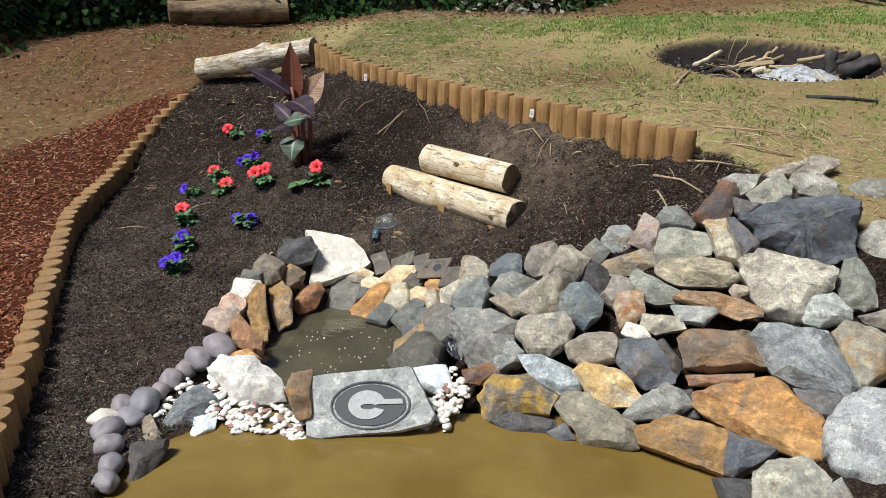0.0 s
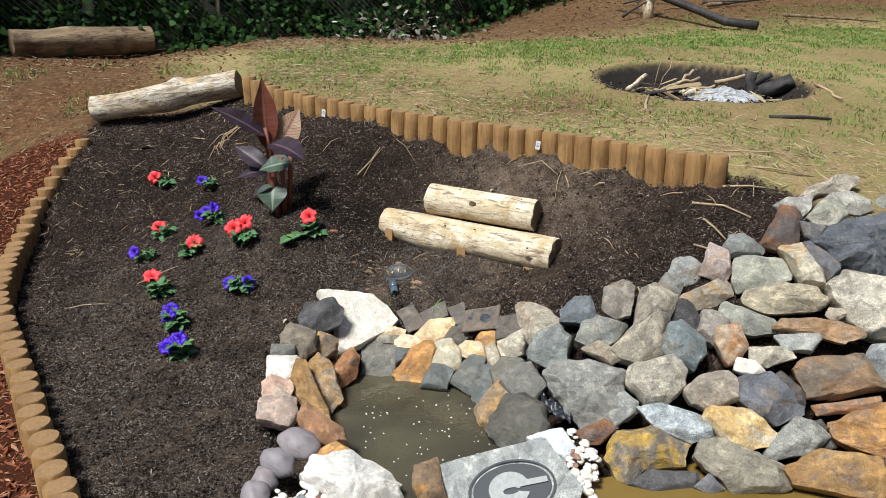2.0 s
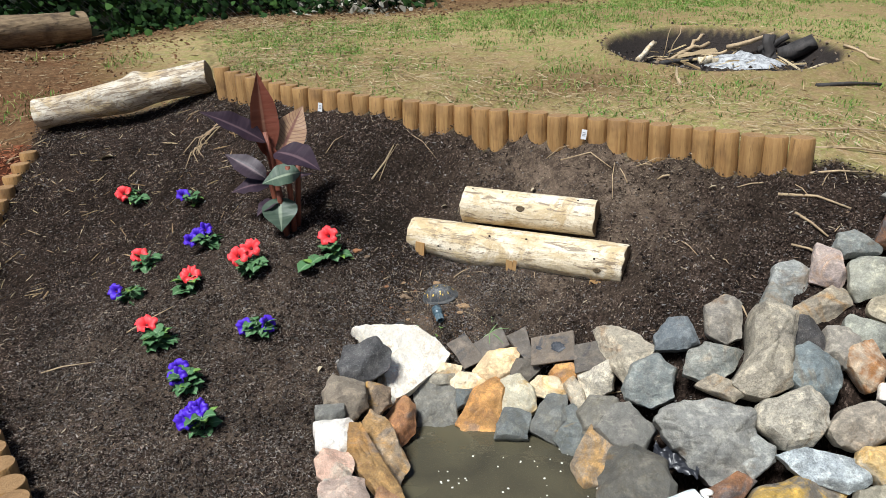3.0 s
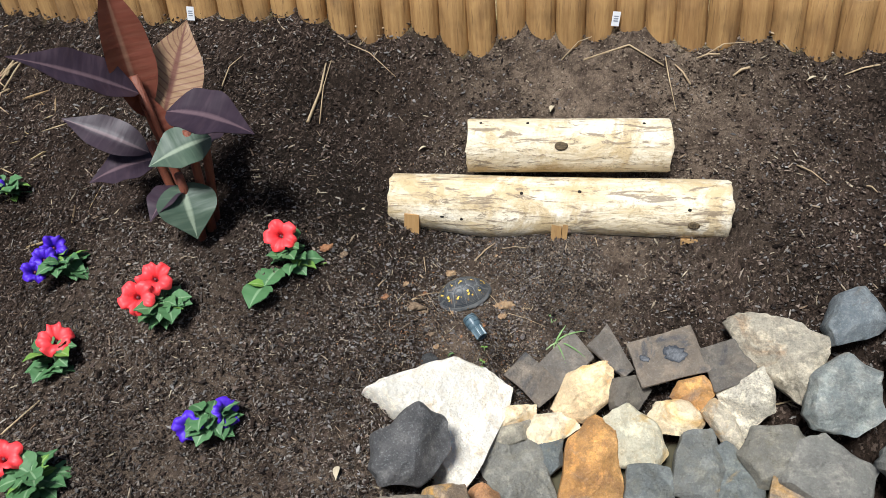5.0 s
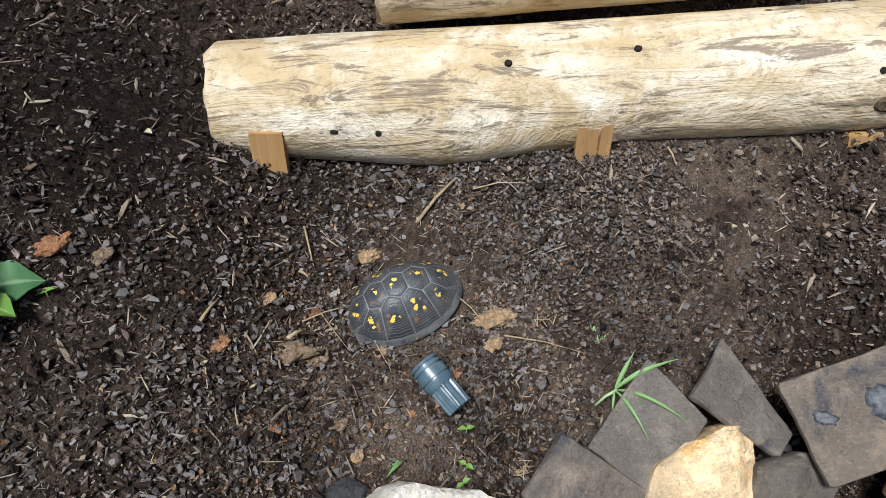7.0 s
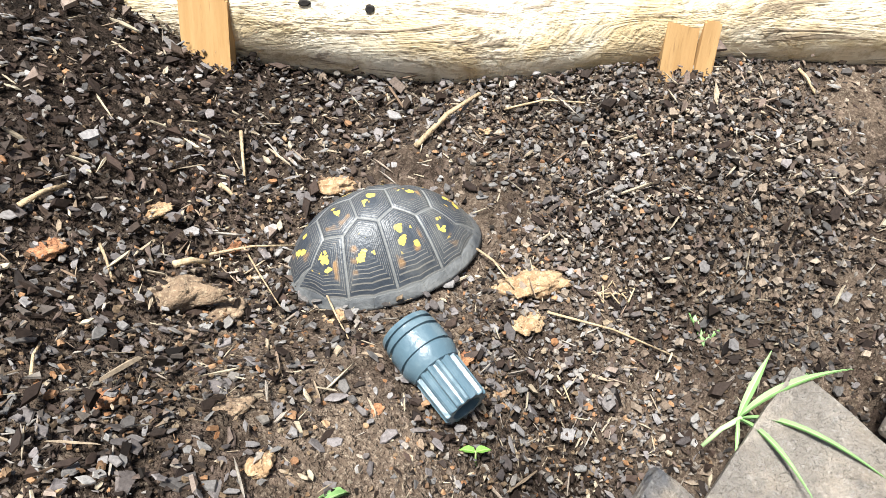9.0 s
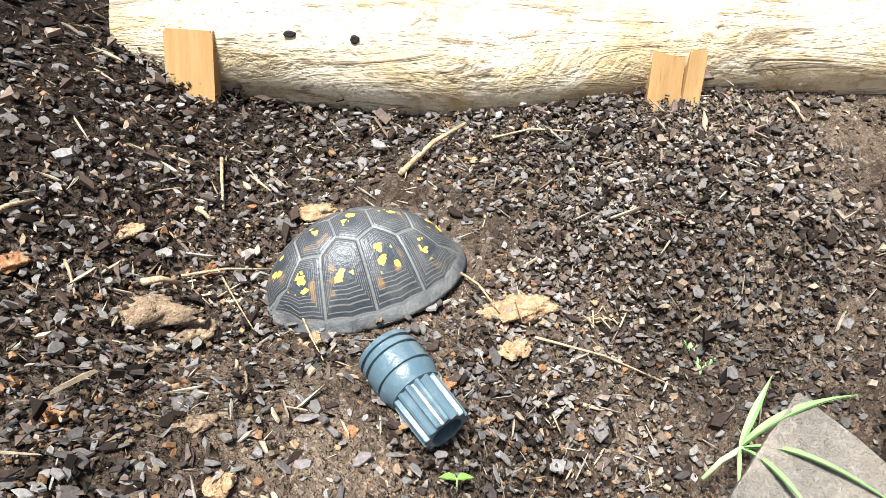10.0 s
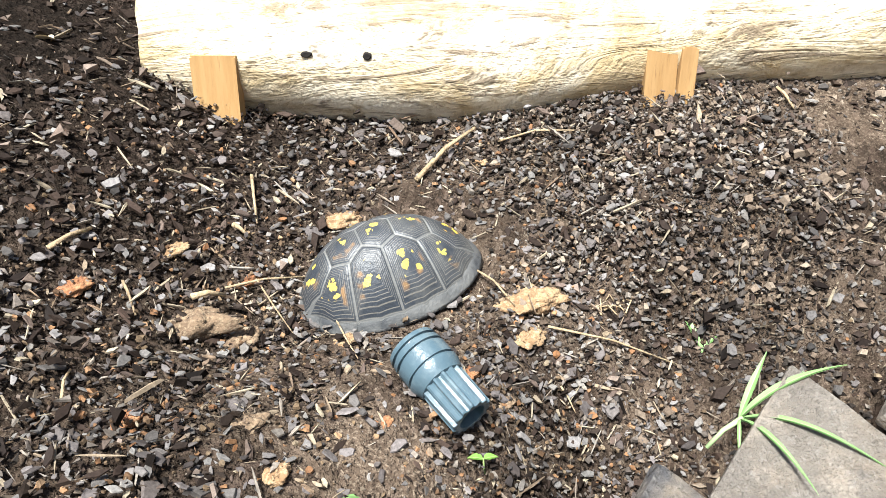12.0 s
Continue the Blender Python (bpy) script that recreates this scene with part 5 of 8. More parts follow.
KNOT = wood_material("knot_wood", (0.06, 0.042, 0.022), (0.2, 0.14, 0.07), (0.03, 0.022, 0.014), (2.6, 1.5, 1.2))
# bore holes have no cavity, only a flat raised disc of painted shade
knot_me, hole_me = disc_mesh("knot", KNOT, 0.5, 0.12), disc_mesh("bore_hole", HOLE_SHADE, 0.5, 0.06)
front_log, front_m = log("log", "peeled pale log with bore holes held by wooden stakes", (-0.338, 4.103, 0.232), (0.3395, 3.4195, 0.205), 0.08, 2, lump=0.035, taper=-0.08, bulge=((0.3, -120, 0.26, 0.15),))
rear_log, rear_m = log("log", "shorter peeled pale log with a knot behind another log", (-0.1245, 3.996, 0.376), (0.318, 3.621, 0.35), 0.079, 5, lump=0.05, taper=0.04)
on_log(front_log, front_m, 0.0845, (0.217, 3.437, 0.205), "knot", knot_me, (0.011, 0.0165, 0.03))
on_log(rear_log, rear_m, 0.0765, (0.051, 3.787, 0.382), "knot", knot_me, (0.0125, 0.019, 0.03))
for p, r in (((-0.097, 3.789, 0.28), 0.082), ((0.022, 3.679, 0.281), 0.083), ((0.214, 3.453, 0.242), 0.0848)):
    on_log(front_log, front_m, r, p, "bore_hole", hole_me, (0.0042, 0.005, 0.03))
on_log(front_log, front_m, 0.083, (0.184, 3.592, 0.292), "bore_hole", hole_me, (0.003, 0.006, 0.012))
on_log(front_log, front_m, 0.088, (-0.237, 3.892, 0.218), "bore_hole", hole_me, (0.0036, 0.004, 0.012))
on_log(front_log, front_m, 0.085, (-0.28, 3.93, 0.223), "bore_hole", hole_me, (0.0028, 0.0055, 0.012))
for p, r in (((0.0, 3.87, 0.43), 0.0775), ((0.25, 3.66, 0.41), 0.0758), ((-0.1, 3.96, 0.42), 0.0782)):
    on_log(rear_log, rear_m, r, p, "bore_hole", hole_me, (0.003, 0.0042, 0.03))
log("log", "weathered peeled log lying across the head of the bed", (-2.06, 6.02, 0.655), (-1.07, 5.735, 0.83), 0.09, 8, (WEATHERED, PEELED_END), lump=0.2, bulge=((0.62, 90, 0.3, 0.05), (0.55, -90, 0.2, 0.12)))
log("log", "old brown bark-covered log lying by the fence", (-3.15, 8.3, 1.02), (-1.98, 8.86, 1.03), 0.135, 12, (BARKED, PEELED_END), lump=0.14, bulge=((0.5, 90, 0.1, 0.1), (0.1, 200, -0.2, 0.12)))


def stake(at, yaw, tilt, lean, w, d, h, label):
    bm = bmesh.new()
    bmesh.ops.create_cube(bm, size=1, matrix=pose(0, 0, 0) @ Matrix.Diagonal((w, d, h, 1)))
    bmesh.ops.bevel(bm, geom=bm.edges[:], offset=0.002, segments=2)
    for v in bm.verts:
        v.co += Vector((noise.noise(v.co * 30), noise.noise(v.co * 30 + Vector((5, 0, 0))), 0)) * 0.001
    me = bpy.data.meshes.new("wooden_stake")
    bm.to_mesh(me)
    me.materials.append(STAKE)
    ob = new("wooden_stake", me)
    ob.matrix_basis = pose(*at, tilt, lean, yaw)
    return tagged(ob, label, "stake", "stakes at the front log")


stake((-0.346, 3.996, 0.186), -46, -2, 5, 0.044, 0.016, 0.086, "short orange sawn stake holding a log")
stake((-0.046, 3.702, 0.172), -43, -2, 4, 0.029, 0.018, 0.068, "short orange sawn stake holding a log")
stake((-0.0305, 3.6845, 0.17), -38, -2, 6, 0.016, 0.018, 0.06, "thin splintered stake beside a log")
stake((0.211, 3.441, 0.108), -44, -6, 0, 0.045, 0.016, 0.09, "short orange sawn stake nearly buried in soil")


# ---- turtle shell ----
def shell_thing():
    a, b, h = 0.075, 0.053, 0.055
    n = Nodes("shell_horn", 0.46)
    ring, k = n.attr("ring"), n.attr("mark")
    base = n.mix(n.noise(60, 4), (0.016, 0.02, 0.027), (0.048, 0.055, 0.066))
    lines = n.math("MULTIPLY", n.ramp(n.math("SINE", n.math("MULTIPLY", ring, 74.0)), (0.62, 0.0), (0.97, 0.75)), n.ramp(ring, (0.3, 0.0), (0.5, 1.0)))
    base = n.mix(lines, base, (0.19, 0.175, 0.15))
    dusty = n.ramp(n.noise(22, 4, 0.65), (0.5, 0.0), (0.68, 0.32))
    base = n.mix(dusty, base, (0.2, 0.195, 0.175))
    base = n.mix(n.ramp(ring, (0.93, 0.0), (0.99, 0.85)), base, (0.2, 0.2, 0.19))
    stain = n.math("MULTIPLY", n.ramp(n.noise(55, 2), (0.58, 0.0), (0.66, 0.45)), n.ramp(ring, (0.2, 0.0), (0.35, 1.0), (0.6, 1.0), (0.75, 0.0)))
    base = n.mix(n.math("MULTIPLY", stain, n.ramp(k, (0.02, 0.0), (0.1, 1.0))), base, (0.42, 0.22, 0.06))
    warp = n.t.nodes.new("ShaderNodeVectorMath")
    warp.operation = "ADD"
    wobble = n.t.nodes.new("ShaderNodeTexNoise")
    wobble.inputs["Scale"].default_value = 170
    scaled = n.t.nodes.new("ShaderNodeVectorMath")
    scaled.operation = "SCALE"
    scaled.inputs["Scale"].default_value = 0.009
    n.link(n.co, wobble.inputs["Vector"])
    n.link(wobble.outputs["Color"], scaled.inputs[0])
    n.link(n.co, warp.inputs[0])
    n.link(scaled.outputs[0], warp.inputs[1])
    cells = n.voronoi(125, warp.outputs[0])
    yellow = n.mix(n.noise(40, 2), (0.66, 0.42, 0.02), (0.8, 0.62, 0.14))
    spots = n.math("MULTIPLY", n.ramp(cells, (0.36, 1.0), (0.42, 0.0)), n.ramp(k, (0.45, 0.0), (0.55, 1.0)))
    n.color(n.mix(spots, base, yellow))
    rim = Nodes("shell_rim", 0.5)
    rim.color(rim.mix(rim.ramp(rim.noise(50, 4), (0.35, 0.0), (0.65, 1.0)), (0.05, 0.053, 0.057), (0.15, 0.15, 0.145)))
    rim.bump((rim.noise(300, 3), 0.0008))
    n.bump((n.noise(350, 3), 0.0006))
    x, y = -0.342, 3.762
    up = (up_at(x, y, 0.06) + Vector((0, 0, 0.6))).normalized()
    fwd = Vector((0.95, -0.31, 0))
    fwd = (fwd - up * fwd.dot(up)).normalized()
    side = up.cross(fwd)
    m = Matrix(((fwd.x, side.x, up.x, x), (fwd.y, side.y, up.y, y), (fwd.z, side.z, up.z, gz(x, y) + 0.004), (0, 0, 0, 1)))
    m = m @ pose(0, 0, 0.004, 0, -5, -5)
    root = thing("turtle_shell", "empty dark box-turtle shell with yellow markings on bark mulch", "shell", m)

    def dome(u, v, lift=0.0):
        r = min(1.0, math.hypot(u, v))
        z = h * max(0.0, 1 - r ** 2.2) ** 0.72
        if r > 0.9:
            z = max(z, 0.0) * 0.9
        out = 1 + 0.045 * max(0, (r - 0.82) / 0.18) ** 2
        return Vector((u * a * out * (1 + 0.03 * u), v * b * out, z)) * (1 + lift)

    verts, faces, q = [tuple(dome(0, 0, -0.02))], [], 48
    for i in range(1, 17):
        for j in range(q):
            t = 2 * math.pi * j / q
            verts.append(tuple(dome(i / 16 * math.cos(t), i / 16 * math.sin(t), -0.012)))
    for j in range(q):
        faces.append((0, 1 + j, 1 + (j + 1) % q))
    for i in range(15):
        for j in range(q):
            p, s = 1 + i * q, 1 + (i + 1) * q
            faces.append((p + j, s + j, s + (j + 1) % q, p + (j + 1) % q))
    low = len(verts)
    for j in range(q):
        t = 2 * math.pi * j / q
        verts.append((0.93 * a * math.cos(t), 0.93 * b * math.sin(t), -0.012))
    for j in range(q):
        p = 1 + 15 * q
        faces.append((p + j, low + j, low + (j + 1) % q, p + (j + 1) % q))
    part("carapace", mesh_of("carapace", verts, faces, rim.mat), root)

    def scute(name, poly, mat, mark, rings=11, puff=0.012):
        pts = [Vector(p) for p in poly]
        loop = []
        for p, s in zip(pts, pts[1:] + pts[:1]):
            for f in range(5):
                loop.append(p + (s - p) * (f / 5))
        c = sum(loop, Vector((0, 0))) / len(loop)
        c = Vector((c.x, c.y * 0.93))
        verts, fs, rg, mk = [tuple(dome(c.x, c.y, puff))], [], [0.0], [mark]
        for i in range(1, rings + 1):
            f = i / rings
            for p in loop:
                s = c + (p - c) * f * 0.996
                wave = (0.006 if i % 2 else -0.002) if 3 < i < rings else 0.0
                lift = puff * (1 - f ** 3) + wave - (0.012 if i == rings else 0.0)
                verts.append(tuple(dome(s.x, s.y, lift)))
                rg.append(f)
                mk.append(mark * max(0.0, 1 - f * 1.15))
        m = len(loop)
        for j in range(m):
            fs.append((0, 1 + j, 1 + (j + 1) % m))
        for i in range(rings - 1):
            for j in range(m):
                p, s = 1 + i * m, 1 + (i + 1) * m
                fs.append((p + j, s + j, s + (j + 1) % m, p + (j + 1) % m))
        me = mesh_of(name, verts, fs, mat)
        for key, val in (("ring", rg), ("mark", mk)):
            at = me.attributes.new(key, "FLOAT", "POINT")
            at.data.foreach_set("value", val)
        part(name, me, root)

    us = (-0.95, -0.55, -0.18, 0.18, 0.55, 0.95)
    mid = [(p + s) / 2 for p, s in zip(us, us[1:])]
    for k in range(5):
        p, s, c = us[k], us[k + 1], mid[k]
        scute("vertebral_scute", [(p, -0.22), (c, -0.36), (s, -0.22), (s, 0.22), (c, 0.36), (p, 0.22)], n.mat, 1.0)
    arc = (-0.91, -0.47, 0.0, 0.47, 0.91)
    for side_sign in (1, -1):
        for k in range(4):
            o1, o2 = arc[k], arc[k + 1]
            om = (o1 + o2) / 2
            poly = [(mid[k], 0.36), (us[k + 1], 0.22), (mid[k + 1], 0.36), (o2, math.sqrt(max(0.02, 0.965 ** 2 - o2 ** 2))), (om, math.sqrt(0.965 ** 2 - om ** 2)), (o1, math.sqrt(max(0.02, 0.965 ** 2 - o1 ** 2)))]
            poly = [(u, v * side_sign) for u, v in poly]
            if side_sign > 0:
                poly.reverse()
            scute("costal_scute", poly, n.mat, 0.95, 13)
    for k in range(24):
        vs, fs = [], []
        for i in range(6):
            f = i / 5
            for j in range(7):
                ang = radians(k * 15 + 0.06 + 14.88 * j / 6)
                p = dome(0.955, 0.0, 0.01)
                r = 0.955 + 0.1 * f
                puffed = 0.0015 * (1 - (2 * f - 1) ** 2) * (1 if 0 < j < 6 else 0.2)
                vs.append((r * a * math.cos(ang) * (1 + 0.03 * math.cos(ang)), r * b * math.sin(ang), (p.z + 0.0006) * (1 - f) ** 1.15 + puffed))
        n0 = len(vs)
        for j in range(7):
            vs.append((vs[n0 - 7 + j][0] * 0.95, vs[n0 - 7 + j][1] * 0.95, vs[n0 - 7 + j][2] - 0.0016))
        for i in range(6):
            for j in range(6):
                p = i * 7 + j
                fs.append((p, p + 7, p + 8, p + 1))
        part("marginal_scute", mesh_of("marginal_scute", vs, fs, rim.mat), root)


shell_thing()


# ---- plastic hose fitting used as a head ----
def fitting():
    n = Nodes("dark_plastic", 0.3)
    n.color(n.mix(n.ramp(n.noise(70, 4), (0.5, 0.0), (0.75, 0.5)), (0.07, 0.11, 0.135), (0.18, 0.23, 0.25)))
    n.bump((n.noise(400, 2), 0.0003))
    m, length = frame_of((-0.388, 3.679, 0.051), (-0.391, 3.621, 0.024))
    root = thing("hose_fitting", "dark blue-grey plastic fitting with ribs and a fluted collar", "plastic fitting", m)
    prof = [(0.0, 0.0165), (0.0008, 0.0186), (0.0045, 0.0194), (0.0048, 0.0172), (0.0068, 0.0172), (0.0071, 0.0196), (0.0108, 0.0199), (0.0111, 0.0177), (0.0131, 0.0177), (0.0134, 0.0201), (0.0245, 0.0199), (0.0248, 0.018), (0.0266, 0.018), (0.0269, 0.0202), (0.031, 0.0196), (0.0335, 0.0185), (0.037, 0.0172), (0.0375, 0.015)]
    q, verts, faces = 40, [], []
    for z, r in prof:
        verts += [(r * math.cos(2 * math.pi * j / q), r * math.sin(2 * math.pi * j / q), z) for j in range(q)]
    for i in range(len(prof) - 1):
        for j in range(q):
            faces.append((i * q + j, i * q + (j + 1) % q, (i + 1) * q + (j + 1) % q, (i + 1) * q + j))
    verts.append((0, 0, 0.002))
    faces += [(len(verts) - 1, (j + 1) % q, j) for j in range(q)]
    part("body", mesh_of("body", verts, faces, n.mat, True, 35), root)
    q, verts, faces = 56, [], []
    for z, r, flute in ((0.034, 0.0150, 1.0), (0.036, 0.0152, 1.0), (length + 0.004, 0.0146, 1.0), (length + 0.005, 0.014, 0.8), (length + 0.005, 0.0105, 0.0), (length - 0.012, 0.0100, 0.0)):
        for j in range(q):
            t = 2 * math.pi * j / q
            rr = r + flute * (0.0014 if j % 4 in (0, 1) else -0.0009)
            verts.append((rr * math.cos(t), rr * math.sin(t), z))
    for i in range(5):
        for j in range(q):
            faces.append((i * q + j, i * q + (j + 1) % q, (i + 1) * q + (j + 1) % q, (i + 1) * q + j))
    verts.append((0, 0, length - 0.012))
    faces += [(len(verts) - 1, 5 * q + j, 5 * q + (j + 1) % q) for j in range(q)]
    part("fluted_collar", mesh_of("fluted_collar", verts, faces, n.mat, True, 30), root)


fitting()


# ---- leaves and plants ----
def leaf_mesh(name, length, width, mat, bend=0.3, fold=0.25, tip=1.6, k=10, ripple=0.0, seed=0, roll=0.0, ribs=0):
    """A leaf along +y with a midrib groove, thickness given by a doubled skin."""
    verts, cols, w = [], [], 7
    for side in (1, -1):
        for i in range(k + 1):
            t = i / k
            half = width * 0.5 * max(0.02, math.sin(math.pi * min(1, t ** 0.8)) ** 0.8 if t < 1 else 0.02)
            if t > 0.6:
                half *= 1 - ((t - 0.6) / 0.4) ** tip * 0.5
            for j in range(w):
                s = (j / (w - 1)) * 2 - 1
                z = -bend * length * t * t + fold * half * abs(s) + ripple * half * math.sin(t * 17 + seed + s * 2) * abs(s)
                z += roll * half * s * t
                if ribs:
                    z += 0.0022 * math.sin((t * ribs - abs(s) * 4))
                y = length * t * (1 - 0.15 * bend * t)
                verts.append((s * half, y, z + side * 0.0006))
                cols.append(abs(s))
    faces, n = [], (k + 1) * w
    for i in range(k):
        for j in range(w - 1):
            p = i * w + j
            faces.append((p, p + 1, p + w + 1, p + w))
            faces.append((n + p, n + p + w, n + p + w + 1, n + p + 1))
    me = mesh_of(name, verts, faces, mat)
    at = me.attributes.new("rib", "FLOAT", "POINT")
    at.data.foreach_set("value", cols)
    return me


def leaf_material(name, a, b, rib, rough=0.5, veins=26, stripe=0.0):
    n = Nodes(name, rough)
    n.p.inputs["Specular IOR Level"].default_value = 0.35
    col = n.mix(n.noise(25, 4), a, b)
    col = n.mix(n.ramp(n.noise(1.0, 3, 0.5, n.mapped((9, veins * 3, 9))), (0.5, 0.0), (0.7, 0.18)), col, rib)
    if stripe:
        sep = n.t.nodes.new("ShaderNodeSeparateXYZ")
        n.link(n.co, sep.inputs[0])
        wave = n.math("SINE", n.math("SUBTRACT", n.math("MULTIPLY", sep.outputs["Y"], 380.0), n.math("MULTIPLY", n.attr("rib"), 16.0)))
        col = n.mix(n.ramp(wave, (0.55, 0.0), (0.95, stripe)), col, rib)
    n.color(n.mix(n.ramp(n.attr("rib"), (0.05, 1.0), (0.14, 0.0)), col, rib))
    return n.bump((n.noise(1.0, 2, 0.5, n.mapped((6, veins * 2, 6))), 0.002)).mat


PURPLE = leaf_material("purple_canna_leaf", (0.018, 0.011, 0.018), (0.042, 0.025, 0.036), (0.11, 0.07, 0.08))
RED = leaf_material("red_canna_leaf", (0.13, 0.035, 0.022), (0.2, 0.06, 0.035), (0.28, 0.14, 0.09))
GREEN = leaf_material("green_canna_leaf", (0.035, 0.06, 0.04), (0.06, 0.09, 0.06), (0.2, 0.24, 0.17))
STRIPED = leaf_material("striped_canna_leaf", (0.26, 0.155, 0.085), (0.36, 0.235, 0.135), (0.16, 0.07, 0.05), 0.5, 40, 0.75)
HERB = leaf_material("petunia_leaf", (0.045, 0.115, 0.042), (0.09, 0.195, 0.075), (0.17, 0.27, 0.14), 0.6)
LIME = leaf_material("young_leaf", (0.1, 0.21, 0.03), (0.17, 0.3, 0.06), (0.25, 0.36, 0.12), 0.55)
GRASSY = leaf_material("grass_sprig_blade", (0.13, 0.25, 0.075), (0.22, 0.36, 0.13), (0.34, 0.46, 0.22), 0.5)
STALK = wood_material("canna_stalk", (0.14, 0.035, 0.02), (0.22, 0.07, 0.035), (0.09, 0.03, 0.02), (60, 60, 4), 0.55)


def tube(name, pts, r0, r1, mat, m=8, wob=0.0, seed=0):
    pts = [Vector(p) for p in pts]
    verts, faces, k = [], [], len(pts)
    for i, p in enumerate(pts):
        d = (pts[min(k - 1, i + 1)] - pts[max(0, i - 1)]).normalized()
        f = d.to_track_quat("Z", "Y")
        r = r0 + (r1 - r0) * i / (k - 1)
        for j in range(m):
            t = 2 * math.pi * j / m
            verts.append(p + f @ Vector((math.cos(t), math.sin(t), 0)) * r * (1 + wob * noise.noise((i * 0.7, j * 0.9, seed))))
    for i in range(k - 1):
        for j in range(m):
            faces.append((i * m + j, i * m + (j + 1) % m, (i + 1) * m + (j + 1) % m, (i + 1) * m + j))
    verts += [pts[0], pts[-1]]
    for j in range(m):
        faces.append((len(verts) - 2, (j + 1) % m, j))
        faces.append((len(verts) - 1, (k - 1) * m + j, (k - 1) * m + (j + 1) % m))
    return mesh_of(name, verts, faces, mat)


def aimed(at, yaw, pitch, roll=0):
    """A leaf's pose: +y goes towards yaw (degrees from +x), raised by pitch."""
    return pose(*at, 0, 0, yaw - 90) @ pose(0, 0, 0, pitch, 0, 0) @ pose(0, 0, 0, 0, roll, 0)


def canna():
    x, y = -0.872, 4.212
    z = gz(x, y)
    root = thing("canna_plant", "dark purple-leaved canna plant with reddish stalks in the bed", "plant", pose(x, y, z))
    for dx, dy, hh, lean in ((-0.01, 0.0, 0.44, (-0.045, 0.06)), (0.012, -0.01, 0.3, (0.0, -0.02)), (-0.03, 0.03, 0.26, (-0.03, 0.05)), (0.03, 0.015, 0.3, (0.03, -0.03)), (-0.02, -0.02, 0.2, (-0.02, -0.02))):
        part("stalk", tube("stalk", [(dx + lean[0] * t, dy + lean[1] * t, hh * t - 0.03 * (1 - t)) for t in (0, 0.25, 0.5, 0.75, 1)], 0.014, 0.011, STALK), root)
    for mat, at, yaw, pitch, roll, length, width, bend, fold, ripple, ribs in (
            (RED, (-0.055, 0.07, 0.33), 95, 84, 10, 0.36, 0.125, -0.03, 0.4, 0.05, 0),
            (PURPLE, (-0.06, 0.04, 0.4), 190, 38, -42, 0.3, 0.12, 0.14, 0.3, 0.08, 0),
            (STRIPED, (-0.015, 0.07, 0.31), 14, 58, 58, 0.27, 0.15, 0.12, 0.12, 0.05, 46),
            (PURPLE, (-0.035, -0.09, 0.38), -44, 0, 14, 0.21, 0.17, 0.34, 0.2, 0.06, 0),
            (PURPLE, (-0.065, 0.11, 0.22), 140, 30, -40, 0.25, 0.1, 0.14, 0.3, 0.06, 0),
            (GREEN, (0.06, -0.06, 0.275), 178, 0, -30, 0.17, 0.13, 0.25, 0.15, 0.05, 0),
            (GREEN, (-0.035, -0.02, 0.165), -102, -38, 0, 0.15, 0.15, 0.35, 0.18, 0.04, 0),
            (PURPLE, (-0.04, 0.1, 0.2), 165, 6, -20, 0.2, 0.14, 0.3, 0.15, 0.06, 0),
            (PURPLE, (0.03, 0.02, 0.22), 40, 25, 0, 0.15, 0.11, 0.5, 0.2, 0.06, 0),
            (PURPLE, (-0.03, 0.02, 0.14), 215, 10, 0, 0.14, 0.1, 0.4, 0.2, 0.06, 0),
            (RED, (-0.03, 0.03, 0.22), 120, 76, 0, 0.2, 0.07, 0.0, 0.6, 0.0, 0)):
        part("leaf", leaf_mesh("leaf", length, width, mat, bend, fold, 1.5, 18, ripple, yaw, 0, ribs), root, aimed(at, yaw, pitch, roll))


canna()


def petal_material(name, a, b, throat):
    n = Nodes(name, 0.55)
    d = n.attr("rib")
    col = n.mix(n.noise(70, 3), a, b)
    n.color(n.mix(n.ramp(d, (0.08, 1.0), (0.3, 0.0)), col, throat))
    return n.bump((n.noise(160, 2), 0.0006)).mat


PETAL_RED = petal_material("red_petal", (0.76, 0.03, 0.04), (0.9, 0.07, 0.075), (0.45, 0.012, 0.02))
PETAL_BLUE = petal_material("violet_petal", (0.04, 0.008, 0.36), (0.085, 0.018, 0.58), (0.03, 0.006, 0.15))


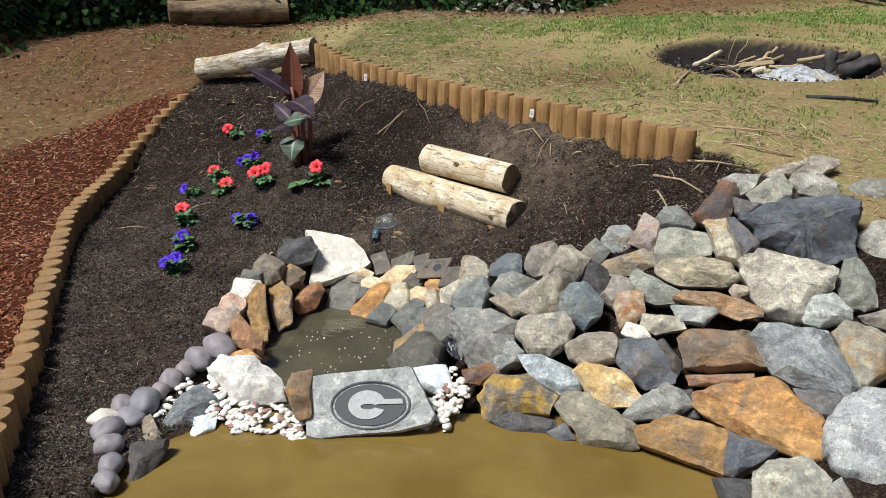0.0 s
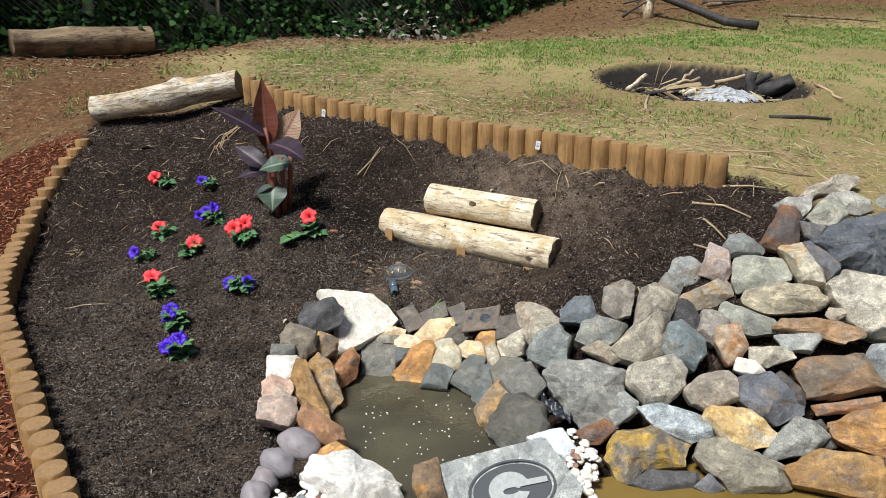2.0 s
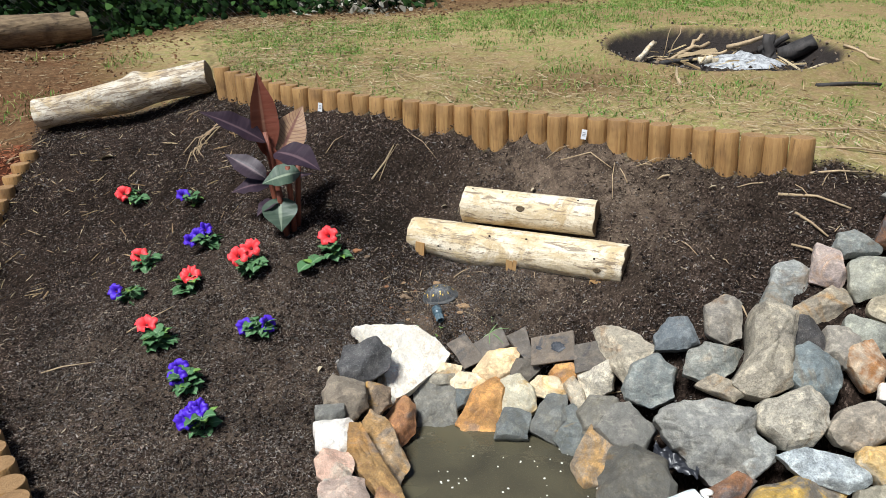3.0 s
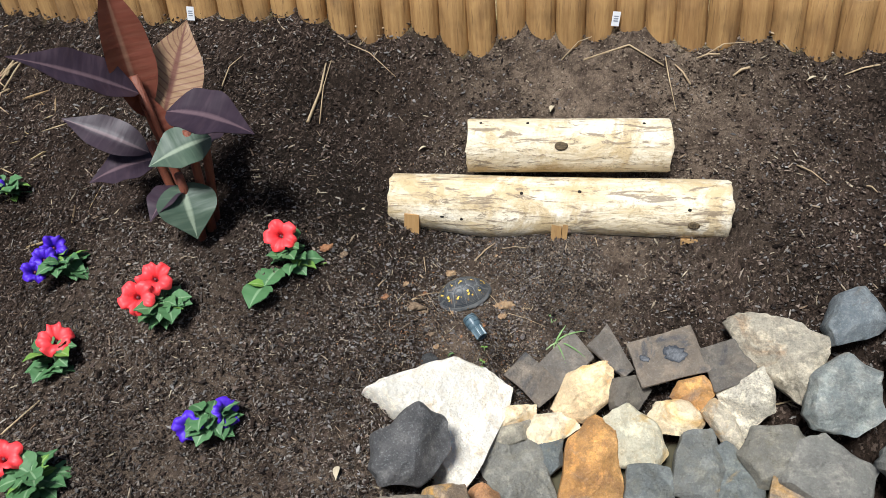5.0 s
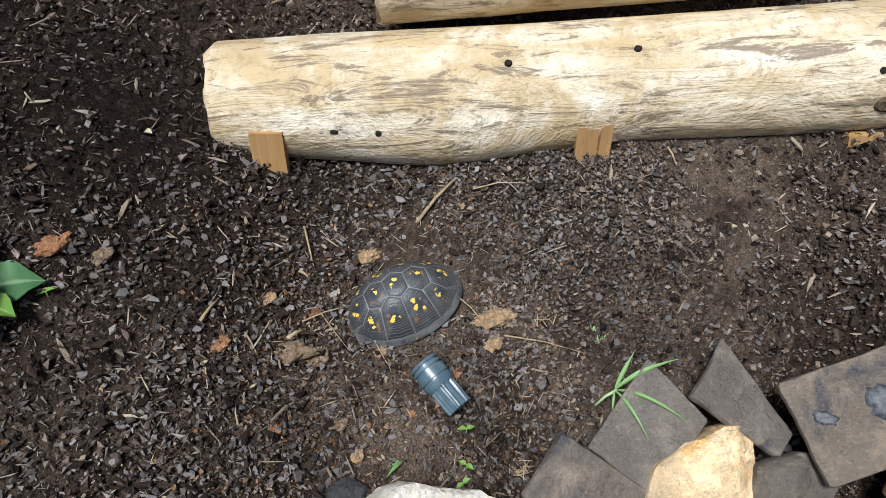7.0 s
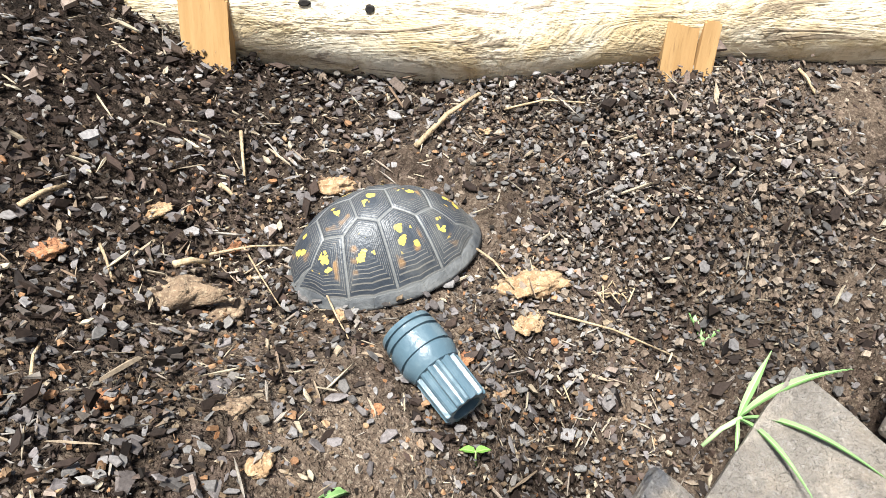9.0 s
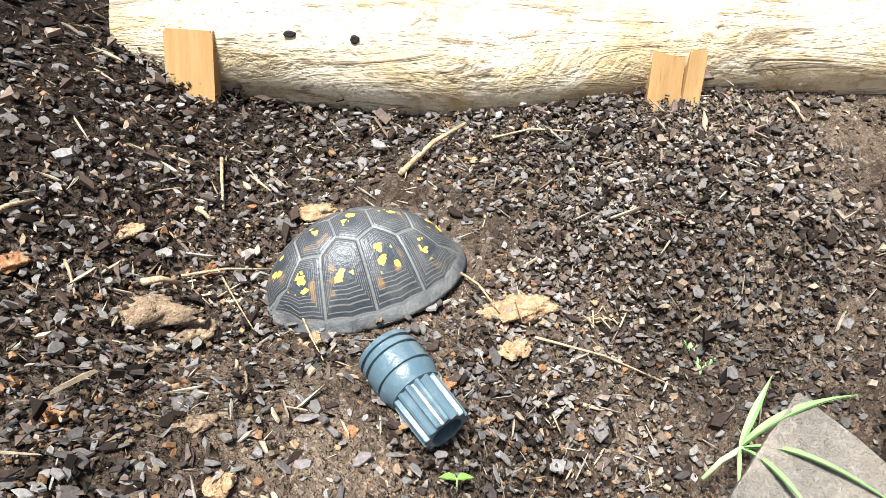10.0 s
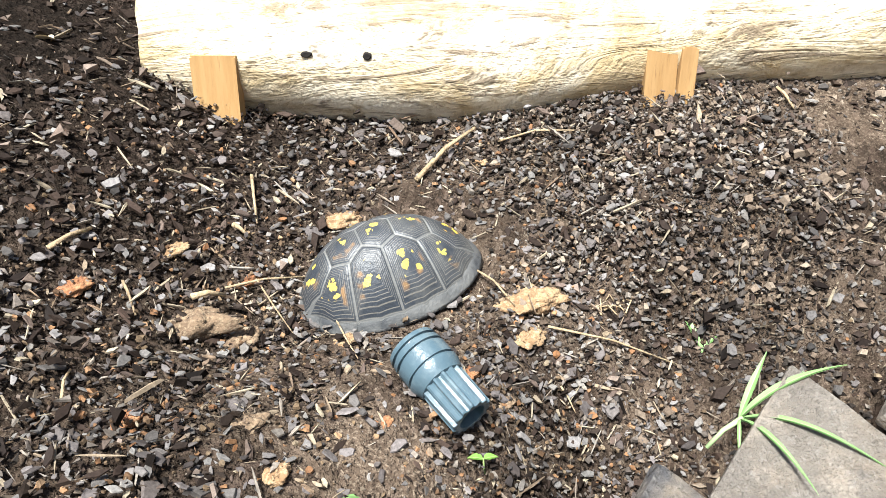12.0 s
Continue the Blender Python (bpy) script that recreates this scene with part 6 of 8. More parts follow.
def bloom_mesh(name, mat, seed, r=0.044):
    """A ruffled trumpet with five lobes."""
    m, verts, faces, rim = 40, [], [], []
    for side in (1, -1):
        for s, z in ((0.08, -0.024), (0.2, -0.01), (0.42, 0.0), (0.7, 0.006), (0.9, 0.004), (1.0, -0.002)):
            for i in range(m):
                a = 2 * math.pi * i / m
                lobe = 1 - 0.24 * s * s * (0.5 + 0.5 * math.cos(5 * a)) ** 4 + 0.035 * s * noise.noise((math.cos(a) * 7, math.sin(a) * 7, seed))
                rr = r * s * lobe * (1 + 0.08 * noise.noise((math.cos(a) * 2, math.sin(a) * 2, seed)))
                zz = z + 0.026 * s * s * noise.noise((math.cos(a) * 2.2, math.sin(a) * 2.2, seed + 4)) + 0.011 * s * s * noise.noise((math.cos(a) * 6, math.sin(a) * 6, seed + 9))
                verts.append((rr * math.cos(a), rr * math.sin(a), zz + side * 0.0004))
                rim.append(s)
    h = 6 * m
    for o, flip in ((0, False), (h, True)):
        for k in range(5):
            for i in range(m):
                j = (i + 1) % m
                f = (o + k * m + i, o + k * m + j, o + (k + 1) * m + j, o + (k + 1) * m + i)
                faces.append(f[::-1] if not flip else f)
    me = mesh_of(name, verts, faces, mat)
    at = me.attributes.new("rib", "FLOAT", "POINT")
    at.data.foreach_set("value", rim)
    return me


BLOOMS = {"red": [bloom_mesh("bloom", PETAL_RED, i) for i in range(3)], "violet": [bloom_mesh("bloom", PETAL_BLUE, 10 + i, 0.036) for i in range(3)]}
HERB_LEAVES = [leaf_mesh("leaf", 0.05, 0.044, HERB, 0.35, 0.25, 1.2, 8, 0.12, i) for i in range(4)] + [leaf_mesh("leaf", 0.042, 0.03, LIME, 0.3, 0.3, 1.5, 6, 0.1, 9)]


THROAT = tube("throat", [(0, 0, -0.01), (0, 0, -0.002), (0, 0, 0.004)], 0.002, 0.0034, Nodes("throat_dark", 0.7).color((0.12, 0.02, 0.03)).mat, 10)


def petunia(x, y, colour, blooms, leaves, seed, spread=0.05):
    rng = random.Random(seed)
    z = gz(x, y)
    words = {"red": "coral-red", "violet": "violet-blue"}[colour]
    root = thing("petunia", f"small {words} petunia bedding plant in dark mulch", "flower", pose(x, y, z), "bedding petunias")
    for _ in range(int(leaves * 1.9)):
        a, r, hh = rng.uniform(0, 360), rng.uniform(0.0, spread * 0.5), rng.uniform(0.004, 0.06)
        ob = part("leaf", rng.choice(HERB_LEAVES), root, aimed((r * math.cos(radians(a)), r * math.sin(radians(a)), hh), a + rng.uniform(-30, 30), rng.uniform(-5, 45), rng.uniform(-25, 25)))
        s = rng.uniform(0.6, 1.15)
        ob.scale = (s * 1.1, s, s)
    part("stem", tube("stem", [(0, 0, -0.01), (0.002, 0, 0.03), (-0.002, 0.003, 0.055)], 0.003, 0.002, HERB, 6), root)
    for dx, dy, dz, tilt, yaw in blooms:
        flower = part("bloom", rng.choice(BLOOMS[colour]), root, pose(dx, dy, dz, 0, 0, yaw) @ pose(0, 0, 0, tilt, 0, 0) @ pose(0, 0, 0, 0, 0, rng.uniform(0, 72)))
        part("throat", THROAT, flower, pose(0, 0, -0.012), "dark flower throat")
        part("flower_stalk", tube("flower_stalk", [(0, 0, 0.02), (dx * 0.6, dy * 0.6, dz * 0.5), (dx, dy, dz - 0.018)], 0.002, 0.003, HERB, 6), root)


petunia(-1.065, 4.01, "red", ((-0.055, 0.015, 0.085, 50, -20), (0.0, 0.035, 0.105, 45, -20)), 24, 1, 0.07)
petunia(-0.738, 3.96, "red", ((-0.015, 0.01, 0.09, 55, -25),), 16, 2, 0.06)
petunia(-1.338, 4.11, "red", ((0.02, 0.01, 0.075, 30, 0),), 16, 3, 0.06)
petunia(-1.505, 4.565, "red", ((-0.03, 0.0, 0.06, 35, 0),), 16, 4, 0.06)
petunia(-1.46, 3.825, "red", ((-0.04, 0.05, 0.085, 25, -10),), 22, 5, 0.07)
petunia(-1.545, 5.12, "red", ((-0.06, 0.02, 0.055, 50, -10),), 13, 6)
petunia(-1.222, 4.385, "violet", ((-0.045, 0.02, 0.065, 40, -10), (-0.075, 0.0, 0.05, 40, 10), (-0.01, 0.06, 0.07, 50, 0)), 20, 7, 0.07)
petunia(-1.27, 4.88, "violet", ((-0.04, 0.02, 0.06, 45, -10),), 14, 8, 0.06)
petunia(-1.575, 4.27, "violet", ((-0.06, 0.005, 0.055, 60, -40),), 18, 9, 0.06)
petunia(-1.1, 3.715, "violet", ((-0.045, -0.005, 0.045, 60, -30), (0.04, -0.015, 0.045, 60, 30)), 20, 10, 0.06)
petunia(-1.375, 3.53, "violet", ((-0.03, 0.0, 0.06, 45, -20), (-0.02, 0.045, 0.07, 45, 0)), 18, 11, 0.06)
petunia(-1.335, 3.3, "violet", ((-0.055, 0.0, 0.055, 45, -20), (-0.01, 0.03, 0.07, 45, 0), (-0.035, 0.02, 0.06, 40, 10)), 16, 12, 0.06)


def seedling():
    x, y = -0.838, 3.925
    root = thing("seedling", "young bright green seedling with three broad leaves", "plant", pose(x, y, gz(x, y)))
    for me, yaw, pitch, s in ((HERB_LEAVES[0], 30, 25, 1.6), (HERB_LEAVES[1], 215, 10, 1.6), (HERB_LEAVES[4], 150, 35, 1.0)):
        part("leaf", me, root, aimed((0, 0, 0.02), yaw, pitch)).scale = (s * 1.2, s, s)
    part("stem", tube("stem", [(0, 0, -0.01), (0, 0, 0.022)], 0.003, 0.002, HERB, 6), root)


seedling()


def grass_tuft(x, y, blades, size, seed, label, z=None, yaws=(0, 360)):
    rng = random.Random(seed)
    root = thing("grass_sprig", label, "grass", pose(x, y, gz(x, y) if z is None else z))
    for _ in range(blades):
        length = size * rng.uniform(0.6, 1.1)
        part("blade", leaf_mesh("blade", length, 0.005, GRASSY, rng.uniform(0.25, 0.7), 0.5, 1.0, 8, 0, seed), root, aimed((0, 0, 0.002), rng.uniform(*yaws), rng.uniform(20, 65)))


def leaning_sprig(x, y, z, blades, label):
    """Long grass blades that fan out from one joint of a short stem."""
    root = thing("grass_sprig", label, "grass", pose(x, y, z))
    part("stem", tube("stem", [(-0.022, 0.012, -0.016), (-0.01, 0.006, -0.004), (0.002, -0.002, 0.004)], 0.0016, 0.0022, GRASSY, 6), root)
    for yaw, pitch, length, bend, width in blades:
        part("blade", leaf_mesh("blade", length, width * 0.8, GRASSY, bend, 0.45, 1.0, 12, 0, yaw), root, aimed((0, 0, 0.003), yaw, pitch))


leaning_sprig(-0.222, 3.516, -0.03, ((2, 50, 0.056, 0.1, 0.0066), (-30, 46, 0.086, 0.5, 0.0078), (-24, 36, 0.062, 0.2, 0.006), (-76, 34, 0.088, 0.75, 0.006), (-112, 26, 0.07, 0.6, 0.005), (-150, 10, 0.028, 0.9, 0.0034)),
              "bright green grass sprig bending over a broken tile")
grass_tuft(-0.188, 3.566, 4, 0.06, 5, "thin green grass sprig in bark mulch", None, (-10, 90))
grass_tuft(-0.48, 3.62, 4, 0.035, 6, "tiny green grass sprig beside the white boulder")
grass_tuft(0.62, 3.98, 4, 0.05, 8, "small green weed beside the log edging")


# ---- loose litter: chips, shreds, straw, blades, ivy ----
def shards(name, label, count, where, size, mat, seed, flat=0.35, thick=0.18, lift=0.5, category="mulch", heap=0.0, k6=6):
    """Many thin broken plates lying on the ground, as one piece of stuff."""
    rng = np.random.default_rng(seed)
    P = where(rng, count)
    count = len(P)
    L = np.minimum(rng.lognormal(math.log(size[0]), size[2], count), size[0] * 2.1)[:, None]
    W = L * rng.uniform(size[1] * 0.6, size[1] * 1.4, count)[:, None]
    T = np.minimum(L, W) * thick * rng.uniform(0.6, 1.5, count)[:, None]
    yaw = rng.uniform(0, 2 * math.pi, count)
    tx, ty = rng.normal(0, flat, count), rng.normal(0, flat, count)
    ex, ey = 0.03, 0.03
    gx = (height(P[:, 0] + ex, P[:, 1]) - height(P[:, 0] - ex, P[:, 1])) / (2 * ex)
    gy = (height(P[:, 0], P[:, 1] + ey) - height(P[:, 0], P[:, 1] - ey)) / (2 * ey)
    N = np.stack([-gx + tx, -gy + ty, np.ones(count)], 1)
    N /= np.linalg.norm(N, axis=1)[:, None]
    U = np.stack([np.cos(yaw), np.sin(yaw), np.zeros(count)], 1)
    U -= N * (U * N).sum(1)[:, None]
    U /= np.linalg.norm(U, axis=1)[:, None]
    V = np.cross(N, U)
    z = height(P[:, 0], P[:, 1]) + np.abs(rng.normal(0, 1, count)) * heap
    C = np.stack([P[:, 0], P[:, 1], z], 1) + N * T * lift
    verts = np.empty((count, 2 * k6, 3))
    for k in range(k6):
        a = 2 * math.pi * k / k6 + rng.uniform(-0.4, 0.4, count)
        rad = rng.uniform(0.55, 1.05, count)
        jx, jy = (np.cos(a) * rad)[:, None], (np.sin(a) * rad)[:, None]
        verts[:, k] = C + U * L * 0.5 * jx + V * W * 0.5 * jy - N * T * 0.5
        verts[:, k + k6] = C + U * L * 0.5 * jx * 0.88 + V * W * 0.5 * jy * 0.82 + N * T * rng.uniform(0.2, 0.8, count)[:, None]
    base = np.arange(count)[:, None] * 2 * k6
    caps = (base + np.arange(k6, 2 * k6)[None]).tolist()
    sides = np.array([(k, (k + 1) % k6, k6 + (k + 1) % k6, k6 + k) for k in range(k6)])
    faces = np.array(caps), (base[:, :, None] + sides[None]).reshape(-1, 4)
    faces = [*caps, *faces[1].tolist()]
    me = mesh_of(name, verts.reshape(-1, 3), faces, mat, False)
    return tagged(new(name, me), label, category, kind="stuff")


def in_box(x0, x1, y0, y1, keep):
    def pick(rng, count):
        P = np.stack([rng.uniform(x0, x1, count * 3), rng.uniform(y0, y1, count * 3)], 1)
        w = keep(P[:, 0], P[:, 1])
        return P[rng.random(len(P)) < w][:count]
    return pick


def dry(x, y):
    return step(1.0, 1.2, low_pond(x, y)) * step(1.25, 1.6, up_pond(x, y))


def bed_keep(x, y):
    heap_zone = step(0.0, 0.25, y - (2.75 + 0.0 * x)) + (x < -0.85)
    return zone_bed(x, y) * dry(x, y) * np.clip(heap_zone, 0, 1)


def away(x, y):
    """The coarse layers thin out where the fine mulch round the shell begins."""
    return bed_keep(x, y) * (1 - 0.75 * zone_loam(x, y)) * (1 - 0.55 * zone_darksoil(x, y)) * (1 - 0.93 * np.exp(-((x + 0.35) ** 2 + (y - 3.7) ** 2) / 0.3 ** 2))


def near(cx, cy, r):
    return lambda x, y: np.exp(-(((x - cx) ** 2 + (y - cy) ** 2) / r ** 2)) * bed_keep(x, y) * (1 - 0.5 * zone_darksoil(x, y))


BARK = island_material("bark_chip", [(0.008, 0.006, 0.005), (0.034, 0.023, 0.018), (0.016, 0.011, 0.009), (0.075, 0.051, 0.04), (0.025, 0.017, 0.013), (0.15, 0.11, 0.09), (0.016, 0.012, 0.01), (0.065, 0.045, 0.033)], 0.7)
GREY_CHIP = island_material("grey_chip", [(0.05, 0.045, 0.042), (0.12, 0.11, 0.103), (0.22, 0.205, 0.192), (0.075, 0.065, 0.06), (0.31, 0.29, 0.27), (0.16, 0.14, 0.12)], 0.5)
GRIT = island_material("mulch_grit", [(0.008, 0.006, 0.005), (0.025, 0.018, 0.014), (0.06, 0.045, 0.036), (0.013, 0.01, 0.008), (0.12, 0.092, 0.07), (0.034, 0.024, 0.019), (0.22, 0.175, 0.13)], 0.75)
FLECK = island_material("bark_fleck", [(0.007, 0.005, 0.004), (0.024, 0.016, 0.012), (0.075, 0.05, 0.038), (0.012, 0.009, 0.007), (0.19, 0.142, 0.115), (0.034, 0.022, 0.016), (0.32, 0.25, 0.205), (0.014, 0.01, 0.008)], 0.8)
PALE_CHIP = island_material("pale_chip", [(0.3, 0.24, 0.17), (0.46, 0.39, 0.28), (0.22, 0.15, 0.1), (0.38, 0.34, 0.29)], 0.8)
TAN_CHIP = island_material("rusty_chip", [(0.25, 0.12, 0.055), (0.33, 0.19, 0.1), (0.2, 0.1, 0.05), (0.4, 0.26, 0.15)], 0.9)
shards("bark_mulch", "dark bark chips covering the planting bed", 26000, in_box(-2.3, 1.6, 1.6, 6.2, away), (0.014, 0.4, 0.5), BARK, 1, 0.6, 0.2, 0.6, "mulch", 0.007, 4)
shards("bark_mulch", "grey bark flakes in the planting bed", 10000, in_box(-2.3, 1.6, 1.6, 6.2, away), (0.0115, 0.4, 0.45), GREY_CHIP, 13, 0.4, 0.2, 0.8, "mulch", 0.004, 5)
shards("bark_mulch", "fine dark bark crumbs round the turtle shell", 46000, in_box(-0.95, 0.35, 3.25, 4.3, near(-0.32, 3.72, 0.5)), (0.0046, 0.5, 0.45), GRIT, 2, 0.5, 0.28, 0.6, "mulch", 0.003, 3)
shards("bark_mulch", "dark bark chips round the turtle shell", 6000, in_box(-0.95, 0.35, 3.25, 4.3, near(-0.32, 3.72, 0.45)), (0.009, 0.42, 0.45), BARK, 14, 0.45, 0.14, 0.8, "mulch", 0.004)
shards("bark_mulch", "grey bark flakes round the turtle shell", 5000, in_box(-0.95, 0.35, 3.25, 4.3, near(-0.36, 3.68, 0.42)), (0.0066, 0.55, 0.42), GREY_CHIP, 15, 0.35, 0.13, 1.0, "mulch", 0.005)
shards("wood_slivers", "pale wood slivers scattered in the mulch", 4200, in_box(-2.3, 1.6, 1.6, 6.2, away), (0.018, 0.16, 0.55), PALE_CHIP, 3, 0.35, 0.25, 0.9, "mulch", 0.004)
shards("wood_slivers", "small pale chips round the turtle shell", 2600, in_box(-0.95, 0.35, 3.25, 4.3, near(-0.36, 3.68, 0.4)), (0.0062, 0.35, 0.45), PALE_CHIP, 4, 0.4, 0.3, 1.1, "mulch", 0.004)
shards("clay_crumbs", "orange clay crumbs in the mulch", 2600, in_box(-0.95, 0.35, 3.25, 4.3, near(-0.42, 3.64, 0.26)), (0.005, 0.8, 0.3), TAN_CHIP, 5, 0.5, 0.25, 0.9, "soil", 0.003)
MAUVE_CHIP = island_material("mauve_bark_flake", [(0.06, 0.05, 0.047), (0.12, 0.105, 0.1), (0.21, 0.185, 0.178), (0.085, 0.07, 0.064), (0.28, 0.26, 0.25), (0.14, 0.118, 0.108)], 0.5)
CRUMB = island_material("brown_crumb", [(0.06, 0.042, 0.03), (0.12, 0.082, 0.052), (0.22, 0.155, 0.095), (0.045, 0.031, 0.023), (0.17, 0.1, 0.055), (0.3, 0.24, 0.165)], 0.95)
shards("bark_mulch", "flat mauve-grey bark flakes round the turtle shell", 4800, in_box(-0.95, 0.35, 3.25, 4.3, near(-0.38, 3.68, 0.36)), (0.0084, 0.6, 0.36), MAUVE_CHIP, 17, 0.28, 0.11, 1.2, "mulch", 0.004)
shards("soil_crumbs", "brown soil crumbs round the turtle shell", 11000, in_box(-0.95, 0.35, 3.25, 4.3, near(-0.43, 3.66, 0.27)), (0.0034, 0.7, 0.4), CRUMB, 18, 0.5, 0.4, 0.9, "soil", 0.0035)
GREY_CRUMB = island_material("grey_brown_crumb", [(0.05, 0.04, 0.034), (0.12, 0.1, 0.086), (0.2, 0.17, 0.145), (0.03, 0.024, 0.02), (0.3, 0.26, 0.22), (0.09, 0.072, 0.06)], 0.85)
LOAM_CRUMB = island_material("loam_crumb", [(0.12, 0.088, 0.065), (0.22, 0.168, 0.125), (0.34, 0.275, 0.21), (0.16, 0.118, 0.088), (0.05, 0.035, 0.026)], 0.95, False)
shards("soil_crumbs", "pale dry crumbs and chips on the lower bed", 36000, in_box(-2.0, -0.5, 1.7, 4.6, lambda x, y: bed_keep(x, y) * zone_dry(x, y)), (0.009, 0.5, 0.45), GREY_CRUMB, 36, 0.5, 0.3, 0.9, "mulch", 0.006, 3)
shards("soil_crumbs", "pale grey-brown crumbs beside the turtle shell", 12000, in_box(-0.5, 0.3, 3.35, 3.95, lambda x, y: bed_keep(x, y) * np.exp(-((x + 0.1) / 0.22) ** 2 - ((y - 3.64) / 0.18) ** 2)), (0.0042, 0.65, 0.45), GREY_CRUMB, 35, 0.5, 0.4, 0.9, "soil", 0.003, 4)
shards("soil_crumbs", "brown crumbly soil behind the logs", 14000, in_box(-0.3, 1.5, 3.0, 4.5, lambda x, y: zone_loam(x, y) * bed_keep(x, y)), (0.0065, 0.7, 0.4), LOAM_CRUMB, 19, 0.5, 0.35, 0.7, "soil", 0.003, 4)
shards("fibres", "thin dry fibres strewn through the mulch", 1500, in_box(-0.95, 0.35, 3.25, 4.3, near(-0.32, 3.72, 0.45)), (0.016, 0.06, 0.5), PALE_CHIP, 16, 0.3, 0.7, 2.0, "mulch", 0.006)

shards("bark_mulch", "small dark and mauve bark crumbs over the bed", 56000, in_box(-2.3, 1.6, 1.6, 6.2, away), (0.0098, 0.55, 0.4), FLECK, 29, 0.7, 0.3, 0.7, "mulch", 0.008, 3)
BROWN_SPLINTER = island_material("brown_splinter", [(0.13, 0.09, 0.06), (0.24, 0.18, 0.125), (0.09, 0.06, 0.04), (0.34, 0.27, 0.2)], 0.8)
SPLINTER = island_material("grey_splinter", [(0.2, 0.175, 0.155), (0.34, 0.3, 0.26), (0.14, 0.115, 0.1), (0.45, 0.4, 0.34)], 0.7)
shards("wood_slivers", "fine grey splinters on the lower bed", 15000, in_box(-2.0, -0.6, 1.7, 4.4, lambda x, y: bed_keep(x, y) * np.clip(1.25 - 0.3 * (y - 1.7), 0.2, 1)), (0.011, 0.16, 0.4), SPLINTER, 23, 0.3, 0.3, 1.2, "mulch", 0.004, 3)

shards("wood_slivers", "fine brown splinters on the upper bed", 14000, in_box(-2.3, 1.4, 3.2, 6.1, away), (0.012, 0.17, 0.45), BROWN_SPLINTER, 33, 0.35, 0.3, 1.2, "mulch", 0.005, 3)
shards("bark_mulch", "small pinkish-brown bark flakes over the bed", 16000, in_box(-2.3, 1.6, 1.6, 6.2, away), (0.009, 0.4, 0.4), MAUVE_CHIP, 24, 0.35, 0.16, 1.0, "mulch", 0.004, 4)
RED_CHIP = island_material("red_mulch_shred", [(0.085, 0.025, 0.014), (0.27, 0.086, 0.04), (0.37, 0.135, 0.066), (0.16, 0.049, 0.026), (0.5, 0.25, 0.14), (0.3, 0.105, 0.05), (0.58, 0.38, 0.25)], 0.85, False)
shards("red_mulch", "shredded red mulch on the path", 24000, in_box(-4.3, -1.3, 1.4, 6.1, lambda x, y: zone_redm(x, y)), (0.034, 0.26, 0.4), RED_CHIP, 6, 0.3, 0.2, 0.6, "mulch", 0.004, 4)

STRAW = island_material("straw", [(0.5, 0.37, 0.19), (0.66, 0.52, 0.3), (0.34, 0.22, 0.11), (0.74, 0.63, 0.41), (0.24, 0.15, 0.08)], 0.8, False)


def lawn_keep(x, y):
    edge = np.where(y < 3.35, 1.2 + (3.35 - y) * 0.5, right_x(np.clip(y, 3.35, 5.62)))
    return (x > edge + 0.05) * (pit_r(x, y) > 0.78) * (zone_bed(x, y) < 0.3)


def straw_keep(x, y):
    edge = right_x(np.clip(y, 3.35, 5.62))
    d = (x - edge)
    return lawn_keep(x, y) * np.clip(1.25 - d * 0.6, 0.07, 1) * (0.45 + 0.55 * (np.sin(x * 3.1 + 1) * np.sin(y * 2.7) > -0.2))


shards("straw", "dry straw scattered on the thin lawn", 44000, in_box(-1.2, 7.5, 2.4, 9.5, straw_keep), (0.058, 0.05, 0.5), STRAW, 7, 0.16, 0.5, 1.0, "straw", 0.01, 3)
shards("straw", "dry straw and pine needles on clay", 2600, in_box(-5.0, -1.0, 4.6, 9.0, lambda x, y: 0.7 + 0 * x), (0.06, 0.06, 0.5), STRAW, 8, 0.12, 0.5, 1.0, "straw", 0.006)
DEAD = island_material("dead_leaf", [(0.2, 0.11, 0.05), (0.12, 0.065, 0.033), (0.3, 0.19, 0.1), (0.07, 0.042, 0.026), (0.16, 0.09, 0.045)], 0.85, False)
shards("leaf_litter", "brown leaf litter under the hedge", 14000, in_box(-4.6, 9.5, 7.3, 12.0, lambda x, y: np.clip((y - 7.6 - 0.1 * x) / 1.0, 0.03, 1)), (0.034, 0.6, 0.5), DEAD, 9, 0.35, 0.06, 2.0, "leaves", 0.012, 4)
shards("clay_crumbs", "clay clods on bare ground", 3000, in_box(-4.6, -1.2, 5.4, 9.0, lambda x, y: (zone_redm(x, y) < 0.3) * (zone_bed(x, y) < 0.3) * 1.0), (0.012, 0.8, 0.8), TAN_CHIP, 10, 0.4, 0.5, 0.4, "soil", 0.0, 4)


WITHERED = island_material("withered_leaf", [(0.4, 0.38, 0.31), (0.56, 0.54, 0.46), (0.27, 0.25, 0.2), (0.12, 0.11, 0.08), (0.48, 0.44, 0.34)], 0.8, False)
shards("withered_branches", "heap of cut branches with pale withered leaves by the fence", 700, in_box(-0.2, 2.2, 8.7, 9.9, lambda x, y: np.exp(-((x - 0.75) / 0.5) ** 2 - ((y - 9.2) / 0.2) ** 2)), (0.085, 0.6, 0.3), WITHERED, 25, 0.9, 0.04, 1.0, "leaves", 0.16)


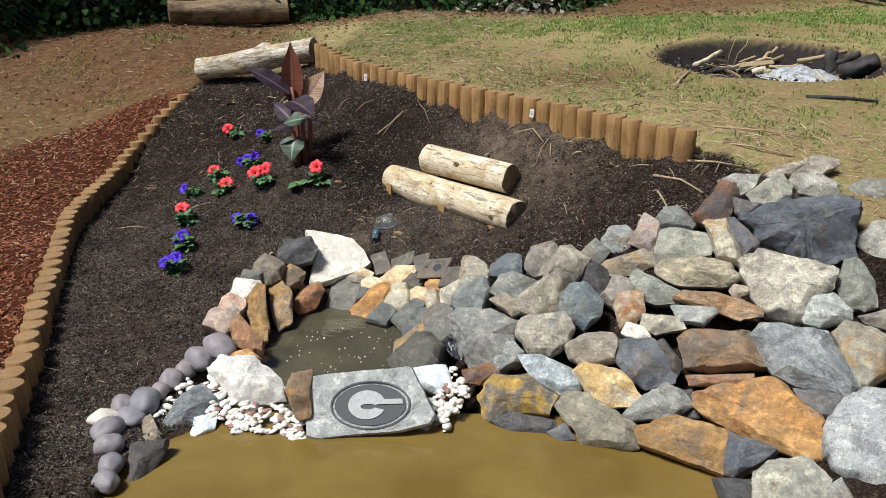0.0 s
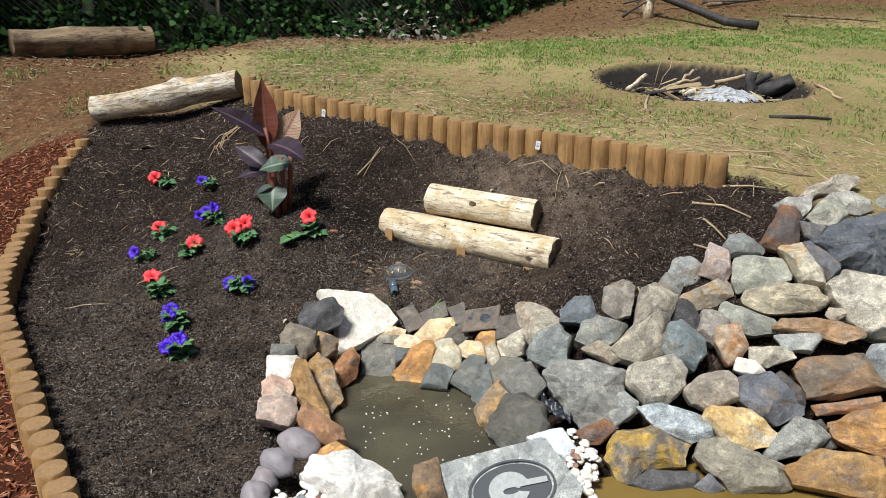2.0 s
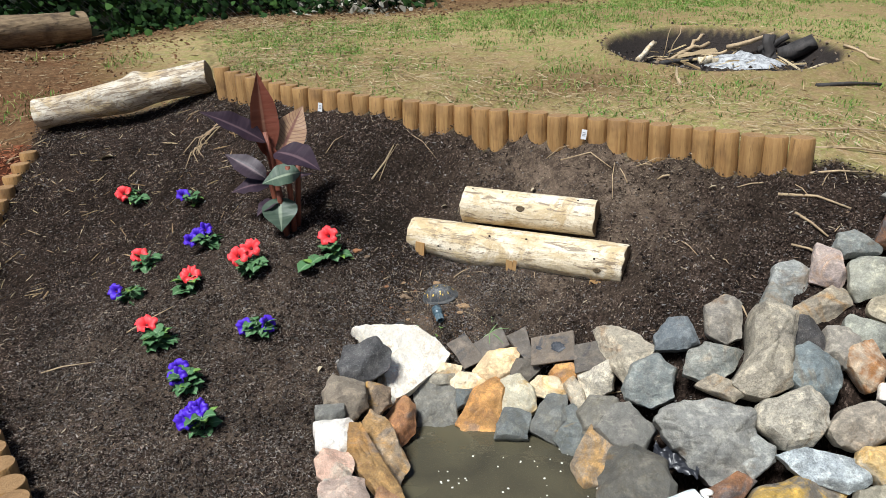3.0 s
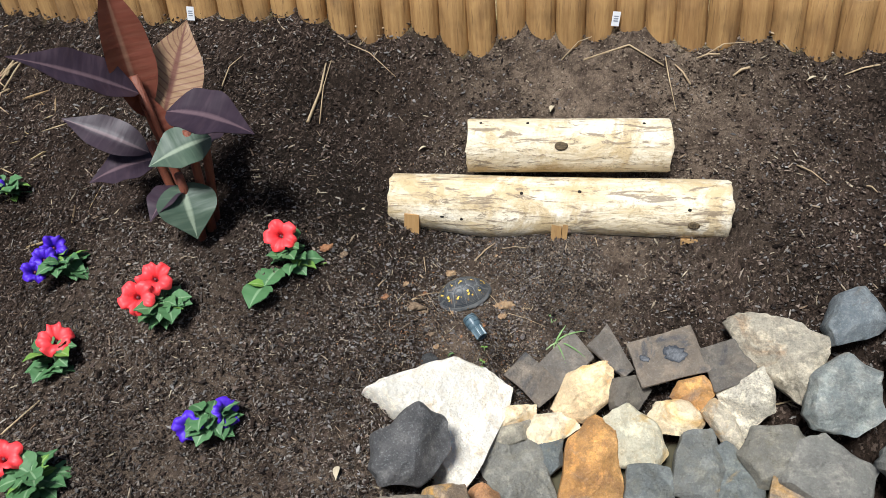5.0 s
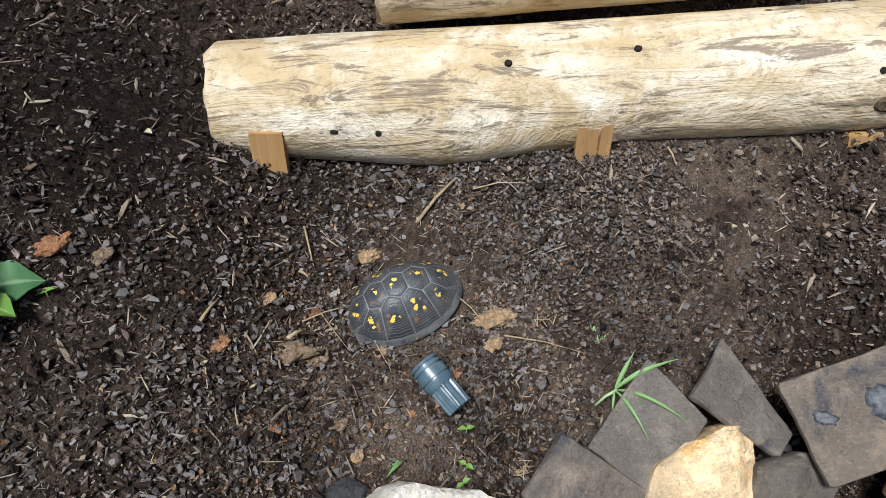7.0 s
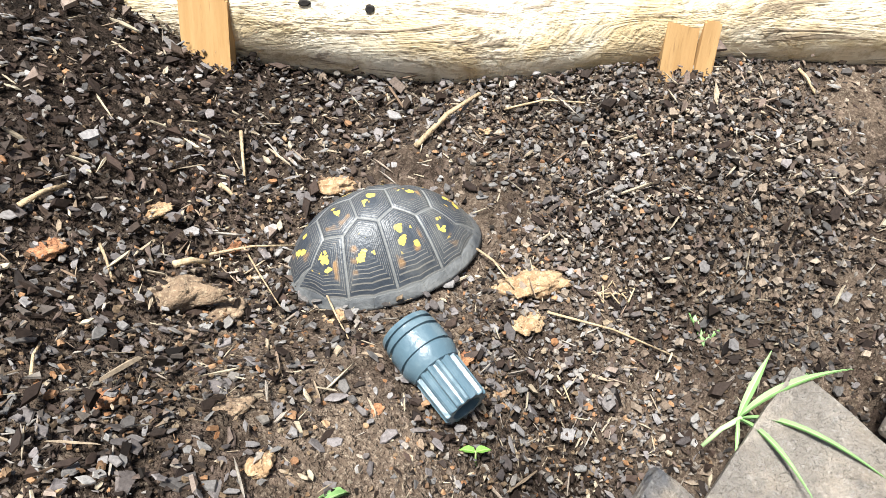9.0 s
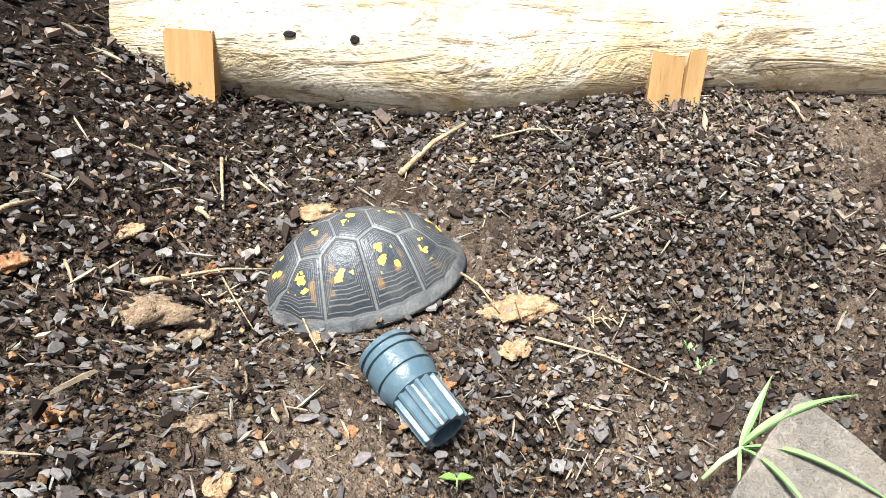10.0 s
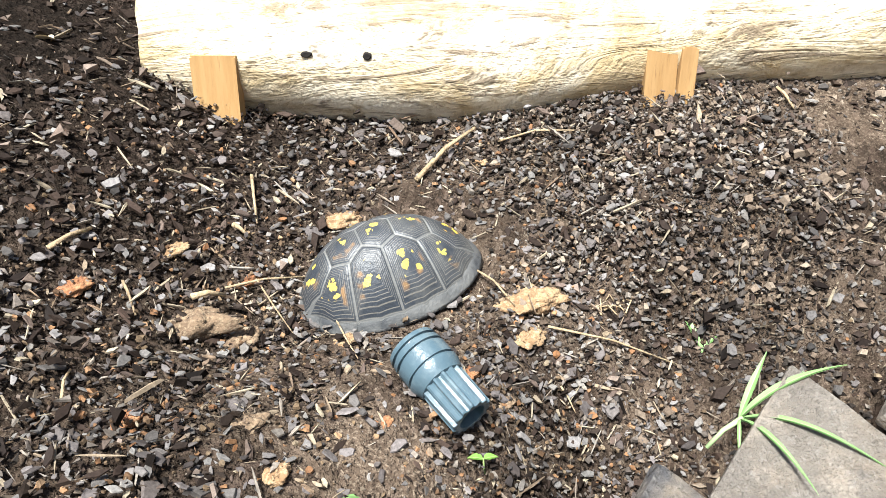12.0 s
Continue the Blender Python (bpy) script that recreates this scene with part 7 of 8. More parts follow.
def blades(name, label, count, where, size, mat, seed):
    rng = np.random.default_rng(seed)
    P = where(rng, count)
    count = len(P)
    z = height(P[:, 0], P[:, 1])
    H = rng.lognormal(math.log(size), 0.35, count)
    yaw = rng.uniform(0, 2 * math.pi, count)
    D = np.stack([np.cos(yaw), np.sin(yaw)], 1)
    S = np.stack([-D[:, 1], D[:, 0]], 1)
    lean = rng.uniform(0.2, 1.4, count)
    verts = np.empty((count, 6, 3))
    for k, (t, w) in enumerate(((0, 0.0028), (0.55, 0.0024), (1.0, 0.0006))):
        off = D * (lean * H * t * t)[:, None]
        for s, q in ((-1, 0), (1, 1)):
            xy = P + off + S * s * w
            verts[:, 2 * k + q] = np.stack([xy[:, 0], xy[:, 1], z - 0.004 + H * t * (1 - 0.3 * lean * t)], 1)
    quads = np.array([(0, 1, 3, 2), (2, 3, 5, 4)])
    faces = (np.arange(count)[:, None, None] * 6 + quads[None]).reshape(-1, 4)
    return tagged(new(name, mesh_of(name, verts.reshape(-1, 3), faces.tolist(), mat, False)), label, "grass", kind="stuff")


BLADE = island_material("grass_blade", [(0.09, 0.2, 0.03), (0.14, 0.29, 0.05), (0.2, 0.36, 0.07), (0.3, 0.38, 0.1), (0.42, 0.38, 0.16)], 0.7, False)


def grass_keep(x, y):
    patch = 0.5 + 0.2 * np.sin(x * 2.3 + 1.1 * y) * np.sin(1.7 * y - 0.8 * x + 1) + 0.17 * np.sin(x * 5.3 - 2.1 * y) * np.sin(4.7 * y + 1.9 * x) + 0.16 * np.sin(x * 13.1 + 6 * y) * np.sin(11.7 * y - 5.2 * x)
    patch = step(0.4, 0.62, patch)
    band = np.exp(-((y - 7.1 - 0.15 * x) / 0.8) ** 2)
    return lawn_keep(x, y) * np.clip(band * (0.35 + 1.2 * patch) + 0.4 * patch, 0, 1) * (x > -1.9) * (pit_r(x, y) > 0.85) * (y < 8.6 + 0.35 * np.clip(x - 1.5, 0, 9))


blades("grass", "patchy green lawn grass", 110000, in_box(-1.9, 8.5, 3.4, 10.5, grass_keep), 0.023, BLADE, 11)
blades("grass", "thin grass tufts on clay", 1600, in_box(-4.4, -1.4, 5.8, 8.0, lambda x, y: (np.sin(x * 5) * np.sin(y * 4.1) > 0.45) * (zone_bed(x, y) < 0.2) * (zone_redm(x, y) < 0.2)), 0.035, BLADE, 12)


# ---- chain-link fence with ivy ----
FENCE = ((-7.0, 4.6), (-4.75, 6.5), (-3.85, 7.85), (-3.45, 8.65), (-1.3, 9.4), (1.1, 9.6), (2.8, 11.0), (5.2, 12.6), (8.5, 13.6), (12.0, 14.2))


def fence():
    steel = Nodes("galvanised_steel", 0.45, 0.85)
    steel.color(steel.mix(steel.noise(40, 3), (0.38, 0.39, 0.39), (0.52, 0.53, 0.52)))
    root = thing("chain_link_fence", "grey galvanised chain-link fence overgrown with dark ivy", "fence")
    for (x0, y0), (x1, y1) in zip(FENCE, FENCE[1:]):
        z0, z1 = gz(x0, y0), gz(x1, y1)
        d = Vector((x1 - x0, y1 - y0, z1 - z0))
        part("fence_post", tube("fence_post", [(x0, y0, z0 - 0.2), (x0, y0, z0 + 0.6), (x0, y0, z0 + 1.3)], 0.026, 0.026, steel.mat, 12), root)
        part("top_rail", tube("top_rail", [(x0, y0, z0 + 1.25), (x0 + d.x / 2, y0 + d.y / 2, (z0 + z1) / 2 + 1.25), (x1, y1, z1 + 1.25)], 0.018, 0.018, steel.mat, 8), root)
        length = math.hypot(d.x, d.y)
        cell, verts, faces, r = 0.065, [], [], 0.0017
        n = int((length + 1.2) / cell)
        for k in range(n):
            for sgn in (1, -1):
                s0 = k * cell - (1.2 if sgn > 0 else 0.0)
                a, b = s0, s0 + sgn * 1.2
                lo, hi = 0.0, 1.2
                if min(a, b) < 0 or max(a, b) > length:
                    a_c, b_c = min(max(a, 0), length), min(max(b, 0), length)
                    if abs(a_c - b_c) < 0.02:
                        continue
                    lo, hi = abs(a_c - a), 1.2 - abs(b - b_c)
                    a, b = a_c, b_c
                base = len(verts)
                for s, hgt in ((a, lo), (b, hi)):
                    c = Vector((x0, y0, z0)) + d * (s / length) + Vector((0, 0, hgt + 0.03))
                    w = Vector((-d.y, d.x, 0)).normalized() * r
                    verts += [c + w, c + Vector((r, 0, r)), c - w, c - Vector((r, 0, r))]
                faces += [(base + i, base + (i + 1) % 4, base + 4 + (i + 1) % 4, base + 4 + i) for i in range(4)]
        part("wire_mesh", mesh_of("wire_mesh", verts, faces, steel.mat), root, None, "thin diamond wire mesh")


fence()


def fence_point(rng, count, spread, top):
    pts = np.array(FENCE)
    seg = np.linalg.norm(np.diff(pts, axis=0), axis=1)
    s = rng.uniform(0, seg.sum(), count)
    k = np.searchsorted(np.cumsum(seg), s)
    t = (s - (np.cumsum(seg)[k] - seg[k])) / seg[k]
    P = pts[k] + (pts[k + 1] - pts[k]) * t[:, None]
    nrm = np.stack([-(pts[k + 1] - pts[k])[:, 1], (pts[k + 1] - pts[k])[:, 0]], 1) / seg[k][:, None]
    bush = 0.5 + 0.5 * np.sin(s * 1.9) * np.sin(s * 0.7 + 1)
    h = rng.random(count) ** 1.1 * top * (0.6 + 0.4 * bush)
    P = P + nrm * (rng.normal(0.05, spread, count) - 0.35 * np.clip(1 - h / 0.5, 0, 1) ** 2 * rng.random(count))[:, None]
    return P, h


def ivy():
    mat = island_material("ivy_leaf", [(0.007, 0.02, 0.006), (0.014, 0.04, 0.01), (0.028, 0.068, 0.017), (0.05, 0.11, 0.027), (0.01, 0.026, 0.009), (0.075, 0.16, 0.035)], 0.8, False)
    rng = np.random.default_rng(21)
    count = 40000
    P, h = fence_point(rng, count, 0.13, 1.5)
    z = height(P[:, 0], P[:, 1]) + h + 0.02
    wave = np.sin(P[:, 0] * 4.1 + 1) * np.sin(h * 6.3 + P[:, 1] * 2.2) + 0.6 * np.sin(P[:, 0] * 9.7 + P[:, 1] * 4) * np.sin(h * 13 + 2)
    keep = rng.random(count) < np.clip(0.62 + 0.55 * wave, 0.08, 1)
    P, h, z = P[keep], h[keep], z[keep]
    count = len(P)
    size = rng.uniform(0.03, 0.075, count)
    N = rng.normal(0, 0.6, (count, 3)) + np.array((0.1, -0.9, 0.6))
    N /= np.linalg.norm(N, axis=1)[:, None]
    U = rng.normal(0, 1, (count, 3))
    U -= N * (U * N).sum(1)[:, None]
    U /= np.linalg.norm(U, axis=1)[:, None]
    V = np.cross(N, U)
    C = np.stack([P[:, 0], P[:, 1], z], 1)
    out = ((0, -0.6), (0.55, -0.35), (0.42, 0.15), (0, 0.7), (-0.42, 0.15), (-0.55, -0.35))
    verts = np.empty((count, 7, 3))
    for k, (u, v) in enumerate(out):
        verts[:, k] = C + (U * u + V * v) * size[:, None] - N * (0.22 * abs(u) * size)[:, None]
    verts[:, 6] = C + N * (0.08 * size)[:, None]
    tris = np.array([(i, (i + 1) % 6, 6) for i in range(6)])
    faces = (np.arange(count)[:, None, None] * 7 + tris[None]).reshape(-1, 3)
    tagged(new("ivy", mesh_of("ivy", verts.reshape(-1, 3), faces.tolist(), mat, True)), "dense dark green ivy climbing the fence", "ivy", kind="stuff")
    # added sheet behind the fence; undergrowth's shade is put into its near-black colour
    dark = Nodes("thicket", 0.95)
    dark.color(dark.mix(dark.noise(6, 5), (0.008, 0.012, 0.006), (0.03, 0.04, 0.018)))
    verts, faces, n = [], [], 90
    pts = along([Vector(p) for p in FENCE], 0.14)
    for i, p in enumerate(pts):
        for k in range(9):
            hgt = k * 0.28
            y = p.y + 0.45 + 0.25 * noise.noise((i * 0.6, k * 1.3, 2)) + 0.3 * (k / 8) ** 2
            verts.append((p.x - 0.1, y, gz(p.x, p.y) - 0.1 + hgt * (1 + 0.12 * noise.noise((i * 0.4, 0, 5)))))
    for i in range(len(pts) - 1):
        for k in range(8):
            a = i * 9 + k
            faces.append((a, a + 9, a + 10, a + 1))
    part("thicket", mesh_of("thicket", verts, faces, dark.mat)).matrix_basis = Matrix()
    tagged(bpy.data.objects["thicket"], "near-black sheet standing in for shaded undergrowth behind the fence", "undergrowth", kind="structure")


ivy()


def vine_trunk():
    root = thing("vine_stem", "thick brown ivy stem climbing the fence", "vine")
    part("stem", tube("stem", [(-3.98, 7.83, gz(-3.98, 7.83) - 0.05), (-3.95, 7.84, 1.2), (-4.0, 7.86, 1.6), (-4.02, 7.9, 2.1)], 0.045, 0.03, BARKED, 10, 0.3), root)


vine_trunk()


# ---- fire pit ----
def pit():
    cx, cy = PIT
    ash = Nodes("ash", 0.95)
    ash.color(ash.mix(ash.ramp(ash.noise(30, 5), (0.35, 0.0), (0.6, 1.0)), (0.16, 0.165, 0.17), (0.52, 0.53, 0.54)))
    ash.bump((ash.noise(40, 5), 0.02))
    verts, faces, m = [], [], 28
    z = gz(cx, cy)
    for k in range(7):
        r = k / 6
        for i in range(m):
            a = 2 * math.pi * i / m
            verts.append((0.3 * r * math.cos(a) * (1 + 0.15 * noise.noise((math.cos(a), math.sin(a), 1))), 0.26 * r * math.sin(a), 0.075 * (1 - r * r) - 0.01 + 0.05 * noise.noise((r * 4 * math.cos(a), r * 4 * math.sin(a), 3)) * (1 - r)))
    for k in range(6):
        for i in range(m):
            j = (i + 1) % m
            faces.append((k * m + i, (k + 1) * m + i, (k + 1) * m + j, k * m + j))
    tagged(part("ash_mound", mesh_of("ash_mound", verts, faces, ash.mat), None, pose(cx + 0.24, cy + 0.08, gz(cx + 0.24, cy + 0.08) + 0.004, 0, 0, -25)), "pale grey ash heap in the fire pit", "ash")
    rng = random.Random(8)
    for a, b, r, mat, label in (((0.5, 0.0, 0.05), (0.68, -0.12, 0.06), 0.1, CHARRED, "charred log end in the fire pit"), ((0.44, 0.03, 0.0), (0.45, 0.05, 0.19), 0.075, CHARRED, "upright burnt log stub in the fire pit"),
                                ((0.52, 0.22, 0.06), (0.66, 0.1, 0.1), 0.04, CHARRED, "burnt branch in the fire pit"), ((-0.24, 0.33, 0.03), (0.2, 0.42, 0.06), 0.026, STRAWWOOD, "dry branch lying in the fire pit"),
                                ((0.05, 0.5, 0.03), (0.3, 0.48, 0.1), 0.028, STRAWWOOD, "dry branch lying in the fire pit"), ((0.12, 0.5, 0.05), (0.26, 0.52, 0.16), 0.02, STRAWWOOD, "dry stick propped in the fire pit"),
                                ((-0.4, 0.34, 0.05), (-0.16, 0.5, 0.13), 0.035, PEELED, "pale split wood piece in the fire pit"), ((0.62, -0.42, 0.03), (0.56, -0.75, 0.03), 0.014, STRAWWOOD, "dry stick lying on the pit edge"),
                                ((0.15, 0.42, 0.03), (0.45, 0.33, 0.07), 0.018, STRAWWOOD, "dry stick in the fire pit"), ((-0.14, 0.42, 0.02), (-0.1, 0.4, 0.24), 0.005, STRAWWOOD, "thin upright twig in the fire pit"),
                                ((-0.1, 0.42, 0.02), (0.0, 0.42, 0.24), 0.006, STRAWWOOD, "thin upright twig in the fire pit"), ((-0.05, 0.14, 0.04), (0.05, 0.06, 0.05), 0.04, PEELED, "short pale wood piece beside the ash"),
                                ((-0.3, 0.22, 0.03), (0.02, 0.26, 0.04), 0.03, CHARRED, "burnt branch in the fire pit"), ((0.35, 0.35, 0.08), (0.62, 0.2, 0.12), 0.025, STRAWWOOD, "dry branch lying in the fire pit")):
        pa, pb = ((cx + p[0], cy + p[1], gz(cx + p[0], cy + p[1]) + p[2] - 0.01) for p in (a, b))
        mid = [(pa[i] + pb[i]) / 2 + rng.uniform(-0.02, 0.02) for i in range(3)]
        near_a = [pa[i] * 0.75 + pb[i] * 0.25 + rng.uniform(-0.01, 0.01) for i in range(3)]
        near_b = [pa[i] * 0.25 + pb[i] * 0.75 + rng.uniform(-0.012, 0.012) for i in range(3)]
        root = new("firewood", tube("firewood", [pa, near_a, mid, near_b, pb], r * 0.62, r * 0.5, mat, 12, 0.6, rng.random() * 9))
        tagged(root, label, "firewood", "wood in the fire pit")

    CINDER = island_material("cinder", [(0.012, 0.011, 0.01), (0.04, 0.036, 0.033), (0.09, 0.08, 0.072), (0.2, 0.19, 0.18), (0.025, 0.02, 0.018), (0.13, 0.09, 0.06)], 0.9, False)
    shards("cinders", "black cinders and charred crumbs on the pit floor", 900, in_box(cx - 0.75, cx + 0.75, cy - 0.75, cy + 0.75, lambda x, y: (pit_r(x, y) < 0.66) * 1.0), (0.02, 0.6, 0.55), CINDER, 41, 0.5, 0.5, 0.4, "cinders", 0.006)
    shards("cinders", "crumbs of dark soil round the pit rim", 700, in_box(cx - 1.0, cx + 1.0, cy - 1.0, cy + 1.0, lambda x, y: np.exp(-((pit_r(x, y) - 0.76) / 0.06) ** 2)), (0.012, 0.7, 0.5), LOAM_CRUMB, 42, 0.5, 0.5, 0.5, "soil", 0.004)
    shards("cinders", "thin twigs strewn in the fire pit", 60, in_box(cx - 0.7, cx + 0.7, cy - 0.6, cy + 0.7, lambda x, y: (pit_r(x, y) < 0.62) * 1.0), (0.16, 0.05, 0.4), STRAW, 43, 0.25, 0.8, 2.0, "twigs", 0.03)


pit()


# ---- twigs and small loose things ----
def twig(pts, r, mat, label, name="twig", lift=0.004):
    full = [(x, y, gz(x, y) + lift + dz) for x, y, dz in pts]
    tagged(new(name, tube(name, full, r, r * 0.6, mat, 6, 0.3, pts[0][0] * 9)), label, name)


SHELL_TWIGS = (((-0.259, 3.814, 0.004), (-0.222, 3.812, 0.012), (-0.184, 3.811, 0.008)), ((-0.178, 3.787, 0.002), (-0.153, 3.763, 0.006), (-0.129, 3.736, 0.002)), ((-0.373, 3.904, 0.002), (-0.385, 3.883, 0.006), (-0.397, 3.862, 0.002)),
               ((-0.279, 3.646, 0.004), (-0.245, 3.61, 0.008), (-0.211, 3.574, 0.003)), ((-0.455, 3.818, 0.004), (-0.425, 3.81, 0.012), (-0.394, 3.801, 0.01)), ((-0.431, 3.812, 0.012), (-0.432, 3.79, 0.009), (-0.433, 3.762, 0.002)),
               ((-0.402, 3.752, 0.01), (-0.41, 3.728, 0.006), (-0.418, 3.703, 0.002)), ((-0.291, 3.709, 0.01), (-0.291, 3.69, 0.012), (-0.291, 3.668, 0.008)), ((-0.488, 3.799, 0.02), (-0.475, 3.801, 0.02), (-0.462, 3.803, 0.014)),
               ((-0.522, 3.831, 0.002), (-0.524, 3.818, 0.006), (-0.527, 3.805, 0.002)), ((-0.596, 3.743, 0.002), (-0.59, 3.754, 0.005), (-0.583, 3.765, 0.002)), ((0.031, 3.624, 0.003), (0.026, 3.613, 0.006), (0.021, 3.602, 0.003)),
               ((-0.417, 3.865, 0.003), (-0.414, 3.859, 0.005), (-0.411, 3.852, 0.003)), ((-0.557, 3.854, 0.003), (-0.54, 3.861, 0.006), (-0.523, 3.869, 0.003)), ((-0.3, 3.617, 0.003), (-0.302, 3.609, 0.006), (-0.303, 3.601, 0.003)))
for i, p in enumerate(SHELL_TWIGS):
    twig(p, (0.0026, 0.0012, 0.0016, 0.001, 0.001, 0.0008, 0.0008, 0.001, 0.0026, 0.0012, 0.0012, 0.0016, 0.0022, 0.0022, 0.0008)[i], STRAWWOOD, "thin dry straw stem lying on bark mulch")
rng_t = random.Random(77)
for x0, y0, x1, y1, r in ((-0.45, 4.38, -0.3, 4.5, 0.005), (-0.2, 4.6, -0.02, 4.42, 0.005), (0.7, 3.85, 0.88, 3.75, 0.007), (0.95, 3.3, 1.12, 3.1, 0.007), (1.1, 3.3, 1.35, 3.22, 0.006), (0.95, 3.2, 0.97, 3.05, 0.006),
                          (0.85, 3.1, 0.9, 2.98, 0.006), (0.05, 3.1, 0.2, 2.92, 0.0026), (-1.75, 2.5, -1.5, 2.46, 0.004), (1.2, 3.45, 1.6, 3.3, 0.006), (1.3, 3.6, 1.75, 3.5, 0.005),
                          (-1.6, 4.0, -1.4, 4.05, 0.003), (-1.9, 3.9, -1.7, 3.85, 0.003), (0.35, 4.0, 0.5, 3.8, 0.004), (1.35, 4.5, 1.5, 4.75, 0.012), (2.0, 4.2, 2.35, 4.1, 0.014)):
    twig(((x0, y0, 0), ((x0 + x1) / 2 + rng_t.uniform(-0.02, 0.02), (y0 + y1) / 2, 0.012), (x1, y1, 0.004)), r, CHARRED if x0 == 2.0 else STRAWWOOD, "dry bare twig lying on the soil")
for k in range(13):
    a, l = rng_t.choice((0.2, 0.5, 2.9, 3.4, 4.2)) + rng_t.uniform(-0.5, 0.5), rng_t.uniform(0.05, 0.15)
    x0, y0 = -1.18 + rng_t.uniform(-0.06, 0.06), 5.29 + rng_t.uniform(-0.05, 0.05)
    twig(((x0, y0, 0.012), (x0 + 0.5 * l * math.cos(a), y0 + 0.5 * l * math.sin(a), 0.025), (x0 + l * math.cos(a + 0.25), y0 + l * math.sin(a + 0.25), 0.004)), 0.0035, STRAWWOOD, "dry root strand spread on the soil", "root_strand")



for k in range(26):
    x0, y0 = rng_t.uniform(0.5, 1.35), rng_t.uniform(3.0, 3.75)
    if zone_bed(x0, y0) > 0.6:
        a, l = rng_t.uniform(0, 6.28), rng_t.uniform(0.03, 0.11)
        twig(((x0, y0, 0.004), (x0 + 0.5 * l * math.cos(a), y0 + 0.5 * l * math.sin(a), 0.012), (x0 + l * math.cos(a), y0 + l * math.sin(a), 0.004)), rng_t.uniform(0.002, 0.005), STRAWWOOD, "short pale dry stem lying on the soil")
for x0, y0, x1, y1 in ((-0.42, 4.36, -0.28, 4.5), (-0.2, 4.52, -0.13, 4.36), (-0.17, 4.5, -0.1, 4.47), (0.3, 4.05, 0.42, 4.0), (0.52, 3.82, 0.44, 3.7), (0.6, 3.75, 0.72, 3.66), (-0.62, 4.62, -0.5, 4.68), (-0.75, 4.75, -0.68, 4.83)):
    twig(((x0, y0, 0.004), ((x0 + x1) / 2, (y0 + y1) / 2 + 0.01, 0.02), (x1, y1, 0.004)), 0.002, STRAWWOOD, "thin dry twig lying on the soil")


def branch_pile():
    rng = random.Random(5)
    for k in range(7):
        x, y = rng.uniform(3.6, 6.5), rng.uniform(9.3, 10.6)
        a, l = rng.uniform(-0.6, 0.6), rng.uniform(0.5, 1.3)
        z = gz(x, y)
        pts = [(x + l * f * math.cos(a) + rng.uniform(-0.04, 0.04), y + l * f * math.sin(a), gz(x + l * f * math.cos(a), y + l * f * math.sin(a)) + 0.05 + 0.1 * f * (k % 3)) for f in (0, 0.33, 0.66, 1)]
        tagged(new("branch", tube("branch", pts, rng.uniform(0.012, 0.03), 0.008, CHARRED if k % 3 else BARKED, 8, 0.3, k)), "dark fallen branch lying at the wood edge", "branch", "fallen branches")
    pts = [(5.1, 8.65, gz(5.1, 8.65) + 0.07), (4.85, 8.95, gz(4.85, 8.95) + 0.1), (4.5, 9.35, gz(4.5, 9.35) + 0.22), (4.1, 9.8, gz(4.1, 9.8) + 0.36), (3.8, 10.2, gz(3.8, 10.2) + 0.5)]
    tagged(new("fallen_trunk", tube("fallen_trunk", pts, 0.055, 0.04, CHARRED, 14, 0.3, 3)), "dark fallen tree trunk at the wood edge", "trunk")
    x, y = 4.2, 9.75
    tagged(new("stump", tube("stump", [(x, y, gz(x, y) - 0.05), (x + 0.02, y + 0.03, gz(x, y) + 0.18), (x + 0.12, y + 0.06, gz(x, y) + 0.4)], 0.085, 0.055, PEELED, 12, 0.3)), "pale broken stump at the wood edge", "stump")


branch_pile()


def clod(x, y, size, seed, mat, label, wide=0.72, yaw=0):
    verts, faces = round_stone(seed, 16, 0.6)
    out = []
    for v in verts:
        p = Vector(v)
        w = 1 + 0.4 * noise.noise(p * 1.6 + Vector((seed * 2.1, 0, 0))) + 0.32 * noise.noise(p * 3.7 + Vector((0, seed, 3))) + 0.2 * noise.noise(p * 8 + Vector((0, 0, seed)))
        out.append((p.x * w * size, p.y * w * size * wide, p.z * w * size * 0.62))
    ob = new("clay_clod", mesh_of("clay_clod", out, faces, mat))
    ob.matrix_basis = pose(x, y, gz(x, y) + size * 0.14, 0, 0, yaw)
    return tagged(ob, label, "clod")


def clay_material(name, a, b, c):
    n = Nodes(name, 0.95)
    col = n.mix(n.ramp(n.noise(70, 4), (0.38, 0.0), (0.62, 1.0)), a, b)
    n.color(n.mix(n.ramp(n.noise(320, 3, 0.7), (0.5, 0.0), (0.66, 0.8)), col, c))
    return n.bump((n.noise(110, 5, 0.7), 0.004), (n.noise(420, 3), 0.0012)).mat


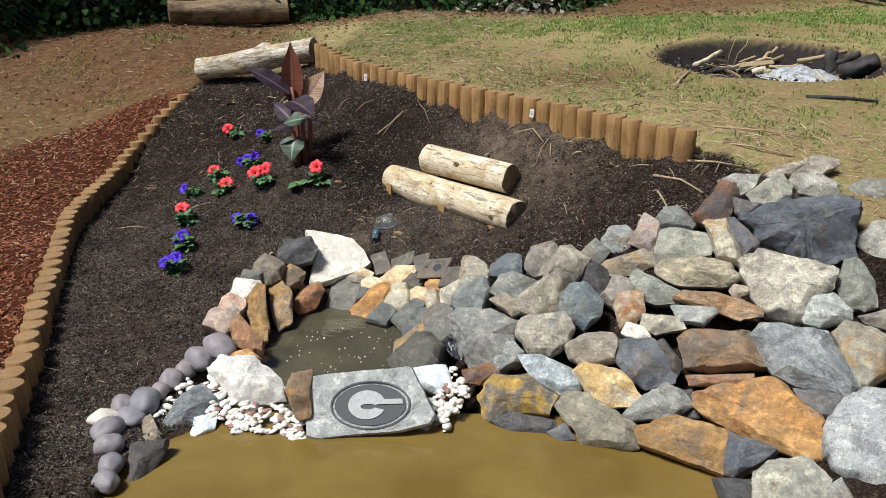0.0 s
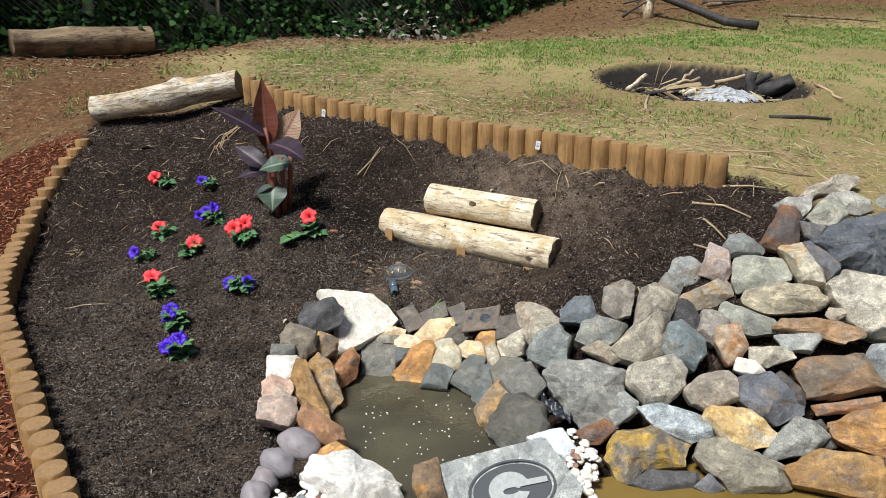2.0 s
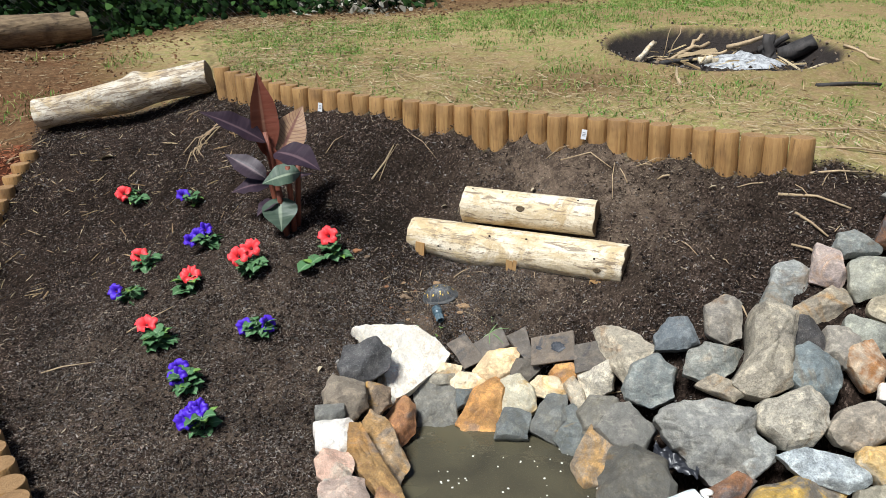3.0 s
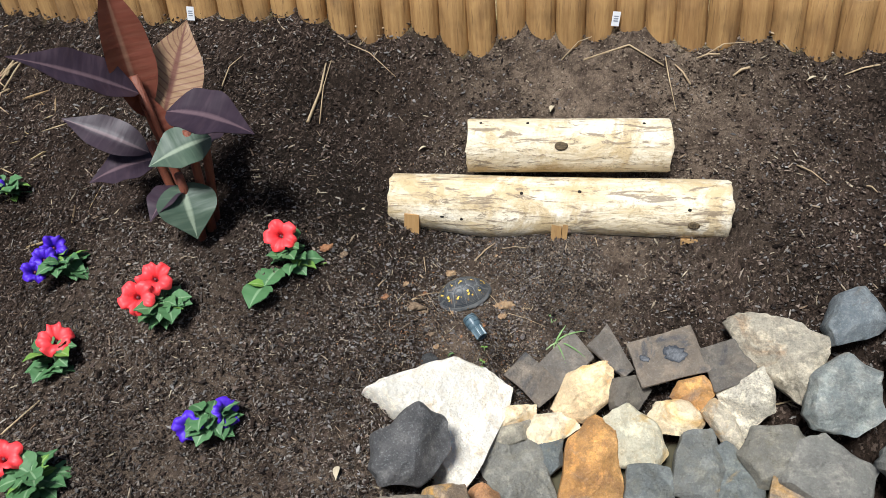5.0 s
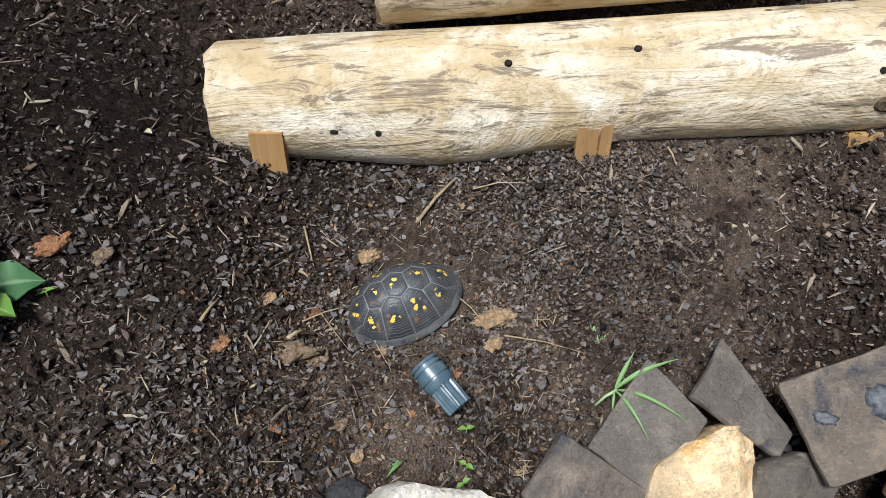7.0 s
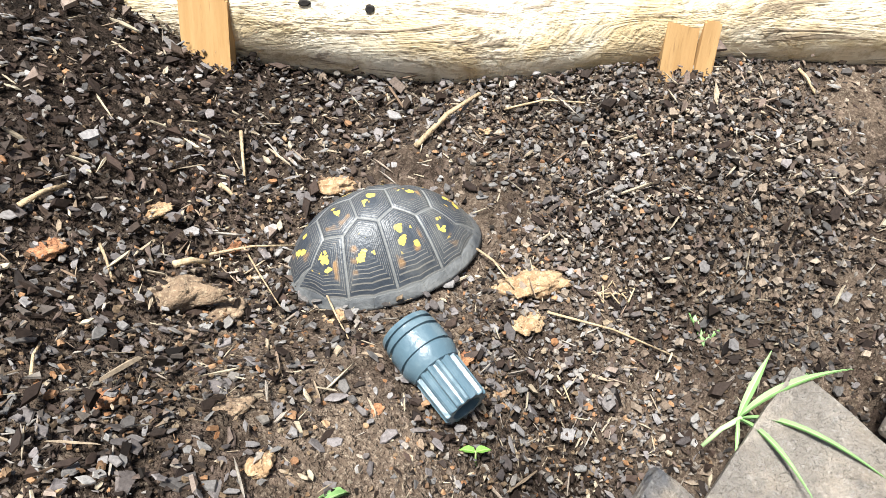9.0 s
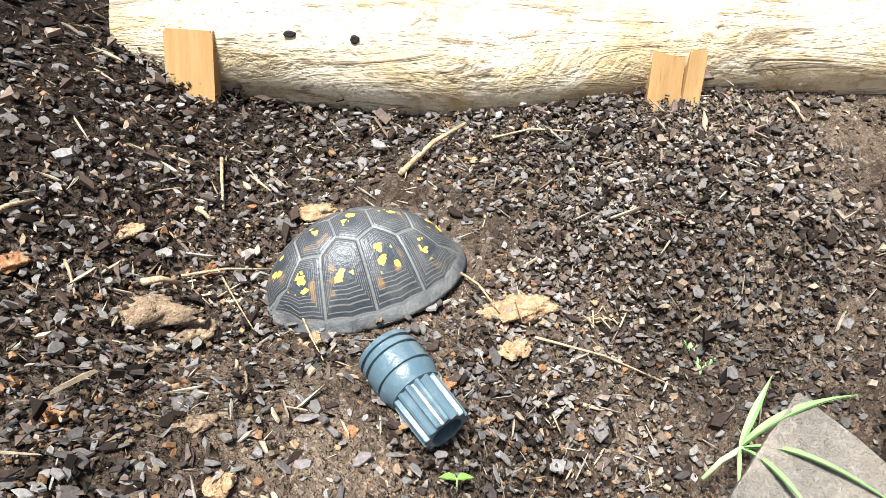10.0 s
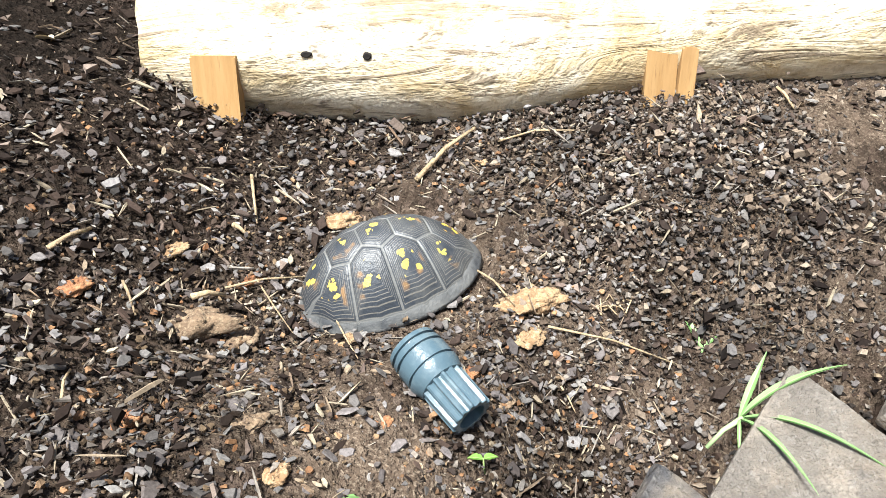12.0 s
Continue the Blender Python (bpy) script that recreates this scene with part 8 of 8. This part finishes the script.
CLAY = clay_material("dry_clay", (0.25, 0.15, 0.075), (0.38, 0.25, 0.135), (0.48, 0.36, 0.22))
BROWN_CLAY = clay_material("brown_clay", (0.13, 0.085, 0.052), (0.22, 0.15, 0.092), (0.33, 0.25, 0.16))
RUST_CLAY = clay_material("rust_clay", (0.22, 0.09, 0.04), (0.32, 0.15, 0.065), (0.4, 0.23, 0.12))
for x, y, s, k, mat, wide, yaw in ((-0.272, 3.667, 0.024, 1, CLAY, 0.6, -30), (-0.293, 3.653, 0.014, 2, CLAY, 0.8, 20), (-0.327, 3.837, 0.017, 3, CLAY, 0.7, -30), (-0.492, 3.796, 0.027, 4, BROWN_CLAY, 0.5, -35),
                                   (-0.468, 3.778, 0.016, 5, BROWN_CLAY, 0.7, 0), (-0.43, 3.824, 0.013, 6, RUST_CLAY, 0.4, 20), (-0.439, 3.653, 0.011, 7, RUST_CLAY, 0.7, 30), (-0.571, 3.721, 0.012, 8, RUST_CLAY, 0.7, 10),
                                   (-0.472, 3.856, 0.011, 9, CLAY, 0.7, 0), (-0.516, 3.652, 0.013, 10, CLAY, 0.6, 50), (-0.516, 3.685, 0.014, 11, BROWN_CLAY, 0.7, 0), (-0.357, 3.656, 0.009, 12, RUST_CLAY, 0.8, 0),
                                   (-0.633, 3.978, 0.019, 13, RUST_CLAY, 0.8, 0), (-0.6, 3.951, 0.015, 14, BROWN_CLAY, 0.8, 40), (-0.405, 3.735, 0.014, 15, CLAY, 0.5, -20), (-0.345, 3.63, 0.008, 16, BROWN_CLAY, 0.8, 0),
                                   (-0.555, 3.83, 0.012, 17, RUST_CLAY, 0.8, 0), (-0.2, 3.79, 0.008, 18, CLAY, 0.8, 0)):
    words = {id(CLAY): "pale orange", id(BROWN_CLAY): "brown gritty", id(RUST_CLAY): "rust-red"}[id(mat)]
    clod(x, y, s, k, mat, f"crumbly {words} clay clod on bark mulch", wide, yaw)

WHITE_LEAF = leaf_mesh("dry_leaf", 0.035, 0.016, Nodes("bleached_leaf", 0.7).color((0.45, 0.38, 0.26)).mat, 0.4, 0.5, 1.2, 6)
for x, y, s, a in ((-0.46, 4.06, 0.8, 30), (-1.65, 5.5, 2.4, 80), (-1.9, 4.92, 1.2, 20), (0.8, 3.48, 1.0, 60), (0.22, 4.0, 1.0, 120), (-0.9, 3.5, 1.0, 140), (0.9, 3.62, 0.9, 10), (-0.72, 4.1, 0.8, 50), (-0.14, 4.2, 0.9, 80),
                   (-0.02, 7.1, 2.0, 10), (1.4, 6.4, 2.0, 90), (1.6, 6.3, 1.8, 40)):
    ob = new("dry_leaf", WHITE_LEAF)
    ob.matrix_basis = pose(x, y, gz(x, y) + 0.012, 12, 8, a)
    ob.scale = (s, s, s)
    tagged(ob, "small bleached dry leaf lying on the soil", "leaf", "scattered dry leaves")


def floating_specks():
    mat = Nodes("floating_petal", 0.6).color((0.75, 0.74, 0.66)).mat
    rng = np.random.default_rng(31)
    verts, faces = [], []
    for _ in range(70):
        a, r = rng.uniform(0, 2 * math.pi), math.sqrt(rng.random()) * 0.8
        x, y, s = -0.42 + 0.33 * r * math.cos(a), 2.8 + 0.42 * r * math.sin(a), rng.uniform(0.0015, 0.0045)
        b = len(verts)
        for z in (0.0, 0.0012):
            verts += [(x + s * math.cos(k * 1.26), y + s * math.sin(k * 1.26), WATER_UP + z) for k in range(5)]
        faces += [tuple(range(b + 5, b + 10))] + [(b + k, b + (k + 1) % 5, b + 5 + (k + 1) % 5, b + 5 + k) for k in range(5)]
    tagged(new("floating_specks", mesh_of("floating_specks", verts, faces, mat, False)), "tiny white petals floating on the pool", "petals", kind="stuff")


floating_specks()


def sprout(x, y, seed, label="tiny pale green sprout with two leaves in mulch"):
    rng = random.Random(seed)
    root = thing("sprout", label, "seedling", pose(x, y, gz(x, y)), "sprouts in the mulch")
    yaw = rng.uniform(0, 360)
    part("stem", tube("stem", [(0, 0, -0.004), (0, 0, 0.006), (0, 0, 0.011)], 0.0008, 0.0006, LIME, 6), root)
    for turn in (0, 165):
        ob = part("leaf", HERB_LEAVES[4], root, aimed((0, 0, 0.01), yaw + turn, rng.uniform(5, 30)))
        ob.scale = (0.22, 0.26, 0.26)


for k, (x, y) in enumerate(((-0.423, 3.58), (-0.44, 3.57), (-0.396, 3.604), (-0.668, 3.93))):
    sprout(x, y, 60 + k)


def straw_clump(x, y, count, reach, seed, label):
    rng = random.Random(seed)
    root = thing("straw_clump", label, "straw", pose(x, y, gz(x, y)))
    for _ in range(count):
        a = rng.uniform(0, 6.28)
        b = a + rng.uniform(0.7, 2.2)
        r = reach * rng.uniform(0.4, 1.0)
        p0, p1 = (r * math.cos(a), r * math.sin(a), 0.003), (r * math.cos(b), r * math.sin(b), 0.004)
        part("straw_stem", tube("straw_stem", [p0, (r * math.cos(a / 2 + b / 2) * rng.uniform(0.2, 1.3), r * math.sin(a / 2 + b / 2) * rng.uniform(0.2, 1.3), rng.uniform(0.004, 0.013)), p1], 0.0008, 0.0005, STRAWWOOD, 5), root)


straw_clump(-0.365, 3.548, 16, 0.022, 71, "small tangle of pale straw on bark mulch")
straw_clump(-0.225, 3.625, 10, 0.018, 72, "small tangle of pale straw on bark mulch")

lone_stone("black_stone", "small black stone half buried beside the white boulder", "black", (-0.56, 3.627, gz(-0.56, 3.627) + 0.004), -100, 62, 0.03, [(-2.6, 0.6), (-1.0, 2.2), (1.6, 1.9), (2.8, -0.3), (1.2, -2.0), (-1.6, -1.8)], 77)


def pond_liner(x, y, z, yaw):
    """A crumpled fold of black liner showing between stones."""
    film = Nodes("black_liner", 0.35)
    film.color(film.mix(film.noise(60, 3), (0.01, 0.011, 0.014), (0.03, 0.032, 0.04)))
    verts, faces, nx, ny = [], [], 22, 10
    for side in (0.0, -0.0012):
        for i in range(nx):
            for j in range(ny):
                u, v = i / (nx - 1) - 0.5, j / (ny - 1) - 0.5
                ridge = 0.016 * math.sin(u * 17 + v * 9) * (0.4 + noise.noise((u * 5, v * 5, 2))) + 0.02 * noise.noise((u * 6, v * 9, 7))
                verts.append((u * 0.15, v * 0.07 + 0.012 * noise.noise((u * 7, 1, 3)), ridge + side))
    n = nx * ny
    for i in range(nx - 1):
        for j in range(ny - 1):
            p = i * ny + j
            faces += [(p, p + ny, p + ny + 1, p + 1), (n + p, n + p + 1, n + p + ny + 1, n + p + ny)]
    ob = new("pond_liner", mesh_of("pond_liner", verts, faces, film.mat))
    ob.matrix_basis = pose(x, y, z, 28, 0, yaw)
    tagged(ob, "crumpled fold of black plastic liner between pond stones", "pond liner")


pond_liner(0.04, 2.65, -0.12, -52)
